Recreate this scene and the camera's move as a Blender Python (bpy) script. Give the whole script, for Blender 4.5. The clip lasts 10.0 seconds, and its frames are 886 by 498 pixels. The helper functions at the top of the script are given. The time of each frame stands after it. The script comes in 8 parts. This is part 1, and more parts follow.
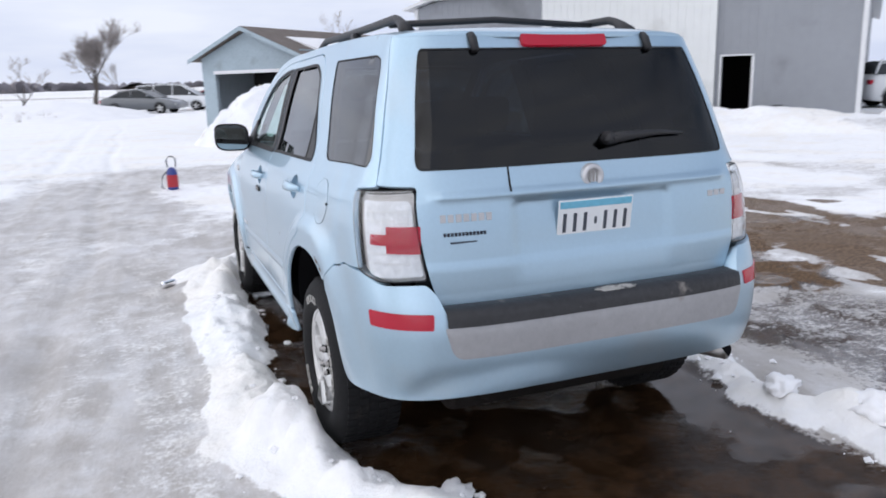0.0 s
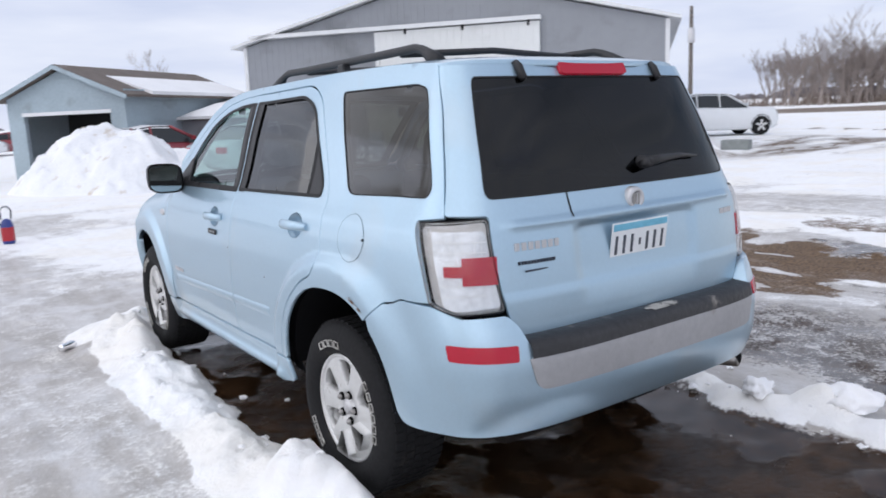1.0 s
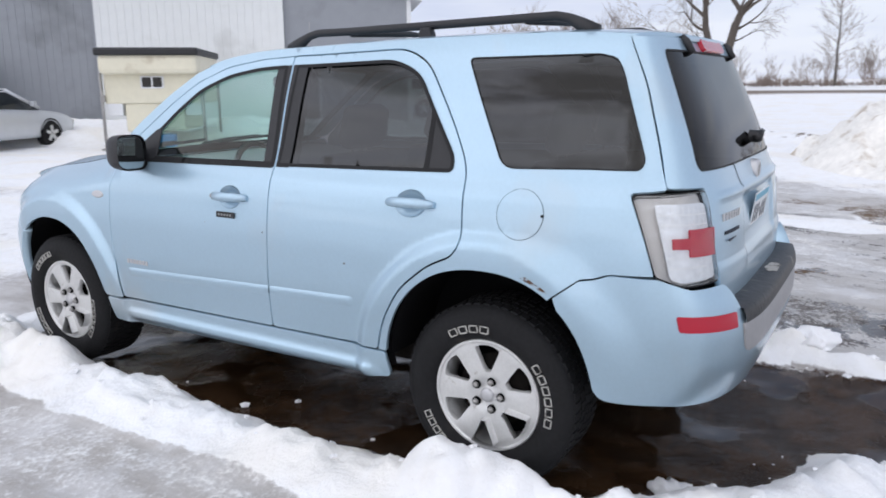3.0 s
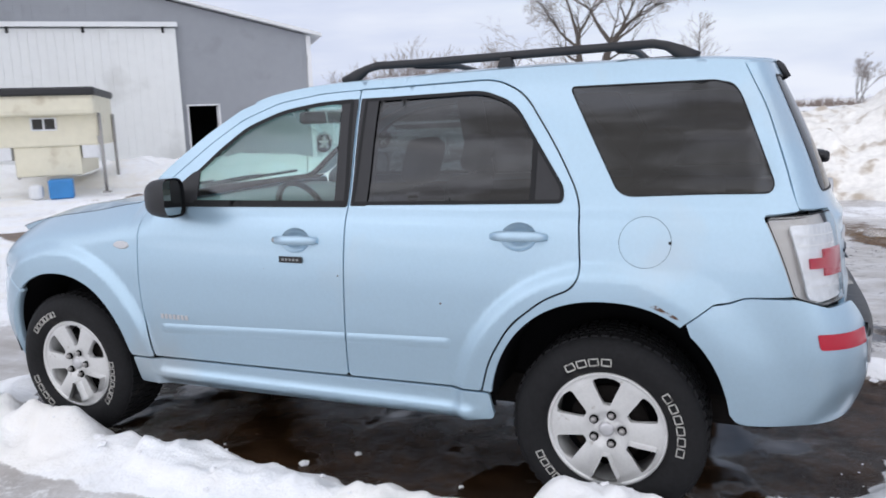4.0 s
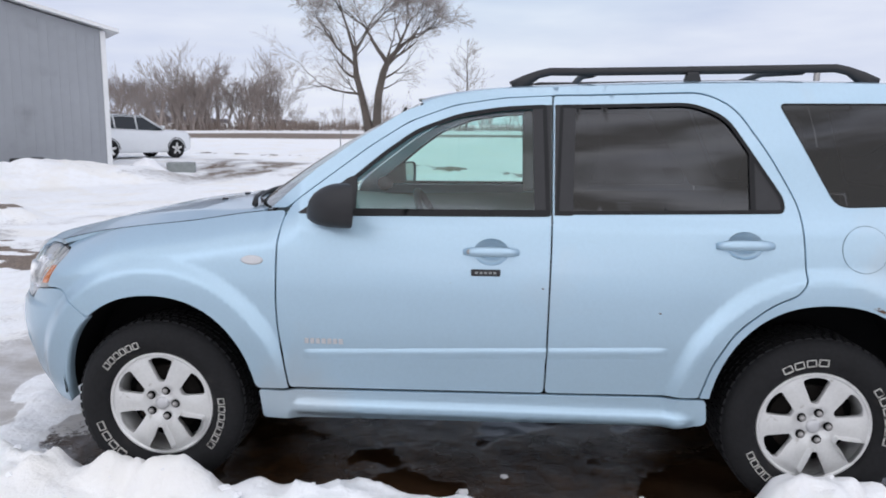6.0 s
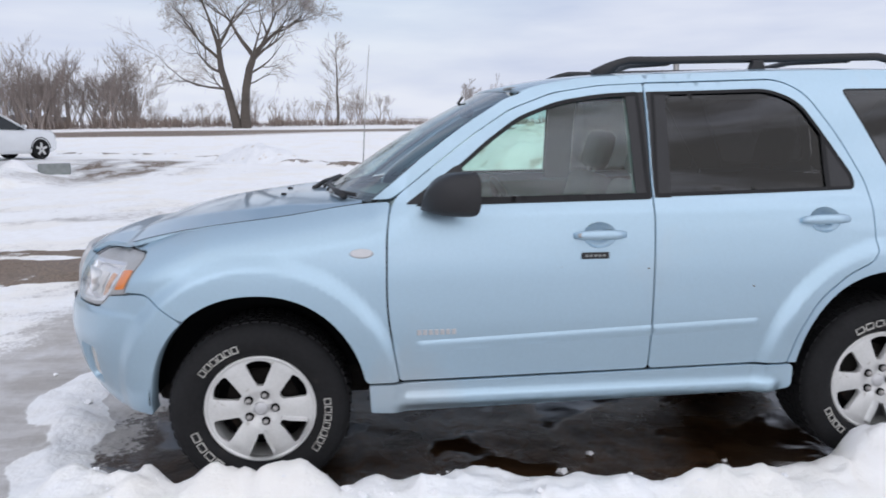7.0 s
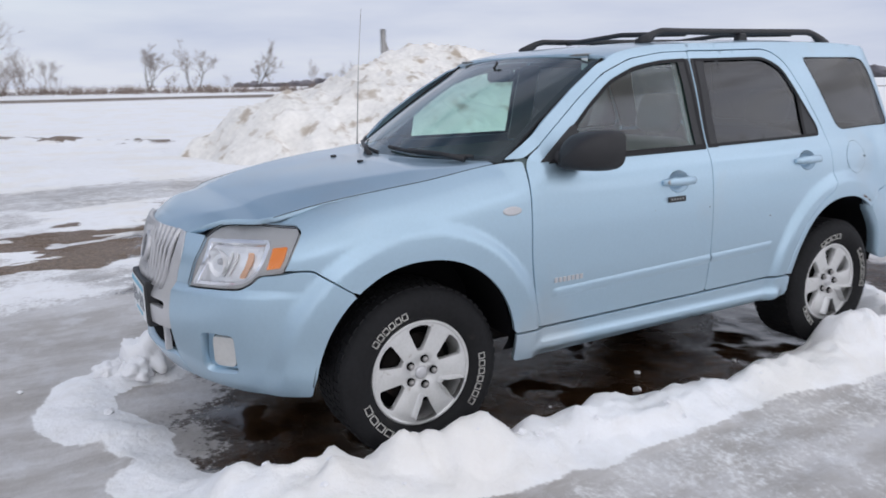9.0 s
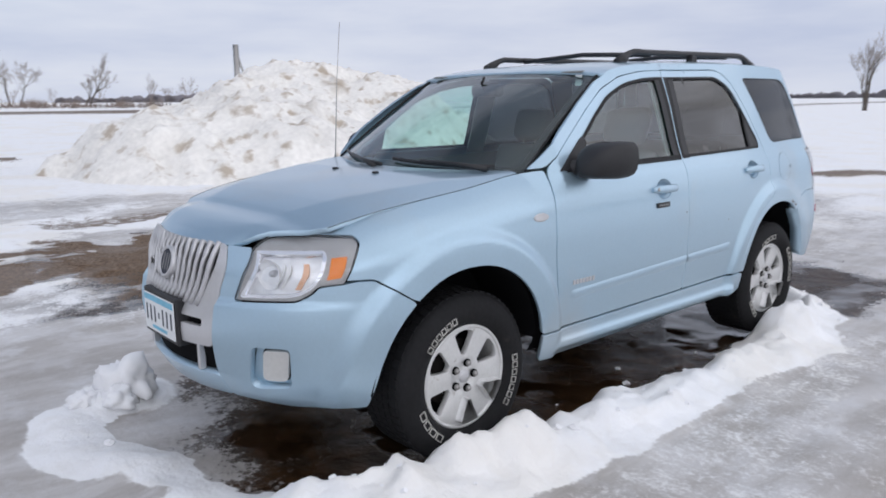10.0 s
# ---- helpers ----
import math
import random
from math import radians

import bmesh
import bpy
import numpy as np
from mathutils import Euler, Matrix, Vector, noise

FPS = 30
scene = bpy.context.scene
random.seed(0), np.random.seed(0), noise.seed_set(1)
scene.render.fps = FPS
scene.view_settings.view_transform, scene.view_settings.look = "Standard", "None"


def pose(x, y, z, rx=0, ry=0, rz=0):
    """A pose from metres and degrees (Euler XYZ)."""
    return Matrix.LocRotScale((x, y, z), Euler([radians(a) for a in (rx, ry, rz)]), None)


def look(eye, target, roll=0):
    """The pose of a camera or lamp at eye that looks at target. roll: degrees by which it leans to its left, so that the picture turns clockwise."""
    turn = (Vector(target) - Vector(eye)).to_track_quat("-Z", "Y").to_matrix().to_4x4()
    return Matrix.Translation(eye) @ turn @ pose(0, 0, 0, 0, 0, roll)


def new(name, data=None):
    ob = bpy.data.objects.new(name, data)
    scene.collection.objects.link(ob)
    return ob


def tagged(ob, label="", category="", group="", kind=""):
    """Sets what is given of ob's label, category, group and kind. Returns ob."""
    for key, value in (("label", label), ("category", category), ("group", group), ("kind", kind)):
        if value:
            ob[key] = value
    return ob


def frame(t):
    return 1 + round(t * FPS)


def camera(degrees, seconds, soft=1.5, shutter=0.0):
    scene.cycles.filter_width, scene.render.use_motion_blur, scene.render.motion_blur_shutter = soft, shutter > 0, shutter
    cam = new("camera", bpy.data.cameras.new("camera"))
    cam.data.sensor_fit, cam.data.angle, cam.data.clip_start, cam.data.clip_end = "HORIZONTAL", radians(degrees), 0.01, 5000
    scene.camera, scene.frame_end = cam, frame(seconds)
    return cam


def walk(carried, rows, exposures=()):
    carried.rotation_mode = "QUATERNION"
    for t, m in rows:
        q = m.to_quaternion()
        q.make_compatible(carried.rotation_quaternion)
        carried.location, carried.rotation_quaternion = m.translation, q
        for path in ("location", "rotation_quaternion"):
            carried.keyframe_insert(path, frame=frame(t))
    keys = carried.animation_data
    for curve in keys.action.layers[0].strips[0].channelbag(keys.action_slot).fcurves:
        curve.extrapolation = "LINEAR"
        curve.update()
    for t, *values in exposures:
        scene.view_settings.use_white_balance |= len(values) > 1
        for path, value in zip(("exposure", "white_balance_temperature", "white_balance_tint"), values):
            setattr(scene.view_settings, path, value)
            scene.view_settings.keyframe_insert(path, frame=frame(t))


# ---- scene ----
import mathutils.geometry

cam = camera(60.94, 10.0, soft=1.7, shutter=0.35)
PATH = [
    (0, (-1.471, -3.019, 1.490), (-0.751, -1.203, 1.061), -1.51),
    (0.5, (-1.856, -2.824, 1.500), (-0.892, -1.111, 1.132), -0.37),
    (1, (-2.154, -2.564, 1.481), (-1.010, -0.960, 1.134), -2.39),
    (1.5, (-2.424, -2.233, 1.520), (-1.100, -0.767, 1.209), -1.17),
    (2, (-2.715, -1.941, 1.513), (-1.237, -0.639, 1.166), 0.61),
    (2.2, (-2.810, -1.800, 1.489), (-1.318, -0.519, 1.124), -1.25),
    (3.3, (-3.282, -1.035, 1.491), (-1.567, -0.096, 1.068), -0.40),
    (3.4, (-3.305, -0.957, 1.488), (-1.579, -0.037, 1.070), -0.96),
    (3.5, (-3.310, -0.866, 1.486), (-1.574, 0.043, 1.087), -2.67),
    (4, (-3.450, -0.468, 1.501), (-1.631, 0.289, 1.155), -1.96),
    (4.5, (-3.587, -0.065, 1.494), (-1.708, 0.491, 1.094), -0.97),
    (4.6, (-3.609, 0.039, 1.486), (-1.727, 0.609, 1.120), -1.67),
    (5, (-3.664, 0.381, 1.495), (-1.793, 0.944, 1.069), -2.13),
    (5.2, (-3.693, 0.558, 1.480), (-1.786, 1.024, 1.094), -2.84),
    (6.3, (-3.744, 1.520, 1.490), (-1.772, 1.571, 1.163), 0.41),
    (6.5, (-3.766, 1.722, 1.471), (-1.794, 1.696, 1.139), -0.85),
    (7, (-3.732, 2.187, 1.466), (-1.770, 1.984, 1.135), -0.48),
    (7.5, (-3.628, 2.676, 1.488), (-1.675, 2.426, 1.134), 0.93),
    (8, (-3.590, 3.119, 1.482), (-1.691, 2.645, 1.068), 0.61),
    (8.5, (-3.443, 3.502, 1.496), (-1.620, 2.801, 1.063), -0.84),
    (9, (-3.352, 3.937, 1.471), (-1.650, 2.975, 1.049), -0.97),
    (9.5, (-3.150, 4.275, 1.439), (-1.557, 3.145, 1.008), -1.98),
    (10, (-2.979, 4.624, 1.454), (-1.504, 3.327, 1.074), -0.34),
]
walk(cam, [(t, look(eye, target, roll)) for t, eye, target, roll in PATH], [(0.0, -0.05), (2.0, -0.10), (5.0, -0.13), (6.5, -0.20), (8.0, -0.28), (9.0, -0.36), (10.0, -0.33)])

# ---- world and light ----
world = bpy.data.worlds.new("world")
scene.world = world
world.use_nodes = True
wn, wl = world.node_tree.nodes, world.node_tree.links
SUN_EL, SUN_AZ = 27.0, 268.0
sky = wn.new("ShaderNodeTexSky")
sky.sky_type, sky.sun_disc = "NISHITA", False
sky.sun_elevation, sky.sun_rotation = radians(SUN_EL), radians(SUN_AZ)
sky.air_density, sky.dust_density, sky.ozone_density = 1.0, 0.5, 1.0
# a thin, bright cloud deck over the whole sky, broken into soft streaks
tc = wn.new("ShaderNodeTexCoord")
mp = wn.new("ShaderNodeMapping")
mp.inputs["Scale"].default_value = (1.3, 1.3, 7.0)
cn = wn.new("ShaderNodeTexNoise")
cn.inputs["Scale"].default_value, cn.inputs["Detail"].default_value = 2.6, 7.0
cr = wn.new("ShaderNodeValToRGB")
cr.color_ramp.elements[0].position, cr.color_ramp.elements[0].color = 0.30, (0.67, 0.74, 0.95, 1)
cr.color_ramp.elements[1].position, cr.color_ramp.elements[1].color = 0.66, (0.905, 0.95, 1.085, 1)
wl.new(tc.outputs["Generated"], mp.inputs["Vector"])
wl.new(mp.outputs["Vector"], cn.inputs["Vector"])
wl.new(cn.outputs["Fac"], cr.inputs["Fac"])
cloud = wn.new("ShaderNodeBackground")
# the deck is brighter on the sun's side
sdir = wn.new("ShaderNodeVectorMath")
sdir.operation = "DOT_PRODUCT"
sdir.inputs[1].default_value = (math.sin(radians(SUN_AZ)) * 0.96, math.cos(radians(SUN_AZ)) * 0.96, 0.28)
wl.new(tc.outputs["Generated"], sdir.inputs[0])
glow = wn.new("ShaderNodeMapRange")
glow.interpolation_type = "SMOOTHSTEP"
glow.inputs["From Min"].default_value, glow.inputs["From Max"].default_value = 0.0, 1.0
glow.inputs["To Min"].default_value, glow.inputs["To Max"].default_value = 1.0, 1.2
wl.new(sdir.outputs["Value"], glow.inputs["Value"])
# and broken there into bright and dark banks
bn, bmap = wn.new("ShaderNodeTexNoise"), wn.new("ShaderNodeMapping")
bn.inputs["Scale"].default_value, bn.inputs["Detail"].default_value, bn.inputs["Roughness"].default_value = 2.8, 8.0, 0.58
bmap.inputs["Scale"].default_value = (1.0, 1.0, 3.6)
wl.new(tc.outputs["Generated"], bmap.inputs["Vector"])
wl.new(bmap.outputs["Vector"], bn.inputs["Vector"])
banks, side = wn.new("ShaderNodeMapRange"), wn.new("ShaderNodeMapRange")
banks.interpolation_type = side.interpolation_type = "SMOOTHSTEP"
banks.inputs["From Min"].default_value, banks.inputs["From Max"].default_value = 0.40, 0.62
banks.inputs["To Min"].default_value, banks.inputs["To Max"].default_value = 0.40, 1.75
side.inputs["From Min"].default_value, side.inputs["From Max"].default_value = 0.20, 0.75
wl.new(bn.outputs["Fac"], banks.inputs["Value"])
wl.new(sdir.outputs["Value"], side.inputs["Value"])
bmix, power = wn.new("ShaderNodeMix"), wn.new("ShaderNodeMath")
bmix.inputs["A"].default_value = 1.0
power.operation = "MULTIPLY"
wl.new(side.outputs["Result"], bmix.inputs["Factor"])
wl.new(banks.outputs["Result"], bmix.inputs["B"])
wl.new(glow.outputs["Result"], power.inputs[0])
wl.new(bmix.outputs["Result"], power.inputs[1])
wl.new(power.outputs[0], cloud.inputs["Strength"])
clear = wn.new("ShaderNodeBackground")
clear.inputs["Strength"].default_value = 0.12
both = wn.new("ShaderNodeMixShader")
# the deck thins towards the zenith, where the blue comes through
sp = wn.new("ShaderNodeSeparateXYZ")
wl.new(tc.outputs["Generated"], sp.inputs["Vector"])
# it lies thickest on the sun's side
lift = wn.new("ShaderNodeMath")
lift.operation = "MULTIPLY_ADD"
lift.inputs[1].default_value = -0.45
wl.new(sdir.outputs["Value"], lift.inputs[0])
half = wn.new("ShaderNodeMath")
half.operation = "MULTIPLY"
half.inputs[1].default_value = 0.5
wl.new(sp.outputs["Z"], half.inputs[0])
wl.new(half.outputs[0], lift.inputs[2])
thin = wn.new("ShaderNodeMapRange")
thin.interpolation_type = "SMOOTHSTEP"
thin.inputs["From Min"].default_value, thin.inputs["From Max"].default_value = 0.43, 0.66
thin.inputs["To Min"].default_value, thin.inputs["To Max"].default_value = 0.97, 0.20
wl.new(lift.outputs[0], thin.inputs["Value"])
# higher up it breaks into separate clouds
hn = wn.new("ShaderNodeTexNoise")
hn.inputs["Scale"].default_value, hn.inputs["Detail"].default_value = 2.5, 7.0
hm = wn.new("ShaderNodeMapping")
hm.inputs["Scale"].default_value = (1.0, 1.0, 3.5)
wl.new(tc.outputs["Generated"], hm.inputs["Vector"])
wl.new(hm.outputs["Vector"], hn.inputs["Vector"])
gap = wn.new("ShaderNodeMapRange")
gap.interpolation_type = "SMOOTHSTEP"
gap.inputs["From Min"].default_value, gap.inputs["From Max"].default_value = 0.43, 0.58
gap.inputs["To Min"].default_value, gap.inputs["To Max"].default_value = 0.06, 1.0
wl.new(hn.outputs["Fac"], gap.inputs["Value"])
high = wn.new("ShaderNodeMapRange")
high.interpolation_type = "SMOOTHSTEP"
high.inputs["From Min"].default_value, high.inputs["From Max"].default_value = 0.44, 0.60
wl.new(lift.outputs[0], high.inputs["Value"])
brk = wn.new("ShaderNodeMix")
brk.inputs["A"].default_value = 1.0
wl.new(high.outputs["Result"], brk.inputs["Factor"])
wl.new(gap.outputs["Result"], brk.inputs["B"])
cover = wn.new("ShaderNodeMath")
cover.operation = "MULTIPLY"
wl.new(thin.outputs["Result"], cover.inputs[0])
wl.new(brk.outputs["Result"], cover.inputs[1])
wl.new(cover.outputs[0], both.inputs["Fac"])
wl.new(cr.outputs["Color"], cloud.inputs["Color"])
wl.new(sky.outputs["Color"], clear.inputs["Color"])
wl.new(clear.outputs["Background"], both.inputs[1])
wl.new(cloud.outputs["Background"], both.inputs[2])
wl.new(both.outputs["Shader"], wn["World Output"].inputs["Surface"])
sun = new("sun", bpy.data.lights.new("sun", "SUN"))
sun.data.energy, sun.data.angle, sun.data.color = 1.5, radians(130), (1.0, 0.93, 0.85)
sun.matrix_world = look((0, 0, 30), (-math.sin(radians(SUN_AZ)) * 40, -math.cos(radians(SUN_AZ)) * 40, 30 - 40 * math.tan(radians(SUN_EL))))


# ---- materials ----
def nodes_of(name):
    m = bpy.data.materials.new(name)
    m.use_nodes = True
    return m, m.node_tree.nodes, m.node_tree.links, m.node_tree.nodes["Principled BSDF"]


def plain(name, col, rough=0.5, metal=0.0, coat=0.0, noise_amt=0.12, scale=30.0, bump=0.0, spec=0.5, dirt=None, dirt2=None):
    """A surface with fine and coarse variation of colour and gloss; dirt, dirt2: further colours in uneven patches."""
    m, n, l, p = nodes_of(name)
    t = n.new("ShaderNodeTexCoord")
    a, b = n.new("ShaderNodeTexNoise"), n.new("ShaderNodeTexNoise")
    a.inputs["Scale"].default_value, a.inputs["Detail"].default_value = scale, 6
    b.inputs["Scale"].default_value, b.inputs["Detail"].default_value = scale * 0.09, 4
    for q in (a, b):
        l.new(t.outputs["Object"], q.inputs["Vector"])
    add = n.new("ShaderNodeMath")
    add.operation = "ADD"
    l.new(a.outputs["Fac"], add.inputs[0])
    l.new(b.outputs["Fac"], add.inputs[1])
    ramp = n.new("ShaderNodeMapRange")
    ramp.inputs["From Min"].default_value, ramp.inputs["From Max"].default_value = 0.6, 1.4
    l.new(add.outputs[0], ramp.inputs["Value"])
    mix = n.new("ShaderNodeMix")
    mix.data_type = "RGBA"
    lo = [max(0.0, c * (1 - noise_amt)) for c in col]
    hi = [min(1.0, c * (1 + noise_amt)) for c in col]
    mix.inputs["A"].default_value, mix.inputs["B"].default_value = (*lo, 1), (*hi, 1)
    l.new(ramp.outputs["Result"], mix.inputs["Factor"])
    out = mix.outputs["Result"]
    for spot in (dirt, dirt2):
        if not spot:
            continue
        d = n.new("ShaderNodeTexNoise")
        d.inputs["Scale"].default_value, d.inputs["Detail"].default_value = spot[1], 8
        l.new(t.outputs["Object"], d.inputs["Vector"])
        dr = n.new("ShaderNodeMapRange")
        dr.inputs["From Min"].default_value, dr.inputs["From Max"].default_value = spot[2], spot[2] + 0.12
        l.new(d.outputs["Fac"], dr.inputs["Value"])
        m2 = n.new("ShaderNodeMix")
        m2.data_type = "RGBA"
        m2.inputs["B"].default_value = (*spot[0], 1)
        l.new(out, m2.inputs["A"])
        l.new(dr.outputs["Result"], m2.inputs["Factor"])
        out = m2.outputs["Result"]
    l.new(out, p.inputs["Base Color"])
    p.inputs["Roughness"].default_value, p.inputs["Metallic"].default_value = rough, metal
    p.inputs["Coat Weight"].default_value, p.inputs["Coat Roughness"].default_value = coat, 0.06
    p.inputs["Specular IOR Level"].default_value = spec
    if bump:
        bp = n.new("ShaderNodeBump")
        bp.inputs["Strength"].default_value, bp.inputs["Distance"].default_value = bump, 0.01
        l.new(a.outputs["Fac"], bp.inputs["Height"])
        l.new(bp.outputs["Normal"], p.inputs["Normal"])
    return m


def glass(name, tint, rough=0.02, mirror=0.055, power=3.6):
    """A thin pane: what is behind it is tinted, and it mirrors as glass does."""
    m, n, l, p = nodes_of(name)
    tr, gl, fr, mx = n.new("ShaderNodeBsdfTransparent"), n.new("ShaderNodeBsdfGlossy"), n.new("ShaderNodeLayerWeight"), n.new("ShaderNodeMixShader")
    pw, ma = n.new("ShaderNodeMath"), n.new("ShaderNodeMath")
    pw.operation, ma.operation = "POWER", "MULTIPLY_ADD"
    pw.inputs[1].default_value, ma.inputs[1].default_value, ma.inputs[2].default_value = power, 0.90, mirror
    l.new(fr.outputs["Facing"], pw.inputs[0])
    l.new(pw.outputs[0], ma.inputs[0])
    tr.inputs["Color"].default_value = (*tint, 1)
    gl.inputs["Roughness"].default_value = rough
    fr.inputs["Blend"].default_value = 0.5
    l.new(ma.outputs[0], mx.inputs["Fac"])
    l.new(tr.outputs["BSDF"], mx.inputs[1])
    l.new(gl.outputs["BSDF"], mx.inputs[2])
    l.new(mx.outputs["Shader"], n["Material Output"].inputs["Surface"])
    return m


def lens(name, col, rough=0.08):
    m, n, l, p = nodes_of(name)
    p.inputs["Base Color"].default_value = (*col, 1)
    p.inputs["Roughness"].default_value = rough
    p.inputs["Transmission Weight"].default_value = 0.0
    p.inputs["Specular IOR Level"].default_value = 0.3
    p.inputs["Coat Weight"].default_value = 0.25
    return m


FOG = plain("fog_lens", (0.62, 0.62, 0.60), 0.15, 0.3, 1.0, 0.1, 60)
AMBERPALE = plain("faded_amber", (0.75, 0.42, 0.25), 0.2, 0.2, 1.0, 0.1, 60)
LAMPWHITE = plain("ribbed_reflector", (0.70, 0.71, 0.72), 0.30, 0.25, 1.0, 0.20, 40, bump=0.5)
PAINT = plain("blue_metallic_paint", (0.40, 0.545, 0.65), 0.40, 0.78, 0.8, 0.035, 900.0, dirt=((0.43, 0.52, 0.58), 1.3, 0.58))
RUST = plain("flaking_rust", (0.12, 0.065, 0.04), 0.9, noise_amt=0.5, scale=90, bump=0.6, dirt=((0.37, 0.46, 0.53), 45.0, 0.47))
BLACK = plain("black_plastic", (0.014, 0.014, 0.016), 0.5, noise_amt=0.25, bump=0.15, scale=200)
SEAL = plain("rubber_seal", (0.010, 0.010, 0.011), 0.6, spec=0.3)
# near-black that puts the shade of hollows into the colour
CAVITY_SHADE = plain("cavity_shade", (0.006, 0.006, 0.007), 0.95, spec=0.1)
RUBBER = plain("tyre_rubber", (0.011, 0.011, 0.012), 0.75, noise_amt=0.35, scale=60, bump=0.25, spec=0.25, dirt=((0.035, 0.031, 0.027), 9.0, 0.64))
ALLOY = plain("alloy_silver", (0.66, 0.66, 0.65), 0.38, 0.4, 0.4, 0.08, 90, dirt=((0.30, 0.27, 0.23), 22.0, 0.66))
CHROME = plain("chrome", (0.82, 0.82, 0.84), 0.12, 1.0, noise_amt=0.03)
SATIN = plain("satin_silver_plastic", (0.55, 0.55, 0.56), 0.36, 0.55, 0.2, 0.05, 60)
WORN = plain("worn_silver_trim", (0.40, 0.40, 0.41), 0.42, 0.5, 0.0, 0.10, 40, bump=0.1, dirt=((0.31, 0.29, 0.27), 9.0, 0.62))
STEP = plain("scuffed_step_pad", (0.024, 0.024, 0.026), 0.50, noise_amt=0.4, scale=40, bump=0.3, dirt=((0.22, 0.20, 0.18), 12.0, 0.62))
CLEAR = glass("clear_glass", (0.70, 0.91, 0.85), 0.02, 0.085)
SHIELD = glass("windshield_glass", (0.74, 0.93, 0.90), 0.02, 0.07, 2.8)
TINT = glass("privacy_glass", (0.066, 0.069, 0.076), 0.02, 0.062)
REARGLASS = glass("rear_privacy_glass", (0.017, 0.020, 0.028), 0.02, 0.045, 5.0)
LENS = glass("lamp_lens", (0.96, 0.97, 0.98), 0.04)
LENSRIB = plain("pale_lens_rib", (0.76, 0.76, 0.75), 0.3)
REDLENS = lens("red_lens", (0.43, 0.011, 0.032), 0.12)
AMBER = lens("amber_lens", (0.85, 0.22, 0.01))
CLOTH = plain("grey_cloth", (0.10, 0.11, 0.115), 0.9, noise_amt=0.15, scale=40)
TRIM = plain("grey_interior_plastic", (0.24, 0.25, 0.245), 0.6, noise_amt=0.1)
PLATEWHITE = plain("plate_white", (0.75, 0.77, 0.78), 0.4, noise_amt=0.05)
PLATEINK = plain("faded_plate_ink", (0.055, 0.065, 0.085), 0.5)
PLATEBLUE = plain("plate_blue", (0.16, 0.46, 0.62), 0.4, noise_amt=0.15, scale=60)
INK = plain("dark_ink", (0.015, 0.02, 0.035), 0.5)
WHITELET = plain("raised_white_rubber", (0.47, 0.46, 0.43), 0.8, noise_amt=0.35, scale=80, dirt=((0.12, 0.11, 0.10), 30.0, 0.56))
MIRRORGLASS = plain("mirror_glass", (0.36, 0.39, 0.40), 0.03, 1.0, noise_amt=0.0)
UNDER = plain("rusty_underbody", (0.012, 0.010, 0.009), 0.9, spec=0.15, noise_amt=0.4, dirt=((0.04, 0.024, 0.016), 5.0, 0.60))
STEEL = plain("worn_steel", (0.35, 0.34, 0.33), 0.35, 0.9, noise_amt=0.15)
SMOKE = plain("lamp_housing_grey", (0.40, 0.39, 0.38), 0.30, 0.2, 0.3)
TAILSMOKE = plain("tail_lamp_housing", (0.56, 0.53, 0.50), 0.35, 0.1, 0.2)
REFLECTOR = plain("silvered_reflector", (0.90, 0.90, 0.90), 0.32, 0.75, noise_amt=0.1, scale=25, bump=0.6)


# ---- helpers for building ----
def part(name, data, material, parent=None, label=""):
    """One mesh object from a bmesh or a mesh, under its thing."""
    if isinstance(data, bmesh.types.BMesh):
        me = bpy.data.meshes.new(name)
        data.to_mesh(me)
        data.free()
    else:
        me = data
    if material and not me.materials:
        me.materials.append(material)
    ob = new(name, me)
    if parent:
        ob.parent = parent
    if label:
        ob["label"] = label
    return ob


def thing(name, label, category, group="", at=None):
    ob = new(name)
    ob.empty_display_size = 0.3
    if at is not None:
        ob.matrix_basis = at
    return tagged(ob, label, category, group)


def mesh_of(name, verts, faces, smooth=True):
    me = bpy.data.meshes.new(name)
    me.from_pydata([tuple(v) for v in verts], [], faces)
    if smooth:
        me.polygons.foreach_set("use_smooth", [True] * len(me.polygons))
    me.update()
    return me


def curve(xs, ys):
    """A smooth function through a few stations."""
    xs, ys = np.array(xs, float), np.array(ys, float)
    s = np.diff(ys) / np.diff(xs)
    m = np.zeros(len(xs))
    m[0], m[-1] = s[0], s[-1]
    for i in range(1, len(xs) - 1):
        a, b = s[i - 1], s[i]
        m[i] = 0.0 if a * b <= 0 else 2 * a * b / (a + b)

    def f(x):
        x = np.clip(np.asarray(x, float), xs[0], xs[-1])
        i = np.clip(np.searchsorted(xs, x) - 1, 0, len(xs) - 2)
        h = xs[i + 1] - xs[i]
        t = (x - xs[i]) / h
        return (2 * t**3 - 3 * t**2 + 1) * ys[i] + (t**3 - 2 * t**2 + t) * h * m[i] + (-2 * t**3 + 3 * t**2) * ys[i + 1] + (t**3 - t**2) * h * m[i + 1]
    return f


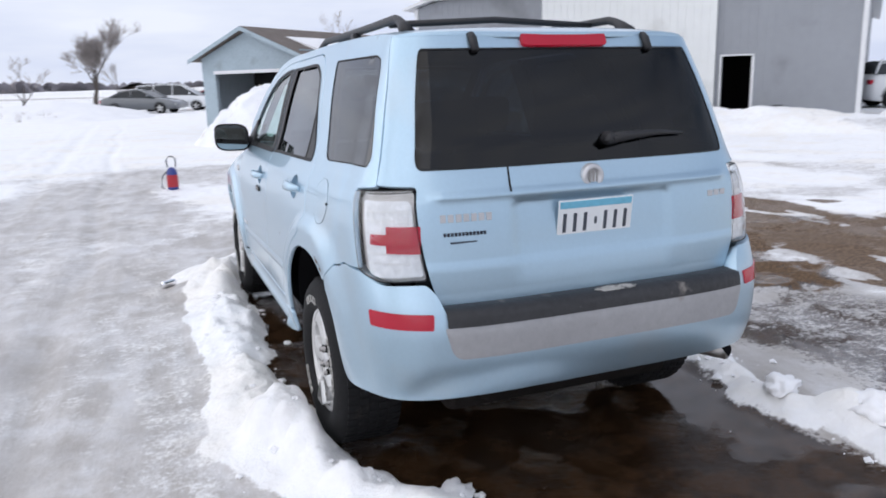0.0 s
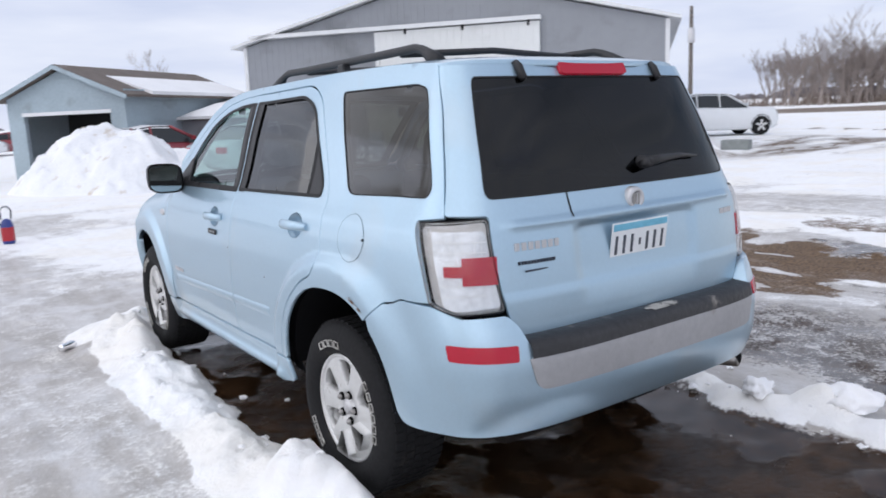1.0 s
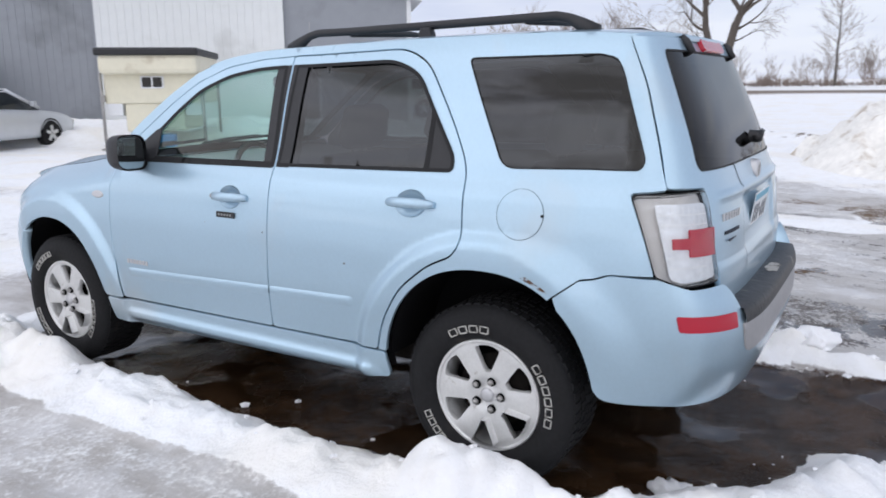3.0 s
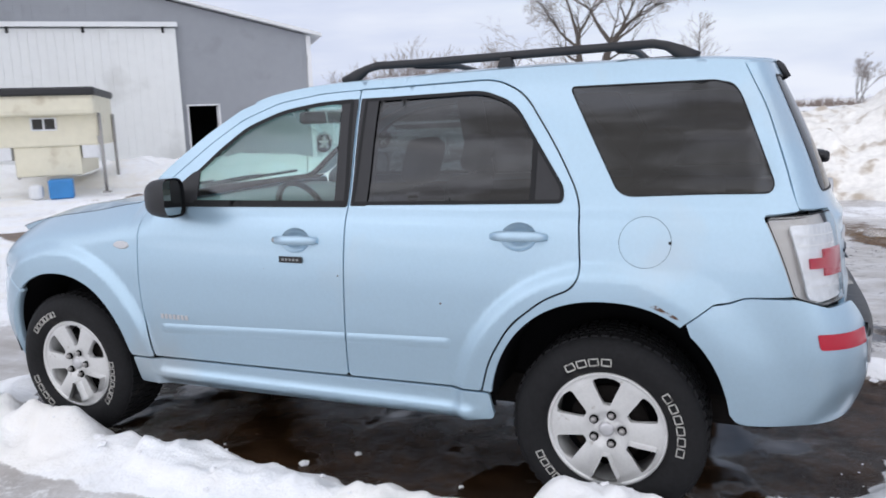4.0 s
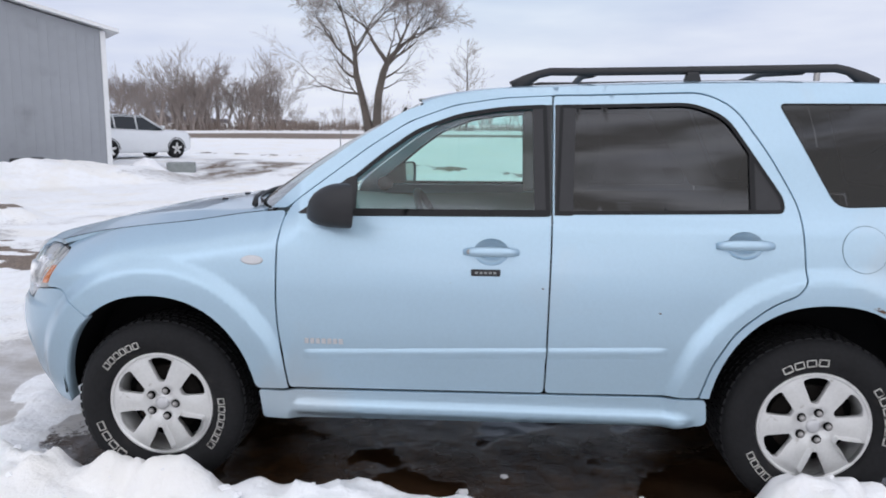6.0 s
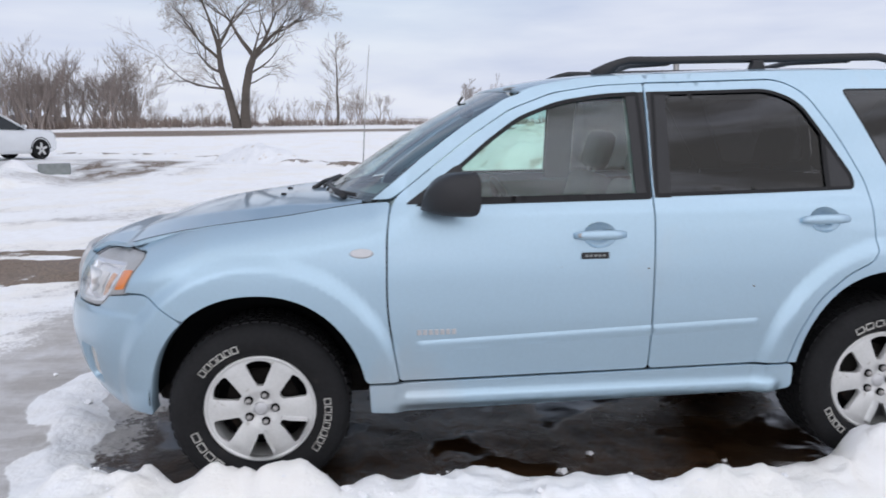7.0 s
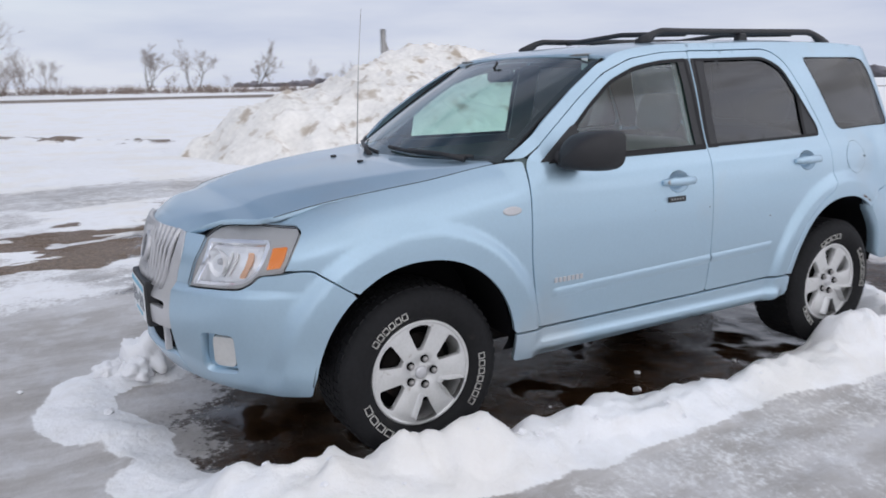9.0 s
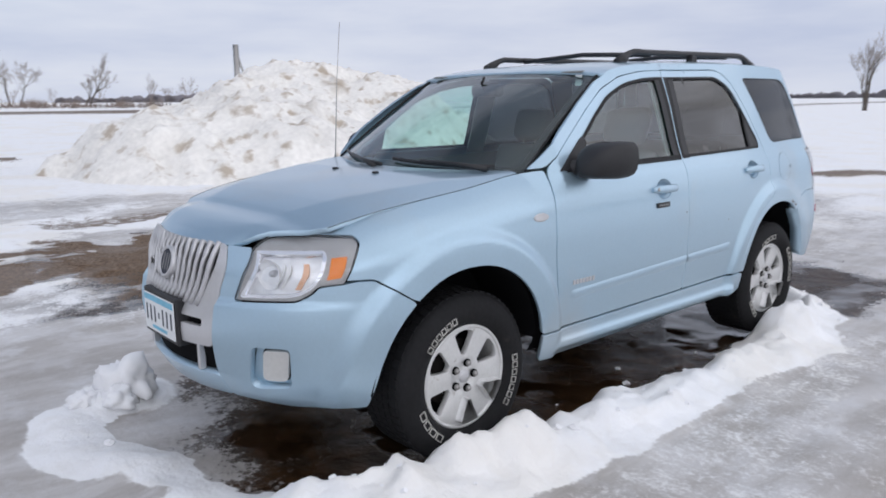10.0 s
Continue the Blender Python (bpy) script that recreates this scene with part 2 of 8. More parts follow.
def box_bm(bm, lo, hi, bevel=0.0, seg=2, m=None):
    """Adds a bevelled box to bm."""
    lo, hi = Vector(lo), Vector(hi)
    r = bmesh.ops.create_cube(bm, size=1.0, matrix=Matrix.LocRotScale((lo + hi) / 2, None, hi - lo))
    vs = r["verts"]
    if bevel:
        es = list({e for v in vs for e in v.link_edges})
        g = bmesh.ops.bevel(bm, geom=es, offset=bevel, segments=seg, profile=0.5, affect="EDGES")
        vs = list({v for f in g["faces"] for v in f.verts} | {v for v in vs if v.is_valid})
    if m is not None:
        bmesh.ops.transform(bm, matrix=m, verts=[v for v in vs if v.is_valid])
    return vs


def box(name, lo, hi, mat, parent=None, bevel=0.01, label="", m=None, smooth=False):
    bm = bmesh.new()
    box_bm(bm, lo, hi, bevel, 2, m)
    if smooth:
        for f in bm.faces:
            f.smooth = True
    return part(name, bm, mat, parent, label)


def tube_mesh(name, path, radii, sides=10, flat=1.0):
    """A tube along a list of points; flat squeezes it sideways."""
    pts = [Vector(p) for p in path]
    if not isinstance(radii, (list, tuple)):
        radii = [radii] * len(pts)
    verts, faces = [], []
    up0 = Vector((0, 0, 1))
    for i, p in enumerate(pts):
        d = (pts[min(i + 1, len(pts) - 1)] - pts[max(i - 1, 0)]).normalized()
        a = d.cross(up0 if abs(d.z) < 0.95 else Vector((1, 0, 0))).normalized()
        b = d.cross(a).normalized()
        for k in range(sides):
            w = 2 * math.pi * k / sides
            verts.append(p + a * math.cos(w) * radii[i] * flat + b * math.sin(w) * radii[i])
    for i in range(len(pts) - 1):
        for k in range(sides):
            j = (k + 1) % sides
            faces.append((i * sides + k, i * sides + j, (i + 1) * sides + j, (i + 1) * sides + k))
    faces.append(tuple(range(sides))[::-1])
    faces.append(tuple((len(pts) - 1) * sides + k for k in range(sides)))
    return mesh_of(name, verts, faces)


def lathe(name, prof, axis="x", sides=48, close=False):
    """Turns a profile of (radius, offset) round the x axis."""
    verts, faces = [], []
    n = len(prof)
    for k in range(sides):
        w = 2 * math.pi * k / sides
        for r, o in prof:
            verts.append((o, r * math.cos(w), r * math.sin(w)) if axis == "x" else (r * math.cos(w), r * math.sin(w), o))
    for k in range(sides):
        j = (k + 1) % sides
        for i in range(n - 1 + (1 if close else 0)):
            i2 = (i + 1) % n
            faces.append((k * n + i, k * n + i2, j * n + i2, j * n + i))
    return mesh_of(name, verts, faces)


# ---- the car: its body is a wrapped surface S(u, z) over which each panel is cut ----
# u runs along the flank (u = y between the two corners) and on round the nose and the tail.
U0R, U0F, QR, QF, NR, NF = -0.36, 2.80, 0.95, 1.20, 4.2, 1.95
width_z = curve([0.26, 0.36, 0.45, 0.55, 0.70, 0.85, 1.0, 1.10, 1.17, 1.25, 1.45, 1.62, 1.70],
                [0.800, 0.835, 0.858, 0.872, 0.881, 0.879, 0.866, 0.846, 0.812, 0.782, 0.722, 0.660, 0.625])
tail_z = curve([0.60, 0.80, 0.93, 1.10, 1.20, 1.30, 1.45, 1.60, 1.72], [-0.80, -0.80, -0.792, -0.772, -0.735, -0.70, -0.635, -0.562, -0.50])
rear_bumper_z = curve([0.28, 0.38, 0.48, 0.58, 0.68, 0.75, 0.90], [-0.73, -0.80, -0.86, -0.885, -0.885, -0.872, -0.80])
nose_z = curve([0.28, 0.36, 0.45, 0.60, 0.75, 0.85, 0.95, 1.02, 1.10], [3.40, 3.475, 3.52, 3.54, 3.51, 3.495, 3.465, 3.41, 3.29])
hood_edge_x = curve([2.0, 2.4, 2.7, 3.0, 3.15, 3.35], [0.725, 0.712, 0.695, 0.650, 0.608, 0.50])
hood_edge_z = curve([2.0, 2.24, 2.5, 2.73, 2.9, 3.05, 3.12, 3.17, 3.27, 3.40], [1.178, 1.152, 1.110, 1.081, 1.055, 1.022, 1.002, 0.981, 0.970, 0.945])
HUB_R, HUB_F, HUB_Z, TYRE = 0.0, 2.619, 0.352, 0.356


def half_width(y, z):
    y, z = np.broadcast_arrays(np.asarray(y, float), np.asarray(z, float))
    w = width_z(z) * (1 - 0.047 * np.clip((0.6 - y) / 1.0, 0, 1) ** 2 - 0.028 * np.clip((y - 1.8) / 1.0, 0, 1) ** 2)
    roll = np.clip((z - (hood_edge_z(y) - 0.16)) / 0.16, 0, 1) ** 2.0 * np.clip((y - 2.02) / 0.16, 0, 1)
    return w + (np.minimum(hood_edge_x(y), w) - w) * roll


def flare(y, z):
    """The swollen lips round the wheel arches."""
    out = 0.0
    for cy, cz, ry, rz in ((HUB_F, 0.36, 0.56, 0.585), (HUB_R, 0.36, 0.57, 0.60)):
        r = np.sqrt(((y - cy) / ry) ** 2 + ((z - cz) / rz) ** 2)
        wd = 0.11 + 0.20 * np.clip((-0.10 - y) / 0.32, 0, 1)
        k = np.clip((1.055 + 0.55 * (wd - 0.11) - r) / wd, 0, 1)
        out = out + 0.026 * k * k * (3 - 2 * k)
    return out


def body(u, z, bumper=False):
    """The point of the left flank, tail or nose."""
    u, z = np.broadcast_arrays(np.asarray(u, float), np.asarray(z, float))
    x, y = -half_width(u, z), u.copy()
    q = np.clip((U0R - u) / QR, 0, 2) * math.pi / 2
    c = np.cos(q)
    tail = (rear_bumper_z if bumper else tail_z)(z)
    rear = u < U0R
    wr = half_width(U0R, z)
    x = np.where(rear, -wr * np.sign(c) * np.abs(c) ** (2 / NR), x)
    y = np.where(rear, U0R + (tail - U0R) * np.sin(q) ** (2 / NR), y)
    q = np.clip((u - U0F) / QF, 0, 2) * math.pi / 2
    c = np.cos(q)
    front = u > U0F
    yy = U0F + (nose_z(z) - U0F) * np.sin(q) ** (2 / NF)
    wf = half_width(np.where(front, np.minimum(yy, 3.2), U0F), z)
    x = np.where(front, -wf * np.sign(c) * np.abs(c) ** (2 / NF), x)
    y = np.where(front, yy, y)
    side = np.clip(np.abs(x) / 0.5 - 0.5, 0, 1)
    x = x + np.sign(x) * flare(y, z) * side
    return np.stack([x, y, z], -1)


def front_bumper_body(u, z):
    """The nose with the rolled shoulder of its bumper."""
    p = body(u, z)
    k = np.clip((0.746 - z) / 0.030, 0, 1)
    k = k * k * (3 - 2 * k) * np.clip((z - 0.42) / 0.28, 0, 1) * np.clip((u - 3.10) / 0.22, 0, 1)
    p[..., 1] += 0.020 * k
    return p


def bumper_body(u, z):
    return body(u, z, True)


def uy(y, z, tail=tail_z):
    """u of the flank's point at length y."""
    if y < U0R:
        s = min(1.0, (U0R - y) / (U0R - float(tail(z))))
        return U0R - QR * math.asin(s ** (NR / 2)) / (math.pi / 2)
    if y > U0F:
        s = min(1.0, (y - U0F) / (float(nose_z(z)) - U0F))
        return U0F + QF * math.asin(s ** (NF / 2)) / (math.pi / 2)
    return y


def ux(x, z, end):
    """u of the tail's (end -1) or nose's (end 1) point at x; the car's left is negative."""
    w, n = (float(half_width(U0R, z)), NR) if end < 0 else (float(half_width(3.1, z)), NF)
    f = math.acos(min(1.0, (abs(x) / w) ** (n / 2))) / (math.pi / 2)
    f = f if x <= 0 else 2 - f
    return U0R - QR * f if end < 0 else U0F + QF * f


def rounded(pts, r=0.03, step=0.02):
    """A closed outline with its corners rounded (a third number gives the radius), cut into short steps."""
    out = []
    n = len(pts)
    for i in range(n):
        p, a, b = (np.array(pts[k % n][:2], float) for k in (i, i - 1, i + 1))
        rr = pts[i][2] if len(pts[i]) > 2 else r
        la, lb = np.linalg.norm(a - p), np.linalg.norm(b - p)
        rr = min(rr, la * 0.49, lb * 0.49)
        if rr < 1e-4:
            out.append(p)
            continue
        s, e = p + (a - p) / la * rr, p + (b - p) / lb * rr
        for t in np.linspace(0, 1, 6):
            out.append((1 - t) ** 2 * s + 2 * t * (1 - t) * p + t * t * e)
    res = []
    for i in range(len(out)):
        a, b = out[i], out[(i + 1) % len(out)]
        k = max(1, int(np.ceil(np.linalg.norm(b - a) / step)))
        for j in range(k):
            q = a + (b - a) * j / k
            if not res or np.linalg.norm(q - res[-1]) > 1e-4:
                res.append(q)
    return np.array(res)


def area2(p):
    return np.sum(p[:, 0] * np.roll(p[:, 1], -1) - np.roll(p[:, 0], -1) * p[:, 1])


def shrink(p, d):
    """An outline moved inwards by d."""
    if area2(p) < 0:
        p = p[::-1]
    t = np.roll(p, -1, 0) - np.roll(p, 1, 0)
    t /= np.maximum(np.linalg.norm(t, axis=1, keepdims=True), 1e-9)
    return p + np.stack([-t[:, 1], t[:, 0]], 1) * d


def inside(pts, poly):
    x, y = pts[:, 0], pts[:, 1]
    res = np.zeros(len(pts), bool)
    x0, y0 = poly[:, 0], poly[:, 1]
    x1, y1 = np.roll(x0, -1), np.roll(y0, -1)
    for a, b, c, d in zip(x0, y0, x1, y1):
        if b == d:
            continue
        res ^= ((b > y) != (d > y)) & (x < (c - a) * (y - b) / (d - b) + a)
    return res


CENTRE = np.array([0.0, 1.35, 0.75])


def sheet(loops, surf, h=0.035, rim=0.018, gap=0.0025, lift=0.0, mirror=False):
    """Cuts a panel with the outline loops[0] and the holes loops[1:] out of the surface, with turned-in edges."""
    loops = [shrink(loops[0], gap)] + [shrink(p, -gap) for p in loops[1:]]
    lo, hi = loops[0].min(0), loops[0].max(0)
    gx, gy = np.meshgrid(np.arange(lo[0], hi[0], h), np.arange(lo[1], hi[1], h))
    gx = gx + (np.arange(gx.shape[0]) % 2)[:, None] * h / 2
    g = np.stack([gx.ravel(), gy.ravel()], 1)
    ok = inside(g, loops[0])
    for p in loops[1:]:
        ok &= ~inside(g, p)
    g = g[ok]
    edge = np.concatenate(loops)
    if len(g):
        d = np.min(np.linalg.norm(g[:, None] - edge[None], axis=2), axis=1)
        g = g[d > h * 0.45]
    pts, edges, k = [Vector(p) for p in edge], [], 0
    for p in loops:
        edges += [(k + i, k + (i + 1) % len(p)) for i in range(len(p))]
        k += len(p)
    pts += [Vector(p) for p in g]
    vo, _, fo, *_ = mathutils.geometry.delaunay_2d_cdt(pts, edges, [], 0, 1e-6)
    v2 = np.array([tuple(v) for v in vo])
    tri = np.array([f for f in fo if len(f) == 3])
    cen = v2[tri].mean(1)
    ok = inside(cen, loops[0])
    for p in loops[1:]:
        ok &= ~inside(cen, p)
    tri = tri[ok]

    def place(p):
        e = 2e-3
        q = surf(p[:, 0], p[:, 1])
        n = np.cross(surf(p[:, 0] + e, p[:, 1]) - surf(p[:, 0] - e, p[:, 1]), surf(p[:, 0], p[:, 1] + e) - surf(p[:, 0], p[:, 1] - e))
        n /= np.maximum(np.linalg.norm(n, axis=1, keepdims=True), 1e-12)
        s = np.sign(np.sum(n * (q - CENTRE)))
        return q + n * s * lift, n * s
    v3, n3 = place(v2)
    verts, norms, faces = list(v3), list(n3), []
    t3 = v3[tri]
    flip = np.sum(np.cross(t3[:, 1] - t3[:, 0], t3[:, 2] - t3[:, 0]) * n3[tri].mean(1), axis=1) < 0
    for f, s in zip(tri, flip):
        faces.append((f[0], f[2], f[1]) if s else tuple(f))
    if rim:
        for li, p in enumerate(loops):
            q, n = place(p)
            c = np.roll(q, -1, 0) - np.roll(q, 1, 0)
            o = np.cross(c, n)
            o /= np.maximum(np.linalg.norm(o, axis=1, keepdims=True), 1e-12)
            # the way out of the panel, across its edge
            probe = 1e-3
            t2 = np.roll(p, -1, 0) - np.roll(p, 1, 0)
            t2 /= np.maximum(np.linalg.norm(t2, axis=1, keepdims=True), 1e-9)
            w2 = np.stack([t2[:, 1], -t2[:, 0]], 1) * probe
            dirn = surf(p[:, 0] + w2[:, 0], p[:, 1] + w2[:, 1]) - surf(p[:, 0], p[:, 1])
            if li:
                dirn = -dirn if area2(p) > 0 else dirn
            elif area2(p) < 0:
                dirn = -dirn
            o = np.where((np.sum(o * dirn, axis=1) < 0)[:, None], -o, o)
            b = len(verts)
            m = len(p)
            verts += list(q) + list(q - n * rim)
            nn = (o * 0.8 + n * 0.6)
            norms += list(nn / np.maximum(np.linalg.norm(nn, axis=1, keepdims=True), 1e-9)) + list(o)
            for i in range(m):
                j = (i + 1) % m
                f = (b + i, b + j, b + m + j, b + m + i)
                a3 = np.cross(np.array(verts[f[1]]) - np.array(verts[f[0]]), np.array(verts[f[3]]) - np.array(verts[f[0]]))
                faces.append(f if np.dot(a3, o[i]) > 0 else f[::-1])
    verts, norms = np.array(verts), np.array(norms)
    if mirror:
        verts = verts * [-1, 1, 1]
        norms = norms * [-1, 1, 1]
        faces = [f[::-1] for f in faces]
    me = mesh_of("panel", verts, [tuple(int(i) for i in f) for f in faces])
    me.normals_split_custom_set_from_vertices([tuple(n) for n in norms])
    return me


def arc(cy, cz, ry, rz, a0, a1, n=22, p=2.0):
    """Points of a wheel arch from angle a0 to a1 (degrees, 0 ahead, 90 up)."""
    out = []
    for a in np.linspace(radians(a0), radians(a1), n):
        c, s = math.cos(a), math.sin(a)
        out.append((cy + ry * math.copysign(abs(c) ** (2 / p), c), cz + rz * math.copysign(abs(s) ** (2 / p), s), 0.0))
    return out


def wrap(pts, tail=tail_z):
    return [(uy(p[0], p[1], tail), *p[1:]) for p in pts]


car = thing("suv", "light blue metallic sport utility vehicle with a black roof rack", "car")
SIDES = ((False, "left"), (True, "right"))

# outlines on the flank, in length y and height z
SEAM = [(2.085, 1.175), (1.93, 1.295), (1.76, 1.425), (1.60, 1.53), (1.42, 1.598), (1.22, 1.628), (1.035, 1.637)]
RIMTOP = [(2.165, 1.168), (1.97, 1.335), (1.79, 1.468), (1.62, 1.575), (1.45, 1.635), (1.2, 1.667), (0.9, 1.677), (0.4, 1.682), (-0.1, 1.677), (-0.33, 1.668)]
FARCH = (HUB_F, 0.345, 0.425, 0.475)
RARCH = (HUB_R, 0.345, 0.428, 0.50)
front_door = rounded([(2.085, 1.175, 0.06), (2.105, 1.05, 0.05), (2.112, 0.74, 0.1), (2.065, 0.452, 0.02), (1.05, 0.462, 0.02), (1.045, 0.64, 0.1),
                      (1.035, 1.15, 0.1), (1.035, 1.637, 0.01)] + [(a, b, 0.05) for a, b in SEAM[-2:0:-1]])
front_hole = rounded([(1.985, 1.165, 0.03), (1.80, 1.315, 0.03), (1.70, 1.40, 0.03), (1.57, 1.495, 0.05), (1.40, 1.56, 0.06), (1.22, 1.588, 0.05), (1.062, 1.596, 0.01), (1.045, 1.172, 0.01)])
rear_door = rounded([(1.033, 1.637, 0.01), (1.033, 1.15, 0.1), (1.043, 0.64, 0.1), (1.048, 0.462, 0.02), (0.462, 0.470, 0.01), (0.425, 0.60, 0.05), (0.345, 0.74, 0.06),
                     (0.215, 0.845, 0.05), (0.12, 0.885, 0.04), (0.088, 0.93, 0.04), (0.105, 1.20, 0.06), (0.20, 1.385, 0.1), (0.335, 1.585, 0.06), (0.45, 1.645, 0.06)])
rear_hole = rounded([(1.018, 1.172, 0.01), (1.002, 1.596, 0.01), (0.50, 1.602, 0.05), (0.37, 1.55, 0.06), (0.165, 1.235, 0.03), (0.165, 1.185, 0.02)])
quarter_hole = rounded(wrap([(0.165, 1.598, 0.025), (-0.375, 1.594, 0.05), (-0.425, 1.535, 0.05), (-0.535, 1.245, 0.03), (-0.52, 1.217, 0.02), (-0.035, 1.205, 0.05)]))
fender = rounded([(2.067, 0.452, 0.01), (2.1145, 0.74, 0.1), (2.1075, 1.05, 0.05), (2.088, 1.168, 0.02)] + [(y, float(hood_edge_z(y)), 0.02) for y in (2.3, 2.5, 2.7, 2.9)] + [(uy(y, float(hood_edge_z(y))), float(hood_edge_z(y)), 0.02) for y in (3.0, 3.06, 3.10, 3.14)]
                 + [(3.236, 0.9745, 0.002), (3.112, 0.9735, 0.006), (3.1005, 0.955, 0.01), (3.150, 0.887, 0.02), (3.184, 0.8205, 0.006)] + wrap([(3.04, 0.822, 0.02), (2.915, 0.735, 0.0)])
                 + wrap(arc(*FARCH, 52, 166, 30, 2.15)) + [(2.193, 0.452, 0.01)], r=0.0, step=0.015)
pillar = rounded([(a, b, 0.02) for a, b in SEAM] + [(1.02, 1.640, 0.0), (0.45, 1.648, 0.06), (0.333, 1.587, 0.06), (0.198, 1.386, 0.1), (0.1025, 1.20, 0.06), (0.0855, 0.93, 0.04), (0.1185, 0.8825, 0.04), (0.214, 0.8425, 0.05), (0.3425, 0.737, 0.06), (0.4225, 0.598, 0.05), (0.4585, 0.470, 0.004)]
                 + wrap(arc(*RARCH, 12, 124, 38, 2.25)) + wrap([(-0.275, 0.785, 0.0), (-0.36, 0.85, 0.05), (-0.45, 0.878, 0.04), (-0.603, 0.884, 0.01), (-0.500, 1.145, 0.02), (-0.612, 1.157, 0.01), (-0.585, 1.23, 0.03), (-0.50, 1.50, 0.05), (-0.425, 1.655, 0.02), (-0.33, 1.668, 0.02)])
                 + [(a, b, 0.02) for a, b in RIMTOP[-2::-1]], r=0.0, step=0.018)
rocker = rounded([(2.19, 0.445, 0.01), (2.055, 0.443, 0.02), (1.05, 0.455, 0.02), (0.43, 0.463, 0.02), (0.415, 0.35, 0.03), (0.52, 0.335, 0.03), (2.08, 0.31, 0.03), (2.185, 0.315, 0.02)])


def flank(u, z):
    """The sill bulges out as a step below the doors."""
    p = body(u, z)
    k = np.exp(-((p[..., 2] - 0.365) / 0.032) ** 2) * np.clip((p[..., 1] - 0.47) / 0.05, 0, 1) * np.clip((2.08 - p[..., 1]) / 0.05, 0, 1)
    p[..., 0] -= 0.030 * k
    return p


def rib(y, v):
    """The pressed rib low on the doors: v is the height over its line."""
    y, v = np.broadcast_arrays(np.asarray(y, float), np.asarray(v, float))
    k = np.clip(1 - (v / 0.024) ** 2, 0, 1) * np.clip((y - 0.58) / 0.03, 0, 1) * np.clip((2.01 - y) / 0.03, 0, 1)
    p = flank(y, 0.597 + 0.034 * (2.0 - y) + v)
    p[..., 0] -= 0.0055 * k - 0.0004
    return p


def pane(name, hole, surf, mat, parent, label, mirror, sink=-0.007):
    ob = part(name, sheet([hole], surf, 0.06, 0.004, -0.004, sink, mirror), mat, parent, label)
    return ob


def strip(loop, surf, w, lift, mirror=False):
    """A narrow frame along the inside of an outline."""
    inner = shrink(loop, w)
    return sheet([loop, inner if area2(inner) < 0 else inner[::-1]], surf, 0.05, 0.0, 0.0, lift, mirror)


def on_body(y, z, lift=0.0, surf=body):
    """A place on the left flank with its outward way."""
    u = uy(y, z)
    e = 2e-3
    p = surf(u, z)
    n = np.cross(surf(u + e, z) - surf(u - e, z), surf(u, z + e) - surf(u, z - e))
    n /= np.linalg.norm(n)
    n *= np.sign(np.dot(n, p - CENTRE))
    return Vector(p + n * lift), Vector(n)


def flip_x(me, mirror):
    if mirror:
        me.transform(Matrix.Diagonal((-1, 1, 1, 1)))
        me.flip_normals()
    return me


def frame_at(p, n, up=(0, 0, 1)):
    """A matrix whose z looks along n and whose y is as near up as can be."""
    n = n.normalized()
    x = Vector(up).cross(n).normalized()
    y = n.cross(x)
    return Matrix(((x.x, y.x, n.x, p.x), (x.y, y.y, n.y, p.y), (x.z, y.z, n.z, p.z), (0, 0, 0, 1)))


def door_handle(parent, y, z, mirror, key):
    """A pull bar over a scooped cup."""
    p, n = on_body(y, z)
    m = frame_at(p, n)
    bm = bmesh.new()
    rings, sides = 13, 10
    rows = []
    for i in range(rings):
        t = i / (rings - 1)
        x = (t - 0.5) * 0.215
        out = 0.036 * (1 - abs(2 * t - 1) ** 3.0) + 0.002
        hgt = 0.0205 * (0.55 + 0.45 * (1 - abs(2 * t - 1) ** 4))
        rows.append([bm.verts.new(m @ Vector((x, math.sin(w) * hgt, out + math.cos(w) * 0.010))) for w in (2 * math.pi * k / sides for k in range(sides))])
    for a, b in zip(rows, rows[1:]):
        for k in range(sides):
            bm.faces.new((a[k], a[(k + 1) % sides], b[(k + 1) % sides], b[k])).smooth = True
    for r in (rows[0], rows[-1]):
        bm.faces.new(r)
    bmesh.ops.recalc_face_normals(bm, faces=bm.faces)
    me = bpy.data.meshes.new("door_handle")
    bm.to_mesh(me)
    bm.free()
    h = part("door_handle", flip_x(me, mirror), PAINT, parent)
    # the scooped cup: a bowl sunk behind the skin
    bm = bmesh.new()
    rings = []
    for k, (s, d) in enumerate(((1.04, -0.0015), (1.0, -0.003), (0.92, -0.010), (0.75, -0.017), (0.45, -0.020))):
        rings.append([bm.verts.new(m @ Vector((0.066 * s * math.cos(w), 0.050 * s * math.sin(w), d))) for w in (2 * math.pi * j / 28 for j in range(28))])
    for a, b in zip(rings, rings[1:]):
        for j in range(28):
            bm.faces.new((a[j], a[(j + 1) % 28], b[(j + 1) % 28], b[j])).smooth = True
    bm.faces.new(rings[-1])
    me = bpy.data.meshes.new("handle_cup")
    bm.to_mesh(me)
    bm.free()
    part("handle_cup", flip_x(me, mirror), PAINT, parent)
    if key:
        c = m @ Vector((-0.085, 0, 0.026))
        me = lathe("key_lock", [(0.0, 0.004), (0.009, 0.004), (0.010, 0.0), (0.010, -0.02)], sides=16)
        me.transform(Matrix.Translation(c) @ n.to_track_quat("X", "Z").to_matrix().to_4x4())
        part("key_lock", flip_x(me, mirror), STEEL, parent)


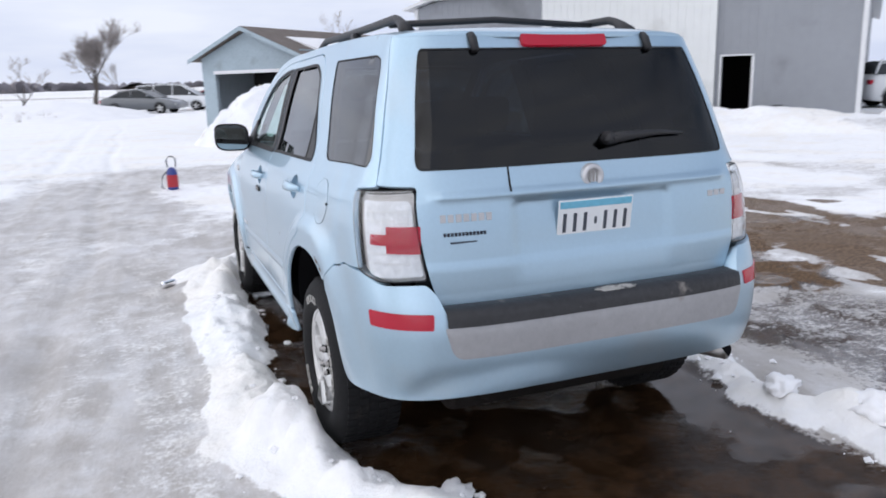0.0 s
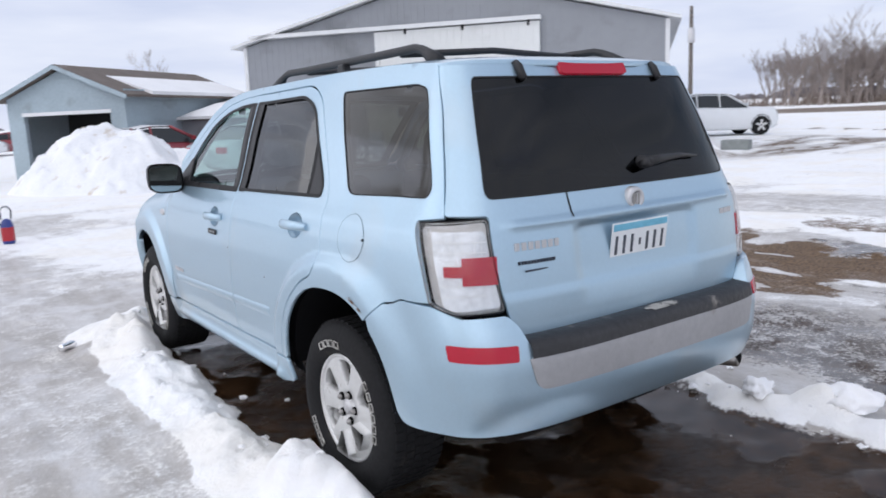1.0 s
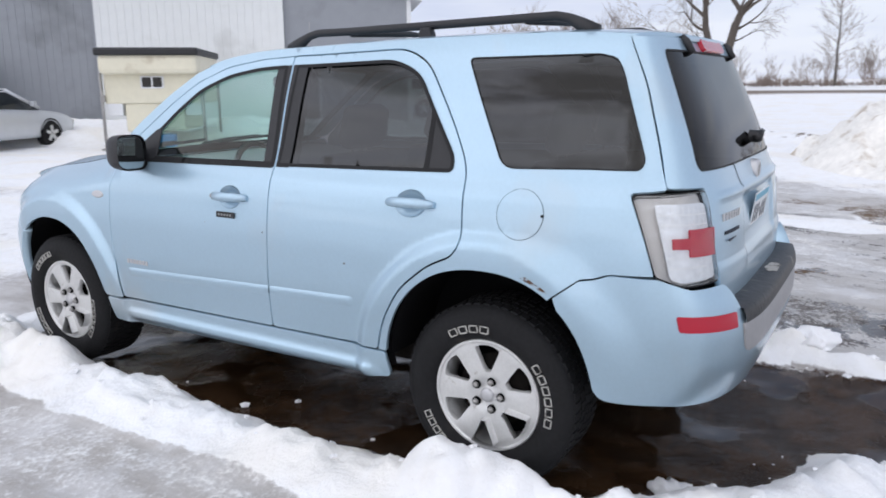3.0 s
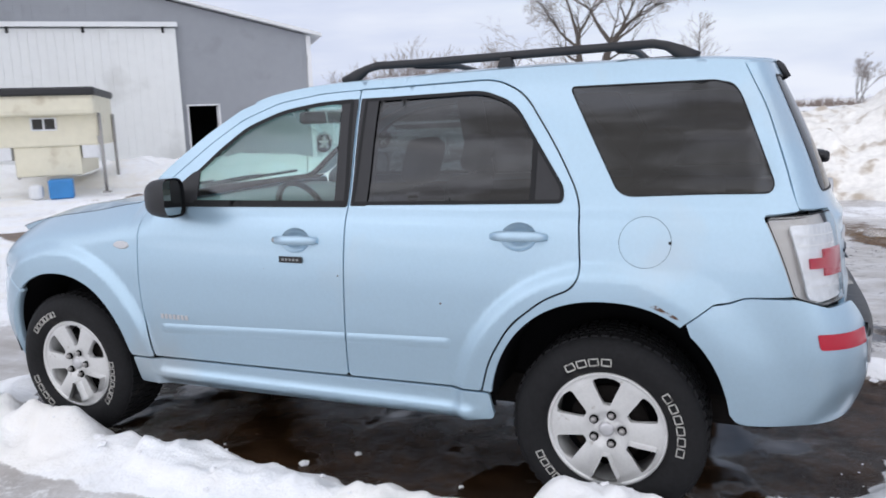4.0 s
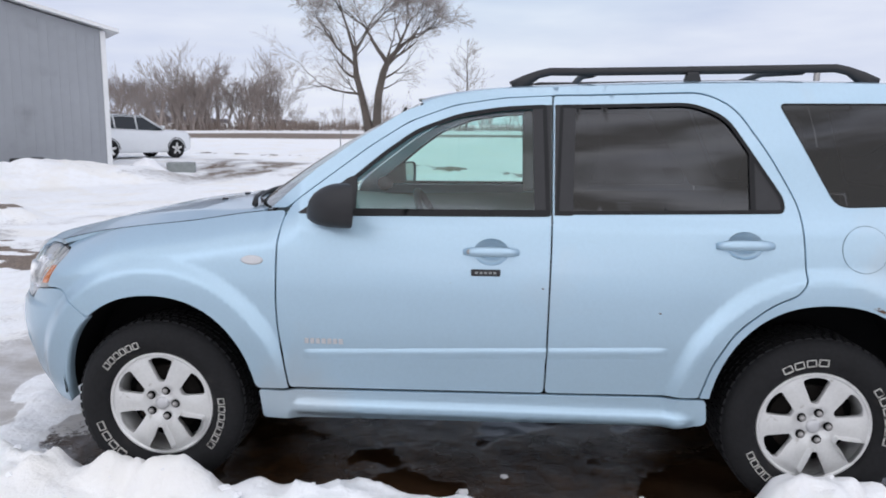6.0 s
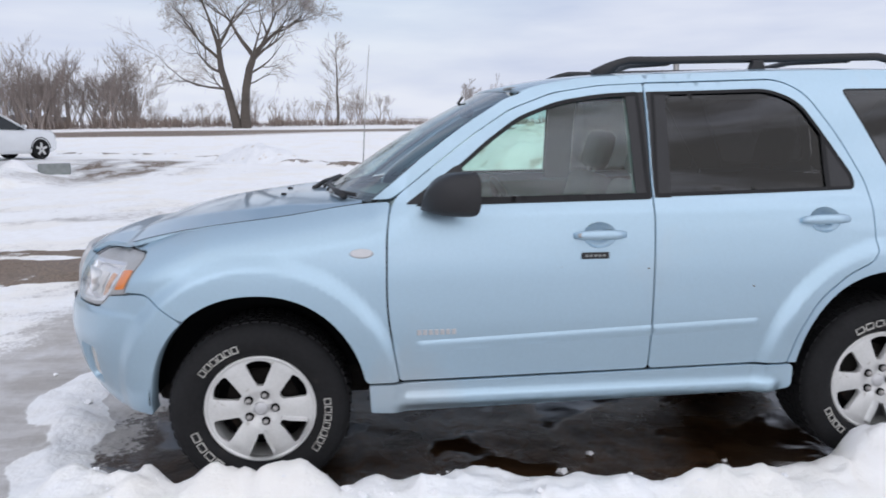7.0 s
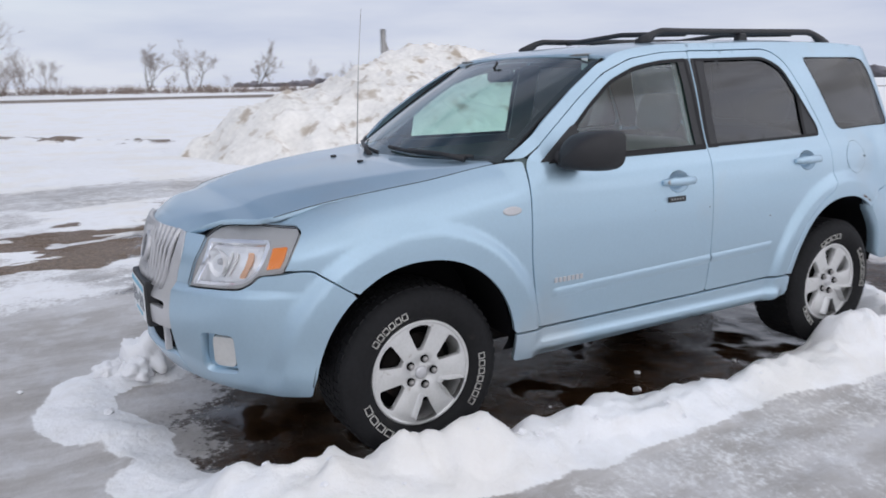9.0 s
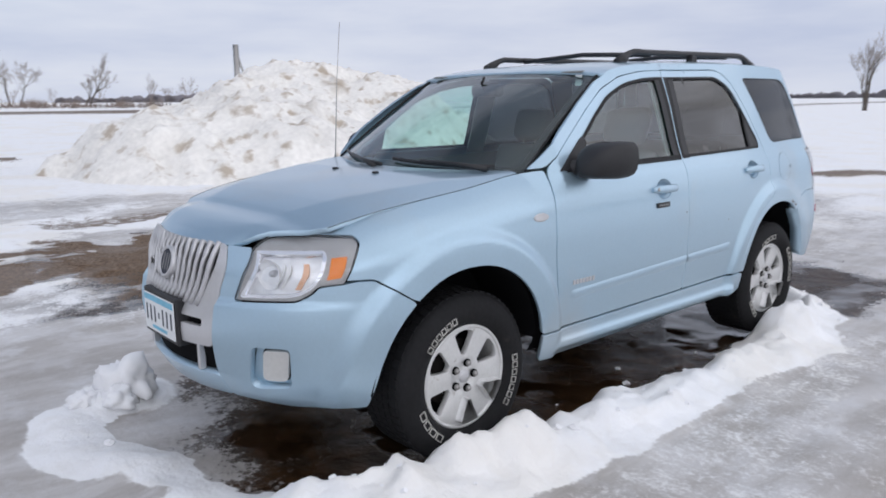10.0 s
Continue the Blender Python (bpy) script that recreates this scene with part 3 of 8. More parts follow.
def bars_on(parent, name, y0, y1, z, h, n, mat, mirror, rng, slant=0.0):
    """A raised nameplate as plain bars, one mesh."""
    bm = bmesh.new()
    w = (y1 - y0) / n
    for i in range(n):
        y = y0 + (i + 0.5) * w
        p, nn = on_body(y, z + slant * (y - y0))
        box_bm(bm, (-abs(w) * 0.36, -h / 2, -0.001), (abs(w) * 0.36, h / 2, 0.004), 0.001, 1, frame_at(p, nn))
    me = bpy.data.meshes.new(name)
    bm.to_mesh(me)
    bm.free()
    return tagged(part(name, flip_x(me, mirror), mat, parent, "worn chrome nameplate"), kind="stuff")


def cup_hole(y, z):
    return np.array([(y + 0.066 * math.cos(w), z + 0.050 * math.sin(w)) for w in np.linspace(0, 2 * math.pi, 28, endpoint=False)])


rng = random.Random(4)
for mir, _ in SIDES:
    fd = part("front_door", sheet([front_door, front_hole, cup_hole(1.265, 1.022)], flank, mirror=mir, h=0.018), PAINT, car)
    pane("window_pane", front_hole, body, CLEAR, fd, "clear side window", mir)
    part("window_seal", strip(shrink(front_hole, -0.004), body, 0.017, 0.0025, mir), SEAL, fd, "black rubber window seal")
    part("sill_strip", sheet([rounded([(1.99, 1.150, 0.004), (1.045, 1.160, 0.004), (1.045, 1.182, 0.004), (1.96, 1.180, 0.004)])], body, 0.04, 0.004, 0, 0.004, mir), SEAL, fd)
    part("pillar_cover", sheet([rounded([(1.102, 1.165, 0.005), (1.038, 1.165, 0.005), (1.038, 1.60, 0.005), (1.115, 1.592, 0.005)])], body, 0.05, 0.004, 0, 0.0015, mir), BLACK, fd, "black pillar cover")
    part("door_rib", sheet([rounded([(2.01, -0.023, 0.004), (2.01, 0.023, 0.004), (1.046, 0.023, 0.001), (1.046, -0.023, 0.001)])], rib, 0.010, 0.0, 0.0, 0.0, mir), PAINT, fd)
    rd = part("rear_door", sheet([rear_door, rear_hole, cup_hole(0.315, 1.062)], flank, mirror=mir, h=0.018), PAINT, car)
    pane("window_pane", rear_hole, body, TINT, rd, "dark privacy glass", mir)
    part("window_seal", strip(shrink(rear_hole, -0.004), body, 0.014, 0.0025, mir), SEAL, rd, "black rubber window seal")
    part("pillar_cover", sheet([rounded([(1.026, 1.165, 0.005), (0.955, 1.165, 0.005), (0.945, 1.60, 0.005), (1.026, 1.60, 0.005)])], body, 0.05, 0.004, 0, 0.0015, mir), BLACK, rd, "black pillar cover")
    part("door_rib", sheet([rounded([(1.036, -0.023, 0.001), (1.036, 0.023, 0.001), (0.58, 0.023, 0.004), (0.58, -0.023, 0.004)])], rib, 0.010, 0.0, 0.0, 0.0, mir), PAINT, rd)
    part("corner_panel", sheet([rounded([(0.168, 1.188, 0.004), (0.27, 1.186, 0.003), (0.27, 1.39, 0.003), (0.168, 1.24, 0.01)])], body, 0.05, 0.003, 0, 0.0005, mir), BLACK, rd, "black corner panel behind the glass")
    part("glass_divider", sheet([rounded([(0.268, 1.185, 0.003), (0.288, 1.185, 0.003), (0.288, 1.415, 0.003), (0.268, 1.385, 0.003)])], body, 0.05, 0.004, 0, 0.002, mir), SEAL, rd)
    door_handle(fd, 1.265, 1.022, mir, True)
    door_handle(rd, 0.315, 1.062, mir, False)
    part("front_fender", sheet([fender], body, mirror=mir, h=0.018), PAINT, car)
    qp = part("quarter_panel", sheet([pillar, quarter_hole], body, mirror=mir, h=0.02, gap=0.002), PAINT, car)
    pane("quarter_window", quarter_hole, body, TINT, qp, "dark privacy glass", mir, -0.002)
    part("window_seal", strip(shrink(quarter_hole, -0.002), body, 0.005, 0.001, mir), SEAL, qp)
    part("rocker_panel", sheet([rocker], flank, mirror=mir, h=0.025), PAINT, car)
    bars_on(fd, "nameplate", 2.0, 1.84, 0.655, 0.022, 7, SATIN, mir, rng)
    if not mir:
        p, n = on_body(1.285, 0.942, 0.001)
        kp = box("door_keypad", (-0.056, -0.013, 0), (0.056, 0.013, 0.007), BLACK, fd, 0.004, "black keypad", frame_at(p, n))
        bm = bmesh.new()
        for i in range(5):
            box_bm(bm, (-0.042 + i * 0.0175, -0.005, 0.005), (-0.029 + i * 0.0175, 0.005, 0.0085), 0.002, 1, frame_at(p, n))
        part("button", bm, TRIM, kp)
        rp = sheet([rounded(wrap([(-0.150, 0.838, 0.01), (-0.175, 0.846, 0.01), (-0.205, 0.826, 0.01), (-0.235, 0.812, 0.01), (-0.262, 0.792, 0.006), (-0.225, 0.803, 0.004), (-0.19, 0.822, 0.004)]))], body, 0.012, 0.0, 0.0, 0.0012)
        part("rust_patch", rp, RUST, qp, "flaking rust on the arch lip")
        for cy, cz, cr in ((1.065, 0.885, 0.0035), (0.62, 0.80, 0.004), (1.42, 0.90, 0.0025)):
            p, n = on_body(cy, cz, 0.0006)
            box("paint_chip", (-cr, -cr * 0.8, 0), (cr, cr * 0.8, 0.0006), RUST, rd if cy < 1.03 else fd, 0.0002, "", frame_at(p, n))
        # fuel door: a round gap line and a finger notch
        c = [(-0.130 + 0.088 * math.cos(w), 1.052 + 0.088 * math.sin(w)) for w in np.linspace(0, 2 * math.pi, 48, endpoint=False)]
        c2 = [(-0.130 + 0.0868 * math.cos(w), 1.052 + 0.0868 * math.sin(w)) for w in np.linspace(0, 2 * math.pi, 48, endpoint=False)]
        part("fuel_door_gap", sheet([np.array(c), np.array(c2)[::-1]], body, 0.05, 0.0, 0.0, 0.0012), SEAL, qp)
        part("fuel_door", sheet([np.array(c2)], body, 0.03, 0.003, 0.001, 0.0018), PAINT, qp, "round fuel filler door")
        p, n = on_body(-0.212, 1.052, 0.0015)
        box("finger_notch", (-0.004, -0.005, 0), (0.006, 0.005, 0.0022), SEAL, qp, 0.003, "", frame_at(p, n))
    # oval fender badge
    p, n = on_body(2.205, 0.972)
    bm = bmesh.new()
    m = frame_at(p, n)
    a = [bm.verts.new(m @ Vector((0.046 * math.cos(w), 0.019 * math.sin(w), 0.0))) for w in np.linspace(0, 2 * math.pi, 28, endpoint=False)]
    b = [bm.verts.new(m @ Vector((0.043 * math.cos(w), 0.016 * math.sin(w), 0.006))) for w in np.linspace(0, 2 * math.pi, 28, endpoint=False)]
    c = [bm.verts.new(m @ Vector((0.034 * math.cos(w), 0.010 * math.sin(w), 0.004))) for w in np.linspace(0, 2 * math.pi, 28, endpoint=False)]
    for q, r in ((a, b), (b, c)):
        for j in range(28):
            bm.faces.new((q[j], q[(j + 1) % 28], r[(j + 1) % 28], r[j])).smooth = True
    bm.faces.new(c)
    me = bpy.data.meshes.new("fender_badge")
    bm.to_mesh(me)
    bm.free()
    part("fender_badge", flip_x(me, mir), SATIN, car, "silver oval badge")

# inner skin behind the gaps, and the wheel wells; their shade is a near-black colour
liner = rounded(wrap([(3.12, 0.80, 0.0), (2.95, 0.72, 0.0)]) + wrap(arc(HUB_F, 0.345, 0.44, 0.49, 52, 176, 24, 2.15)) + [(2.20, 0.33, 0), (0.43, 0.36, 0)] + wrap(arc(HUB_R, 0.345, 0.44, 0.515, 10, 160, 24, 2.25))
                + wrap([(-0.42, 0.60, 0), (-0.74, 0.62, 0), (-0.70, 1.17, 0.0)]) + [(2.1, 1.14, 0), (2.9, 1.0, 0)], r=0.0, step=0.05)
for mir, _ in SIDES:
    part("inner_liner", sheet([liner], body, 0.06, 0.0, 0.0, -0.068, mir), CAVITY_SHADE, car)
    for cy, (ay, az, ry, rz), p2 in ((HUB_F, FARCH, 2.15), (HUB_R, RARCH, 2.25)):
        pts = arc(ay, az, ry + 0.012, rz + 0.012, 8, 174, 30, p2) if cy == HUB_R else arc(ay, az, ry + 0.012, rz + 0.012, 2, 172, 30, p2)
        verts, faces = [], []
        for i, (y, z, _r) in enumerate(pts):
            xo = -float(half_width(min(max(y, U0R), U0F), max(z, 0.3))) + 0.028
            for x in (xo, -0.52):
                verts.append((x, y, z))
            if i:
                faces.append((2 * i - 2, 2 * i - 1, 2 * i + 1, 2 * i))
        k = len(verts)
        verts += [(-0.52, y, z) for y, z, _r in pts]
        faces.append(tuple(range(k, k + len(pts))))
        part("wheel_well", flip_x(mesh_of("wheel_well", verts, faces), mir), CAVITY_SHADE, car)

# roof, as one pressing between the two cant rails
rail_z = curve([p[0] for p in RIMTOP[::-1]] , [p[1] for p in RIMTOP[::-1]])
crown_z = curve([-0.56, -0.45, -0.2, 0.4, 1.0, 1.3, 1.5, 1.62], [1.662, 1.685, 1.700, 1.712, 1.700, 1.682, 1.655, 1.628])


def roof_at(s, y):
    s, y = np.broadcast_arrays(np.asarray(s, float), np.asarray(y, float))
    ze = np.where(y < -0.33, 1.668 - 0.09 * (-0.33 - y), rail_z(y))
    yr = y - 0.0
    xe = half_width(np.clip(yr, U0R, U0F), ze) - 0.25 * np.clip(-0.40 - y, 0, 1) ** 1.2
    a = np.clip(np.abs(s), 0, 1)
    z = ze + (crown_z(y) - ze) * (1 - a**3.2) ** 0.8
    bead = 0.004 * (np.exp(-((np.abs(s) - 0.42) / 0.03) ** 2) + np.exp(-((np.abs(s) - 0.16) / 0.03) ** 2)) * np.clip((y + 0.3) / 0.15, 0, 1) * np.clip((1.3 - y) / 0.15, 0, 1)
    return np.stack([xe * s, y, z - bead], -1)


HEADER = [(s, 1.605 - 0.055 * abs(s) ** 2.0, 0.0) for s in np.linspace(-1, 1, 15)]
TAILEDGE = [(s, -0.555 + 0.115 * abs(s) ** 3, 0.0) for s in np.linspace(1, -1, 15)]
part("roof", sheet([rounded(HEADER + TAILEDGE, 0.0, 0.03)], roof_at, 0.05, 0.02, 0.0), PAINT, car, "pale blue roof with pressed ribs")


def shield_at(s, v):
    """The windshield, from the cowl (v 0) to the header (v 1)."""
    s, v = np.broadcast_arrays(np.asarray(s, float), np.asarray(v, float))
    ye = 2.155 + (1.55 - 2.155) * v
    ze = 1.160 + (1.597 - 1.160) * v + 0.012 * np.sin(math.pi * v)
    xe = 0.725 + (0.632 - 0.725) * v
    yc, zc = 2.40 + (1.605 - 2.40) * v, 1.135 + (1.625 - 1.135) * v + 0.03 * np.sin(math.pi * v)
    k = 1 - np.abs(s) ** 2.2
    return np.stack([xe * s, ye + (yc - ye) * k, ze + (zc - ze) * k], -1)


part("windshield", sheet([rounded([(-1, 0, 0.02), (1, 0, 0.02), (1, 1, 0.02), (-1, 1, 0.02)], step=0.06)], shield_at, 0.09, 0.004, 0.004), SHIELD, car, "clear windshield with a shaded band")
fr_o = rounded([(-1.0, -0.01, 0.02), (1.0, -0.01, 0.02), (1.0, 1.0, 0.03), (-1.0, 1.0, 0.03)], step=0.05)
fr_i = rounded([(-0.945, 0.05, 0.05), (0.945, 0.05, 0.05), (0.935, 0.955, 0.05), (-0.935, 0.955, 0.05)], step=0.05)
part("windshield_border", sheet([fr_o, fr_i[::-1]], shield_at, 0.08, 0.003, 0.0, -0.003), SEAL, car, "black ceramic border of the windshield")
for mir, _ in SIDES:
    gut = [tuple(shield_at(-1.0, v)) for v in np.linspace(0, 1, 9)]
    part("pillar_moulding", flip_x(tube_mesh("pillar_moulding", gut, 0.008, 6), mir), SEAL, car)

# hood
hood_crease = curve([2.1, 2.3, 2.5, 2.75, 2.97, 3.12, 3.30, 3.45], [0.715, 0.675, 0.60, 0.525, 0.43, 0.36, 0.33, 0.33])
nose_y = lambda x, z: U0F + (nose_z(z) - U0F) * (1 - np.clip(np.abs(x) / 0.84, 0, 1) ** NF) ** (1 / NF)


def hood_at(x, y):
    x, y = np.broadcast_arrays(np.asarray(x, float), np.asarray(y, float))
    ze = hood_edge_z(y)
    # a raised middle; its creases start at the cowl's corners and close towards the grille
    c = hood_crease(y)
    room = np.maximum(hood_edge_x(y) - c, 0.01)
    rise = np.minimum(0.033, 0.30 * room) * (1 - 0.40 * np.clip((y - 3.0) / 0.4, 0, 1))
    off = np.abs(x) - c
    fall = (off + np.sqrt(off * off + 0.018**2)) / 2
    z = ze + rise - rise / room * fall + 0.010 * np.clip(1 - (x / 0.62) ** 2, 0, 1)
    d = np.clip((y - (nose_y(x, 0.97) - 0.15)) / 0.15, 0, 1.1)
    return np.stack([x, y, z - 0.055 * d**2.4 * np.clip((0.52 - np.abs(x)) / 0.14, 0, 1)], -1)


lip = [(x, float(nose_y(x, 0.97)) - 0.012, 0.0) for x in np.linspace(-0.355, 0.355, 17)]
hood_side = [(float(hood_edge_x(y)), y, 0.0) for y in (3.12, 3.06, 3.0, 2.9, 2.7, 2.5, 2.3, 2.20)]
back = [(x, 2.16 + 0.215 * (1 - (abs(x) / 0.72) ** 2), 0.0) for x in np.linspace(0.66, -0.66, 13)]
hood_loop = lip + [(0.392, 3.338, 0.015), (0.428, 3.296, 0.02), (0.452, 3.262, 0.015), (0.505, 3.207, 0.02), (0.566, 3.158, 0.01)] + hood_side + back + [(-a, b, 0.0) for a, b, _ in hood_side[::-1]] + [(-0.566, 3.158, 0.01), (-0.505, 3.207, 0.02), (-0.452, 3.262, 0.015), (-0.428, 3.296, 0.02), (-0.392, 3.338, 0.015)]
hood = part("hood", sheet([rounded(hood_loop, 0.0, 0.025)], hood_at, 0.018, 0.022, 0.003), PAINT, car, "blue hood with two creases")
for s in (-1, 1):
    seam = [(s * (float(hood_edge_x(y)) + 0.002), y, float(hood_at(float(hood_edge_x(y)), y)[2]) - 0.0005) for y in np.linspace(3.12, 2.20, 24)]
    part("hood_gap", tube_mesh("hood_gap", seam, 0.0015, 6), SEAL, hood)
for x in (-0.165, 0.165):
    q = hood_at(x, 2.56)
    box("washer_nozzle", (x - 0.012, 2.55, q[2] - 0.003), (x + 0.012, 2.575, q[2] + 0.009), BLACK, hood, 0.004)
# cowl
verts, faces = [], []
xs = np.linspace(-0.70, 0.70, 25)
for x in xs:
    yb = 2.165 + 0.215 * (1 - (abs(x) / 0.72) ** 2)
    verts += [(x, yb + 0.03, float(hood_edge_z(yb)) - 0.006), (x, yb - 0.02, float(hood_edge_z(yb)) - 0.012), (x, yb - 0.085, 1.172 - 0.02 * (x / 0.7) ** 2), (x, yb - 0.12, 1.175)]
for i in range(len(xs) - 1):
    for j in range(3):
        faces.append((4 * i + j, 4 * i + j + 1, 4 * i + 5 + j, 4 * i + 4 + j))
part("cowl", mesh_of("cowl", verts, faces), BLACK, car, "black plastic cowl grille")
for x0, x1 in ((-0.60, -0.02), (0.02, 0.60)):
    pts = []
    for i in range(9):
        t = i / 8
        x = x0 + (x1 - x0) * t
        q = shield_at(x / 0.72, 0.035 + 0.05 * t)
        pts.append((q[0], q[1] + 0.014, q[2] + 0.010))
    w = part("wiper", tube_mesh("wiper", pts, 0.010, 6, 0.6), BLACK, car, "black windshield wiper")
    part("wiper_arm", tube_mesh("wiper_arm", [(pts[0][0] + 0.0, pts[0][1] + 0.045, pts[0][2] - 0.008), (pts[2][0], pts[2][1] + 0.024, pts[2][2] + 0.008), (pts[5][0], pts[5][1] + 0.010, pts[5][2] + 0.010)], [0.014, 0.010, 0.007], 8), BLACK, w)

# bumpers
fb = rounded(wrap([(2.911, 0.731, 0.0)]) + wrap(arc(*FARCH, 50, 6, 14, 2.15)) + wrap([(3.05, 0.315, 0.02)])
             + [(ux(-0.55, 0.31, 1), 0.31, 0.02), (ux(-0.33, 0.335, 1), 0.335, 0.02), (ux(-0.335, 0.46, 1), 0.46, 0.02), (ux(-0.347, 0.545, 1), 0.545, 0.02), (ux(-0.358, 0.64, 1), 0.64, 0.02), (ux(-0.358, 0.77, 1), 0.77, 0.02), (ux(-0.372, 0.935, 1), 0.935, 0.01), (3.503, 0.930, 0.01), (3.570, 0.840, 0.02), (3.601, 0.737, 0.02), (3.454, 0.741, 0.03), (3.360, 0.744, 0.02), (3.306, 0.772, 0.02), (3.284, 0.798, 0.02), (3.190, 0.809, 0.01)]
             + wrap([(3.10, 0.818, 0.02), (3.04, 0.8185, 0.02)]), r=0.0, step=0.02)
fog = rounded([(3.482, 0.553, 0.02), (3.378, 0.553, 0.02), (3.396, 0.418, 0.03), (3.500, 0.417, 0.03)])
fog_hole = rounded([(3.505, 0.572, 0.03), (3.366, 0.566, 0.02), (3.384, 0.404, 0.03), (3.548, 0.392, 0.04)])
hl = rounded([(3.499, 0.928, 0.01), (3.567, 0.840, 0.02), (3.597, 0.740, 0.01), (3.454, 0.744, 0.03), (3.361, 0.7475, 0.02), (3.309, 0.775, 0.02), (3.286, 0.801, 0.015), (3.190, 0.812, 0.008), (3.153, 0.887, 0.02), (3.106, 0.952, 0.012), (3.114, 0.970, 0.008), (3.240, 0.970, 0.02), (3.340, 0.969, 0.02), (3.405, 0.965, 0.02), (3.454, 0.949, 0.02)])
for mir, _ in SIDES:
    b = part("front_bumper", sheet([fb, fog_hole], front_bumper_body, 0.02, 0.045, 0.002, 0.0, mir), PAINT, car)
    part("fog_recess", sheet([fog_hole, fog[::-1]], body, 0.02, 0.0, -0.003, -0.034, mir), PAINT, b)
    f = part("fog_lamp", sheet([fog], body, 0.03, 0.02, 0.003, -0.016, mir), FOG, car, "rounded square fog lamp")
    part("fog_seal", strip(shrink(fog, -0.004), body, 0.006, -0.030, mir), SEAL, f)
    bez = rounded([(3.490, 0.926, 0.01), (3.584, 0.749, 0.012), (3.40, 0.757, 0.03), (3.345, 0.768, 0.02), (3.300, 0.797, 0.02), (3.229, 0.908, 0.012), (3.227, 0.928, 0.008)])
    h = part("headlamp", sheet([hl, shrink(bez, 0.003)[::-1]], body, 0.012, 0.05, 0.0, -0.012, mir), SMOKE, car, "clear headlamp with amber side marker")
    part("lamp_lens", sheet([hl], body, 0.012, 0.008, 0.001, 0.001, mir), LENS, h)
    part("lamp_seal", strip(shrink(hl, -0.0012), body, 0.0026, 0.0016, mir), SEAL, h, "black gap round the lamp")
    amb = rounded([(3.219, 0.902, 0.004), (3.256, 0.825, 0.004), (3.203, 0.832, 0.004), (3.166, 0.910, 0.004)])
    part("turn_signal", sheet([amb], body, 0.012, 0.010, 0.0, -0.007, mir), AMBER, h, "amber side marker lens")
    bi = shrink(bez, 0.012)
    part("lamp_bezel", sheet([bez, bi[::-1]], body, 0.03, 0.03, 0.0, -0.010, mir), CHROME, h, "bright chrome surround")
    part("lamp_reflector", sheet([bi], body, 0.012, 0.0, 0.0, -0.040, mir), REFLECTOR, h, "faceted silver reflector")
    # the bowl, the clear block beside it and the bulb
    c = Vector(body(3.488, 0.838)) + Vector((0, -0.040, 0))
    aim = Matrix.Translation(c) @ Vector((-0.30, 1, 0.02)).to_track_quat("X", "Z").to_matrix().to_4x4()
    me = lathe("reflector_bowl", [(0.056, 0.022), (0.052, 0.012), (0.044, -0.004), (0.030, -0.018), (0.012, -0.024), (0.0, -0.024)], sides=24)
    me.transform(aim)
    part("reflector_bowl", flip_x(me, mir), REFLECTOR, h)
    me = lathe("bulb_cap", [(0.0, 0.012), (0.010, 0.010), (0.013, 0.0), (0.013, -0.02)], sides=14)
    me.transform(aim)
    part("bulb_cap", flip_x(me, mir), SATIN, h)
    for u0, mat_, nm in ((3.395, LENSRIB, "lamp_divider"), (3.372, LENSRIB, "lamp_divider"), (3.300, AMBERPALE, "inner_signal")):
        w_ = 0.022 if nm == "inner_signal" else 0.006
        bar_ = rounded([(u0 + w_, 0.893, 0.002), (u0 + 0.055 + w_, 0.785, 0.002), (u0 + 0.055, 0.785, 0.002), (u0, 0.893, 0.002)])
        part(nm, sheet([bar_], body, 0.03, 0.012, 0.0, -0.026, mir), mat_, h, "faded amber inner signal" if nm == "inner_signal" else "")

# grille with its upright bars and lower frame
def grille_face(u, z):
    """The nose, flatter across the grille."""
    p = body(u, z)
    p[..., 1] -= 0.022 * np.clip(1 - (p[..., 0] / 0.34) ** 2, 0, 1) * np.clip((z - 0.66) / 0.10, 0, 1)
    return p


# the sheet behind the bars is near-black, as shade in the opening
gr = part("grille", sheet([rounded([(ux(-0.375, 0.945, 1), 0.945, 0.02), (ux(-0.345, 0.60, 1), 0.60, 0.03), (ux(0.345, 0.60, 1), 0.60, 0.03), (ux(0.375, 0.945, 1), 0.945, 0.02)])], body, 0.04, 0.0, 0.0, -0.04), CAVITY_SHADE, car, "silver waterfall grille with round badge")
g_o = rounded([(ux(-0.366, 0.938, 1), 0.938, 0.02), (ux(-0.354, 0.76, 1), 0.76, 0.03), (ux(-0.354, 0.63, 1), 0.63, 0.03), (ux(-0.334, 0.545, 1), 0.545, 0.02), (ux(0.334, 0.545, 1), 0.545, 0.02), (ux(0.354, 0.63, 1), 0.63, 0.03), (ux(0.354, 0.76, 1), 0.76, 0.03), (ux(0.366, 0.938, 1), 0.938, 0.02)])
g_i = rounded([(ux(-0.338, 0.928, 1), 0.928, 0.02), (ux(-0.245, 0.705, 1), 0.705, 0.05), (ux(0.245, 0.705, 1), 0.705, 0.05), (ux(0.338, 0.928, 1), 0.928, 0.02)])
slot = [rounded([(ux(s * 0.10, 0.655, 1), 0.655, 0.01), (ux(s * 0.288, 0.650, 1), 0.650, 0.01), (ux(s * 0.288, 0.622, 1), 0.622, 0.01), (ux(s * 0.10, 0.625, 1), 0.625, 0.01)]) for s in (-1, 1)]
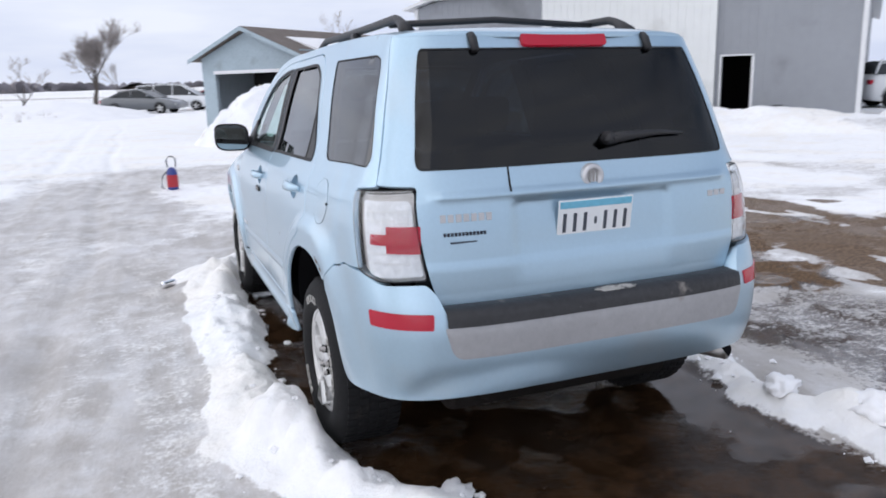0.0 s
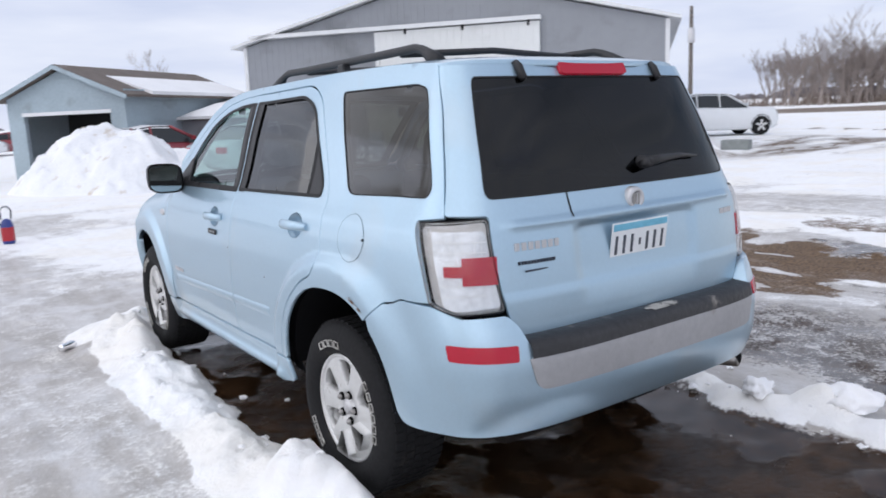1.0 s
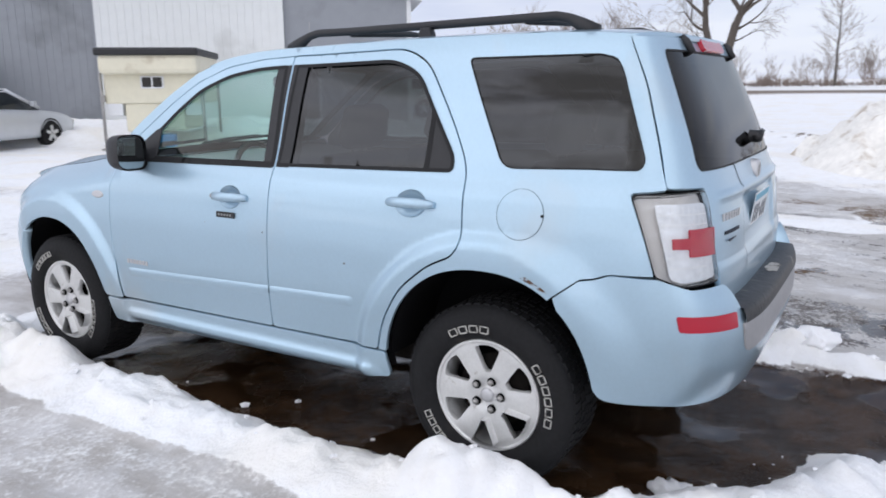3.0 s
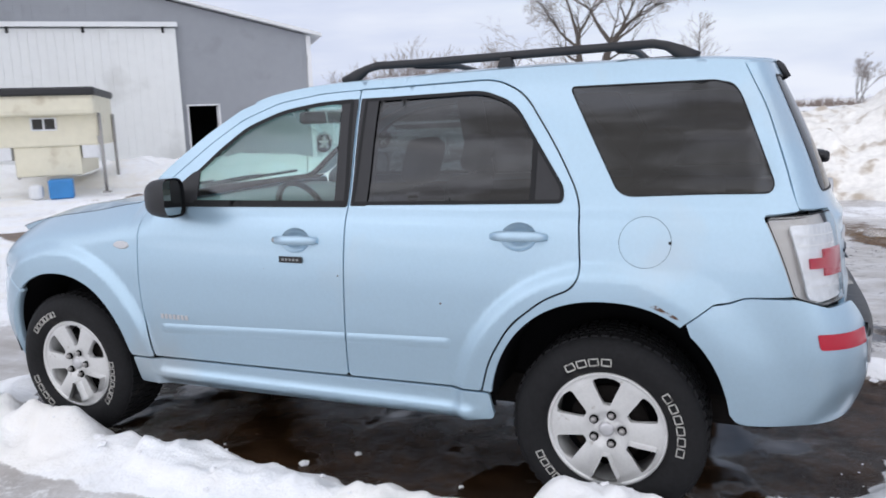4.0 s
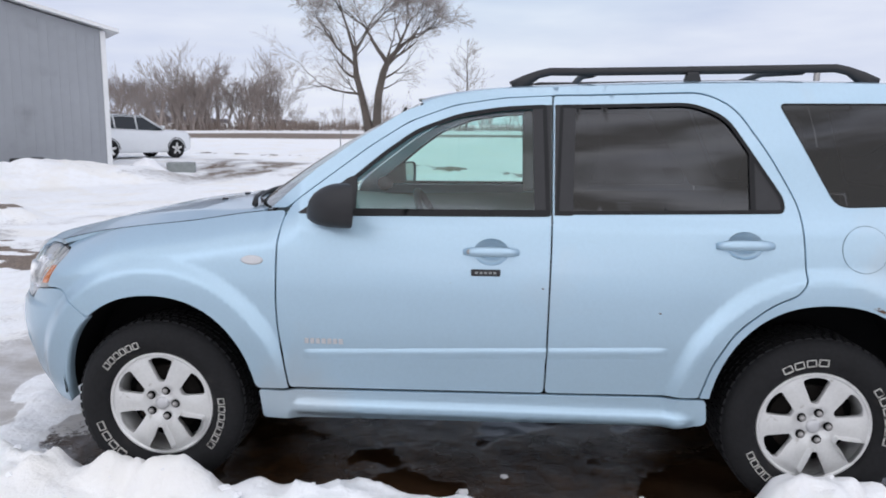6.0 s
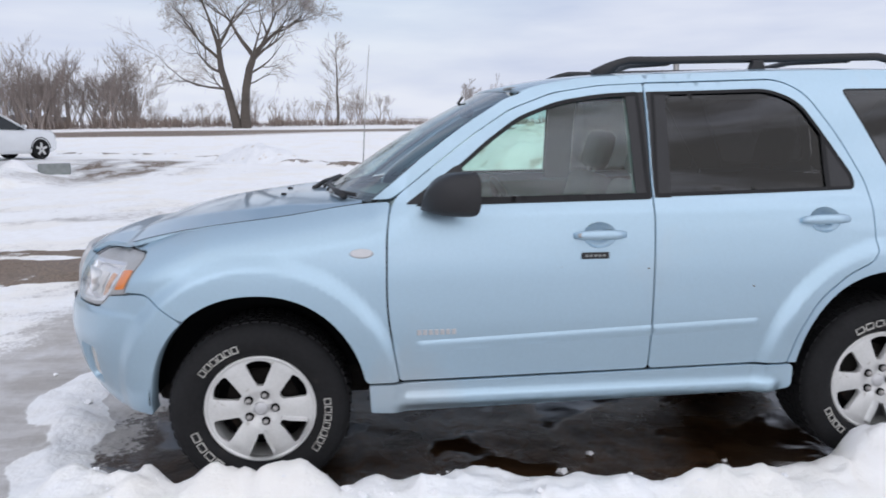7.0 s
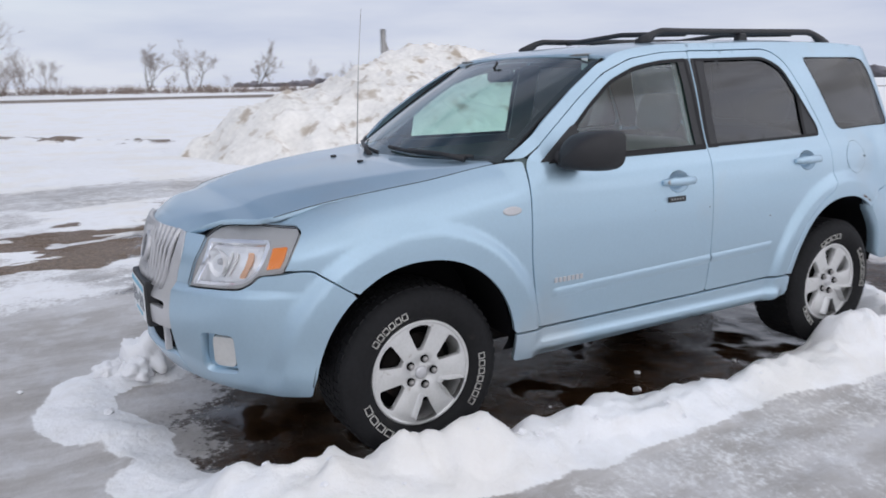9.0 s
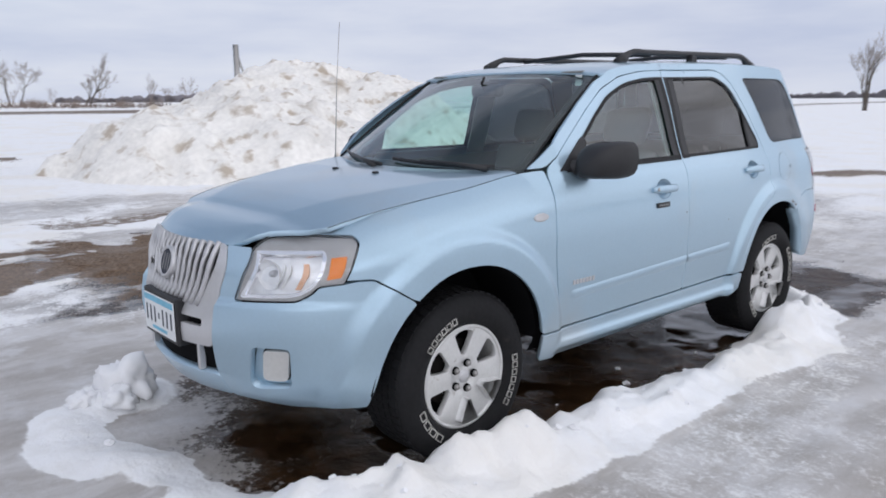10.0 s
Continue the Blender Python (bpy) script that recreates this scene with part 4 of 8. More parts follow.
part("grille_frame", sheet([g_o, g_i[::-1]] + slot, grille_face, 0.02, 0.03, 0.0015, 0.0), SATIN, gr, "satin silver grille surround")
for i in range(15):
    x0 = -0.330 + 0.660 * i / 14
    pts = []
    for t in np.linspace(0, 1, 7):
        z = 0.940 - 0.240 * t
        xx = x0 * (1 - 0.26 * t)
        p = grille_face(ux(xx, z, 1), z)
        pts.append((p[0], p[1] + 0.002, p[2]))
    part("grille_bar", tube_mesh("grille_bar", pts, 0.0125, 8, 0.85), SATIN, gr)
p = grille_face(ux(0.0, 0.83, 1), 0.83) + np.array((0.0, 0.004, 0.0))
tilt = Matrix.Translation(Vector(p)) @ Matrix.Rotation(radians(16), 4, "X")
me = lathe("front_badge", [(0.052, 0.014), (0.054, 0.021), (0.062, 0.019), (0.067, 0.008), (0.067, -0.01)], sides=36)
me.transform(tilt @ Matrix.Rotation(radians(90), 4, "Z"))
bd = part("front_badge", me, SATIN, gr, "round chrome badge with dark field")
bm = bmesh.new()
for k in (-1, 0, 1):
    box_bm(bm, (k * 0.024 - 0.002, 0.013, -0.034), (k * 0.024 + 0.003, 0.0172, 0.034), 0.001, 1, tilt)
part("badge_stripe", bm, STEEL, bd)
me = lathe("badge_field", [(0.0, 0.016), (0.036, 0.0158), (0.054, 0.015)], sides=36)
me.transform(tilt @ Matrix.Rotation(radians(90), 4, "Z"))
part("badge_field", me, INK, bd, "dark badge field")
lower = rounded([(ux(-0.345, 0.56, 1), 0.56, 0.02), (ux(-0.33, 0.40, 1), 0.40, 0.03), (ux(0.33, 0.40, 1), 0.40, 0.03), (ux(0.345, 0.56, 1), 0.56, 0.02)])
# near-black sheet paints the shade inside the lower opening
part("lower_intake", sheet([lower], body, 0.05, 0.0, 0.0, -0.03), CAVITY_SHADE, car)
chin = rounded([(ux(-0.332, 0.432, 1), 0.432, 0.02), (ux(-0.328, 0.335, 1), 0.335, 0.01), (ux(0.328, 0.335, 1), 0.335, 0.01), (ux(0.332, 0.432, 1), 0.432, 0.02)])
part("chin", sheet([chin], body, 0.04, 0.03, 0.002), PAINT, car)
for x in (-0.235, 0.235):
    p = body(ux(x, 0.48, 1), 0.48)
    box("intake_post", (x - 0.010, p[1] - 0.035, 0.435), (x + 0.010, p[1] - 0.006, 0.55), SATIN, car, 0.004)


def licence_plate(parent, m, name):
    """White plate with a blue head band; its writing is plain bars."""
    pl = box(name, (-0.1525, -0.078, 0.0), (0.1525, 0.078, 0.004), PLATEWHITE, parent, 0.0018, "white and blue registration plate", m)
    box("head_band", (-0.147, 0.048, 0.003), (0.147, 0.073, 0.0052), PLATEBLUE, pl, 0.001, "", m)
    bm = bmesh.new()
    for k in range(7):
        x = -0.125 + 0.0415 * k
        if k == 3:
            box_bm(bm, (x - 0.004, -0.015, 0.003), (x + 0.006, 0.010, 0.0055), 0, 1, m)
        else:
            box_bm(bm, (x - 0.0070, -0.038, 0.003), (x + 0.0070, 0.030, 0.0055), 0.001, 1, m)
    tagged(part("plate_lettering", bm, PLATEINK, pl), kind="stuff")
    box("foot_band", (-0.075, -0.066, 0.003), (0.075, -0.052, 0.0052), PLATEBLUE, pl, 0.001, "", m)
    return pl


box("plate_bracket", (-0.170, 3.48, 0.520), (0.170, 3.536, 0.712), BLACK, car, 0.008)
licence_plate(car, Matrix.Translation((0.0, 3.538, 0.616)) @ Matrix.Rotation(radians(180), 4, "Z") @ Matrix.Rotation(radians(90), 4, "X"), "licence_plate")

# tail: bumper, step pad, hatch, lamps
rb_left = wrap([(-0.275, 0.780, 0.0), (-0.36, 0.8465, 0.05), (-0.45, 0.8745, 0.04)], rear_bumper_z) + [(-0.548, 0.875, 0.02), (-0.702, 0.843, 0.03), (-0.938, 0.847, 0.02), (-0.975, 0.815, 0.02), (-1.003, 0.750, 0.01)]
rb_foot = [(ux(-0.3, 0.455, -1), 0.455, 0.02), (ux(-0.6, 0.45, -1), 0.45, 0.02), (uy(-0.44, 0.42, rear_bumper_z), 0.435, 0.02)]
UM = 2 * (U0R - QR)
rb = rounded(rb_left + [(UM - a, b, c) for a, b, c in rb_left[::-1]] + [(UM - a, b, c) for a, b, c in wrap(arc(*RARCH, 130, 168, 30, 2.25), rear_bumper_z)]
             + [(UM - a, b, c) for a, b, c in rb_foot[::-1]] + rb_foot + wrap(arc(*RARCH, 168, 130, 30, 2.25), rear_bumper_z), r=0.0, step=0.02)
rbump = part("rear_bumper", sheet([rb], bumper_body, 0.032, 0.075, 0.0), PAINT, car, "blue rear bumper with scuffed step")
insert = rounded([(-0.990, 0.710, 0.01), (-1.020, 0.602, 0.04), (UM + 1.020, 0.602, 0.04), (UM + 0.990, 0.710, 0.01)])
part("bumper_insert", sheet([insert], bumper_body, 0.04, 0.012, 0.0, 0.006), WORN, rbump, "worn silver bumper insert")
verts, faces = [], []
xs = np.linspace(-0.603, 0.603, 29)
for x in xs:
    a, b = bumper_body(ux(x, 0.70, -1), 0.70), bumper_body(ux(x, 0.752, -1), 0.752)
    verts += [(x, a[1] - 0.009, 0.712), (x, b[1] - 0.017, 0.738), (x, b[1] - 0.008, 0.761), (x, b[1] + 0.08, 0.768), (x, b[1] + 0.11, 0.75)]
for i in range(len(xs) - 1):
    for j in range(4):
        faces.append((5 * i + j, 5 * i + 5 + j, 5 * i + 6 + j, 5 * i + 1 + j))
part("step_pad", mesh_of("step_pad", verts, faces), STEP, rbump, "black ribbed step pad with scrapes")
verts = []
for k in range(14):
    a = 2 * math.pi * k / 14
    f = 0.75 + 0.5 * noise.noise(Vector((math.cos(a) * 2, math.sin(a) * 2, 4.0)))
    q = bumper_body(ux(0.05 + 0.12 * f * math.cos(a), 0.752, -1), 0.752)
    v_ = 0.5 + 0.5 * f * math.sin(a)
    verts.append((q[0], q[1] - 0.006 + 0.075 * v_, 0.7635 + 0.006 * v_))
part("paint_scrape", mesh_of("paint_scrape", verts, [tuple(range(14))], False), plain("scraped_plastic", (0.42, 0.40, 0.37), 0.8, noise_amt=0.3, scale=30, dirt=((0.05, 0.05, 0.05), 25.0, 0.52)), rbump, "pale scrape on the step")
for s in (-1, 1):
    red = rounded([(u if s < 0 else UM - u, z, r) for u, z, r in ((-0.952, 0.7555, 0.008), (-0.945, 0.705, 0.008), (-0.596, 0.7095, 0.012), (-0.590, 0.761, 0.012))])
    part("reflector", sheet([red], bumper_body, 0.03, 0.008, 0.0, 0.005), REDLENS, rbump, "red bumper reflector")


def both_sides(left):
    """An outline across the tail from its left half, listed from the top middle outwards and down."""
    return left + [(UM - p[0], *p[1:]) for p in left[::-1]]


hatch = rounded(both_sides([(uy(-0.428, 1.652), 1.652, 0.02), (uy(-0.505, 1.50), 1.50, 0.05), (uy(-0.590, 1.23), 1.23, 0.03), (uy(-0.61, 1.157), 1.162, 0.02), (-0.876, 1.158, 0.02), (-0.962, 0.862, 0.02), (-1.004, 0.762, 0.03)]), r=0.02, step=0.025)
glass_loop = rounded(both_sides([(ux(-0.555, 1.605, -1), 1.605, 0.03), (ux(-0.638, 1.212, -1), 1.212, 0.05)]), step=0.025)


def hatch_at(u, z):
    """The tailgate, with the recess round the plate and the ledge over it."""
    p = body(u, z)
    x = p[..., 0]
    k = np.clip((0.345 - np.abs(x)) / 0.055, 0, 1) * np.clip((1.112 - z) / 0.030, 0, 1) * np.clip((z - 0.80) / 0.16, 0, 1)
    k = k * k * (3 - 2 * k)
    led = np.exp(-((z - 1.124) / 0.014) ** 2) * np.clip((0.62 - np.abs(x)) / 0.05, 0, 1)
    fold = np.clip((0.915 - z) / 0.03, 0, 1) * np.clip((z - 0.80) / 0.1, 0, 1)
    p[..., 1] += 0.015 * k - 0.010 * led - 0.008 * fold
    return p


tg = part("tailgate", sheet([hatch, glass_loop[::-1]], hatch_at, 0.011, 0.02, 0.002), PAINT, car, "blue tailgate with registration plate")
part("rear_window", sheet([glass_loop], body, 0.05, 0.003, -0.002, -0.001), REARGLASS, tg, "dark tinted rear window")
part("window_seal", sheet([shrink(glass_loop, -0.003), shrink(glass_loop, 0.003)[::-1]], body, 0.05, 0.004, 0.0, 0.0015), SEAL, tg)
seam = rounded([(ux(-0.322, 1.21, -1), 1.208, 0), (ux(-0.318, 1.21, -1), 1.208, 0), (ux(-0.324, 1.13, -1), 1.13, 0), (ux(-0.328, 1.13, -1), 1.13, 0)], 0.0)
part("gate_seam", sheet([seam], hatch_at, 0.05, 0.0, -0.001, 0.001), SEAL, tg)
p = hatch_at(ux(0.0, 1.01, -1), 1.01)
licence_plate(tg, Matrix.Translation((0.0, p[1] - 0.006, 1.008)) @ Matrix.Rotation(radians(90 + 7), 4, "X"), "licence_plate")
p = hatch_at(ux(0.0, 1.158, -1), 1.158)
me = lathe("rear_badge", [(0.0, 0.010), (0.026, 0.011), (0.029, 0.016), (0.041, 0.014), (0.045, 0.006), (0.045, -0.02)], sides=36)
me.transform(Matrix.Translation(Vector(p)) @ Matrix.Rotation(radians(-90), 4, "Z"))
bd = part("rear_badge", me, SATIN, tg, "round chrome badge")
bm = bmesh.new()
for k in (-1, 0, 1):
    box_bm(bm, (k * 0.014 - 0.003, p[1] - 0.014, p[2] - 0.02), (k * 0.014 + 0.003, p[1] - 0.009, p[2] + 0.02), 0.001, 1)
part("badge_stripe", bm, STEEL, bd)


def tail_bars(name, x0, x1, z, h, n, mat, lab):
    bm = bmesh.new()
    w = (x1 - x0) / n
    for i in range(n):
        x = x0 + (i + 0.5) * w
        q = hatch_at(ux(x, z, -1), z)
        box_bm(bm, (x - w * 0.36, q[1] - 0.004, z - h / 2), (x + w * 0.36, q[1] + 0.003, z + h / 2), 0.001, 1)
    tagged(part(name, bm, mat, tg, lab), kind="stuff")


tail_bars("nameplate", -0.585, -0.40, 1.055, 0.026, 7, SATIN, "worn silver nameplate")
tail_bars("nameplate", 0.50, 0.60, 1.06, 0.022, 3, SATIN, "small silver nameplate")
tail_bars("dealer_sticker", -0.575, -0.425, 1.002, 0.012, 12, INK, "dark dealer sticker")
tail_bars("dealer_sticker", -0.575, -0.425, 0.975, 0.005, 1, INK, "dark underline of the dealer sticker")
brk = rounded([(ux(-0.175, 1.655, -1), 1.655, 0.012), (ux(-0.175, 1.607, -1), 1.609, 0.012), (ux(0.175, 1.607, -1), 1.609, 0.012), (ux(0.175, 1.655, -1), 1.655, 0.012)])
part("brake_light", sheet([brk], body, 0.03, 0.02, 0.0, 0.016), REDLENS, tg, "red high brake light")
for x in (-0.36, 0.36):
    a, b = body(ux(x, 1.66, -1), 1.66), body(ux(x, 1.55, -1), 1.55)
    part("glass_hinge", tube_mesh("glass_hinge", [(x, a[1] + 0.0, 1.655), (x, a[1] - 0.018, 1.64), (x, b[1] * 0.45 + a[1] * 0.55 - 0.018, 1.598)], [0.014, 0.016, 0.014], 8, 1.1), BLACK, tg, "black glass hinge arm")
a, b = body(ux(0.09, 1.285, -1), 1.285), body(ux(0.42, 1.29, -1), 1.29)
me = lathe("wiper_pivot", [(0.0, 0.05), (0.016, 0.05), (0.024, 0.03), (0.026, 0.0)], sides=18)
me.transform(Matrix.Translation(Vector(a)) @ Matrix.Rotation(radians(-90), 4, "Z"))
wp = part("rear_wiper", me, BLACK, tg, "black rear wiper")
part("wiper_arm", tube_mesh("wiper_arm", [(0.09, a[1] - 0.038, 1.285), (0.16, a[1] - 0.034, 1.292), (0.30, b[1] - 0.024, 1.296), (0.425, b[1] - 0.016, 1.288)], [0.022, 0.017, 0.011, 0.004], 8, 0.7), BLACK, wp)
part("wiper_block", tube_mesh("wiper_block", [(0.07, a[1] - 0.030, 1.295), (0.09, a[1] - 0.035, 1.272)], [0.022, 0.018], 10), BLACK, wp)

tl = rounded([(-0.431, 1.140, 0.03), (-0.872, 1.152, 0.03), (-0.957, 0.854, 0.02), (-0.702, 0.850, 0.03), (-0.545, 0.882, 0.02)])
tl_clear = rounded([(-0.528, 1.116, 0.02), (-0.864, 1.118, 0.03), (-0.945, 0.868, 0.02), (-0.702, 0.862, 0.03), (-0.628, 0.874, 0.02)])
for mir, _ in SIDES:
    t = part("tail_lamp", sheet([tl], body, 0.03, 0.0, 0.0, -0.03, mir), TAILSMOKE, car, "clear tail lamp with red band")
    part("lamp_gasket", sheet([shrink(tl, -0.0015), shrink(tl, 0.003)[::-1]], body, 0.04, 0.0, 0.0, 0.003, mir), SEAL, t)
    part("lamp_lens", sheet([tl], body, 0.03, 0.02, 0.003, 0.006, mir), LENS, t)
    part("lamp_reflector", sheet([tl_clear], body, 0.03, 0.01, 0.0, -0.006, mir), LAMPWHITE, t, "ribbed clear reflector")
    red1 = rounded([(-0.738, 1.034, 0.005), (-0.923, 1.034, 0.005), (-0.929, 0.944, 0.005), (-0.747, 0.946, 0.005)])
    red2 = rounded([(-0.632, 1.007, 0.005), (-0.742, 1.007, 0.005), (-0.744, 0.972, 0.005), (-0.635, 0.973, 0.005)])
    for z, k in ((1.082, 0.6), (1.05, 0.4), (0.945, 0.5), (0.912, 0.6)):
        edge = -0.528 - 0.100 * (1.116 - z) / 0.242
        rib = rounded([(edge - 0.01, z + 0.002, 0.0), (-0.87, z + 0.002, 0.0), (-0.87, z - 0.002, 0.0), (edge - 0.01, z - 0.002, 0.0)], 0.0)
        part("lens_rib", sheet([rib], body, 0.03, 0.0, 0.0, -0.003, mir), LENSRIB, t)
    for k in range(7):
        u0 = -0.625 - 0.036 * k
        flute = rounded([(u0, 1.110, 0.0), (u0 - 0.004, 1.110, 0.0), (u0 - 0.012, 1.040, 0.0), (u0 - 0.008, 1.040, 0.0)], 0.0)
        part("lens_rib", sheet([flute], body, 0.03, 0.0, 0.0, -0.003, mir), LENSRIB, t)
    part("red_lens", sheet([red1], body, 0.03, 0.012, 0.0, 0.0025, mir), REDLENS, t, "red stop lens")
    part("red_lens", sheet([red2], body, 0.03, 0.012, 0.0, 0.0025, mir), REDLENS, t, "red stop lens")

# ---- wheels ----
def wheel_face(a, b):
    """The face of an alloy wheel: a flat star dished towards the rim."""
    a, b = np.broadcast_arrays(np.asarray(a, float), np.asarray(b, float))
    r = np.sqrt(a * a + b * b)
    th = np.arctan2(b, a)
    ridge = np.cos(6 * (th - radians(30))) * np.clip((r - 0.07) / 0.05, 0, 1) * np.clip((0.2 - r) / 0.02, 0, 1)
    x = -0.024 - 0.004 * np.clip((r - 0.06) / 0.14, 0, 1) ** 1.6 - 0.004 * ridge + 0.010 * np.clip((0.075 - r) / 0.03, 0, 1) * np.clip((r - 0.035) / 0.01, 0, 1)
    return np.stack([x, a, b], -1)


def polar(r, deg, rad=0.01):
    return (r * math.cos(radians(deg)), r * math.sin(radians(deg)), rad)


outer = rounded([polar(0.207, k * 7.5, 0.0) for k in range(48)], 0.0)
gaps = [rounded([polar(0.092, 60 * k - 8), polar(0.090, 60 * k), polar(0.092, 60 * k + 8), polar(0.190, 60 * k + 16.5, 0.012), polar(0.196, 60 * k + 8, 0.0), polar(0.198, 60 * k, 0.0), polar(0.196, 60 * k - 8, 0.0), polar(0.190, 60 * k - 16.5, 0.012)], step=0.012) for k in range(6)]
FACE = sheet([outer] + gaps, wheel_face, 0.02, 0.035, 0.0)
BARREL = lathe("rim", [(0.204, -0.024), (0.207, -0.034), (0.216, -0.037), (0.221, -0.030), (0.217, -0.018), (0.206, -0.008), (0.200, 0.03), (0.196, 0.16), (0.215, 0.18), (0.215, 0.186)], sides=56)
TYREMESH = lathe("tyre", [(0.212, -0.012), (0.222, -0.036), (0.236, -0.048), (0.262, -0.060), (0.292, -0.062), (0.318, -0.054), (0.338, -0.040), (0.350, -0.022), (TYRE - 0.005, 0.0), (TYRE - 0.004, 0.08), (TYRE - 0.004, 0.16), (0.350, 0.182), (0.325, 0.205), (0.28, 0.215), (0.235, 0.205), (0.212, 0.185)], sides=72)
bm = bmesh.new()
for row, (x0, x1, off) in enumerate(((-0.022, 0.020, 0.0), (0.028, 0.060, 0.5), (0.066, 0.098, 0.0), (0.104, 0.136, 0.5), (0.144, 0.196, 0.0))):
    for k in range(58):
        w = (k + off) / 58 * 2 * math.pi
        r0 = 0.335 if row in (0, 4) else 0.345
        box_bm(bm, (x0, -0.013, r0), (x1, 0.013, TYRE), 0, 1, Matrix.Rotation(w, 4, "X") @ (Matrix.Rotation(radians(6), 4, "Z") if row % 2 else Matrix.Identity(4)))
TREAD = bpy.data.meshes.new("tread")
bm.to_mesh(TREAD)
bm.free()
LUG = lathe("lug_nut", [(0.0, -0.042), (0.008, -0.042), (0.0115, -0.036), (0.0125, -0.010)], sides=12)
# a raised near-black disc paints the recess shade round each nut
RECESS = lathe("lug_recess", [(0.0, -0.0285), (0.0165, -0.0285), (0.0175, -0.020)], sides=14)
CAP = lathe("centre_cap", [(0.0, -0.034), (0.018, -0.034), (0.026, -0.030), (0.030, -0.020)], sides=28)
DISC = lathe("brake_disc", [(0.05, 0.035), (0.145, 0.035), (0.145, 0.06), (0.06, 0.06)], sides=36)
# added disc behind the spokes, coloured near-black as the shade in their gaps
BACK = lathe("hub_back", [(0.0, 0.08), (0.19, 0.085), (0.2, 0.16)], sides=36)


def letter_bars(words, roll):
    """Raised white lettering as outlined blocks on the sidewall."""
    bm = bmesh.new()
    for a0, a1, n in words:
        for k in range(n):
            a = radians(a0 + (a1 - a0) * (k + 0.5) / n + roll)
            half = abs(radians(a1 - a0)) / n * 0.40 * 0.275
            m = Matrix.Rotation(a, 4, "X")
            for lo, hi in (((-half, 0.252), (half, 0.256)), ((-half, 0.277), (half, 0.281)), ((-half, 0.252), (-half + 0.004, 0.281)), ((half - 0.004, 0.252), (half, 0.281))):
                box_bm(bm, (-0.0635, lo[0], lo[1]), (-0.058, hi[0], hi[1]), 0, 1, m)
    me = bpy.data.meshes.new("sidewall_lettering")
    bm.to_mesh(me)
    bm.free()
    return me


def wheel(y, right, words, roll, spin):
    m = Matrix.Translation((0.800 if right else -0.800, y, HUB_Z)) @ (Matrix.Rotation(math.pi, 4, "Z") if right else Matrix.Identity(4)) @ Matrix.Rotation(radians(spin), 4, "X")
    w = part("wheel", BARREL, ALLOY, car, "six-spoke silver alloy wheel with white-lettered tyre")
    w.matrix_basis = m
    part("tyre", TYREMESH, RUBBER, w, "black all-terrain tyre")
    part("tread", TREAD, RUBBER, w)
    part("spokes", FACE, ALLOY, w, "six flat silver spokes")
    tagged(part("sidewall_lettering", letter_bars(words, roll), WHITELET, w, "raised white lettering"), kind="stuff")
    for k in range(5):
        a = radians(180 + 72 * k - spin)
        for nm, dat, mat in (("lug_recess", RECESS, CAVITY_SHADE), ("lug_nut", LUG, STEEL)):
            n = part(nm, dat, mat, w)
            n.location = (0, 0.057 * math.cos(a), 0.057 * math.sin(a))
    part("centre_cap", CAP, SATIN, w)
    part("brake_disc", DISC, UNDER, w)
    part("hub_back", BACK, CAVITY_SHADE, w)


# angles of the words run round the axle; 0 is up, positive leans to the rear on the left side
wheel(HUB_F, False, [(-55, -15, 6), (80, 130, 7), (-146, -106, 4)], -30, 30)
wheel(HUB_R, False, [(50, 103, 6), (-33, 6, 4), (-142, -112, 4)], -30, 30)
wheel(HUB_F, True, [(14, 56, 6), (108, 142, 4)], 0, 10)
wheel(HUB_R, True, [(14, 56, 6), (108, 142, 4)], 0, 40)

# ---- roof rack ----
rack = part("roof_rack", tube_mesh("roof_rack", [(-0.475, 0.86, 1.734), (0.0, 0.86, 1.757), (0.475, 0.86, 1.734)], 0.014, 8, 1.3), BLACK, car, "black roof rack with two side rails")
part("cross_bar", tube_mesh("cross_bar", [(-0.475, 0.02, 1.734), (0.0, 0.02, 1.757), (0.475, 0.02, 1.734)], 0.014, 8, 1.3), BLACK, rack)
for s in (-1, 1):
    pts, rad = [], []
    for t in np.linspace(0, 1, 30):
        y = 1.185 - 1.44 * t
        e = min(t, 1 - t)
        z = 1.670 + 0.074 * min(1.0, (e / 0.085)) ** 0.8
        pts.append((s * (0.495 - 0.012 * math.sin(math.pi * t)), y, z))
        rad.append(0.0175 + 0.022 * max(0.0, 1 - e / 0.07) ** 1.3)
    part("side_rail", tube_mesh("side_rail", pts, rad, 10, 0.8), BLACK, rack)
    bm = bmesh.new()
    box_bm(bm, (s * 0.495 - 0.02, 0.415, 1.66), (s * 0.495 + 0.02, 0.505, 1.736), 0.008, 2)
    for v in bm.verts:
        if v.co.z > 1.70:
            v.co.y = 0.46 + (v.co.y - 0.46) * 0.55
    part("rail_foot", bm, BLACK, rack)
part("antenna", tube_mesh("antenna", [(0.72, 2.20, 1.13), (0.72, 2.195, 1.18), (0.72, 2.17, 1.60), (0.72, 2.14, 1.93)], [0.010, 0.004, 0.0022, 0.0018], 6), STEEL, car, "thin whip antenna")

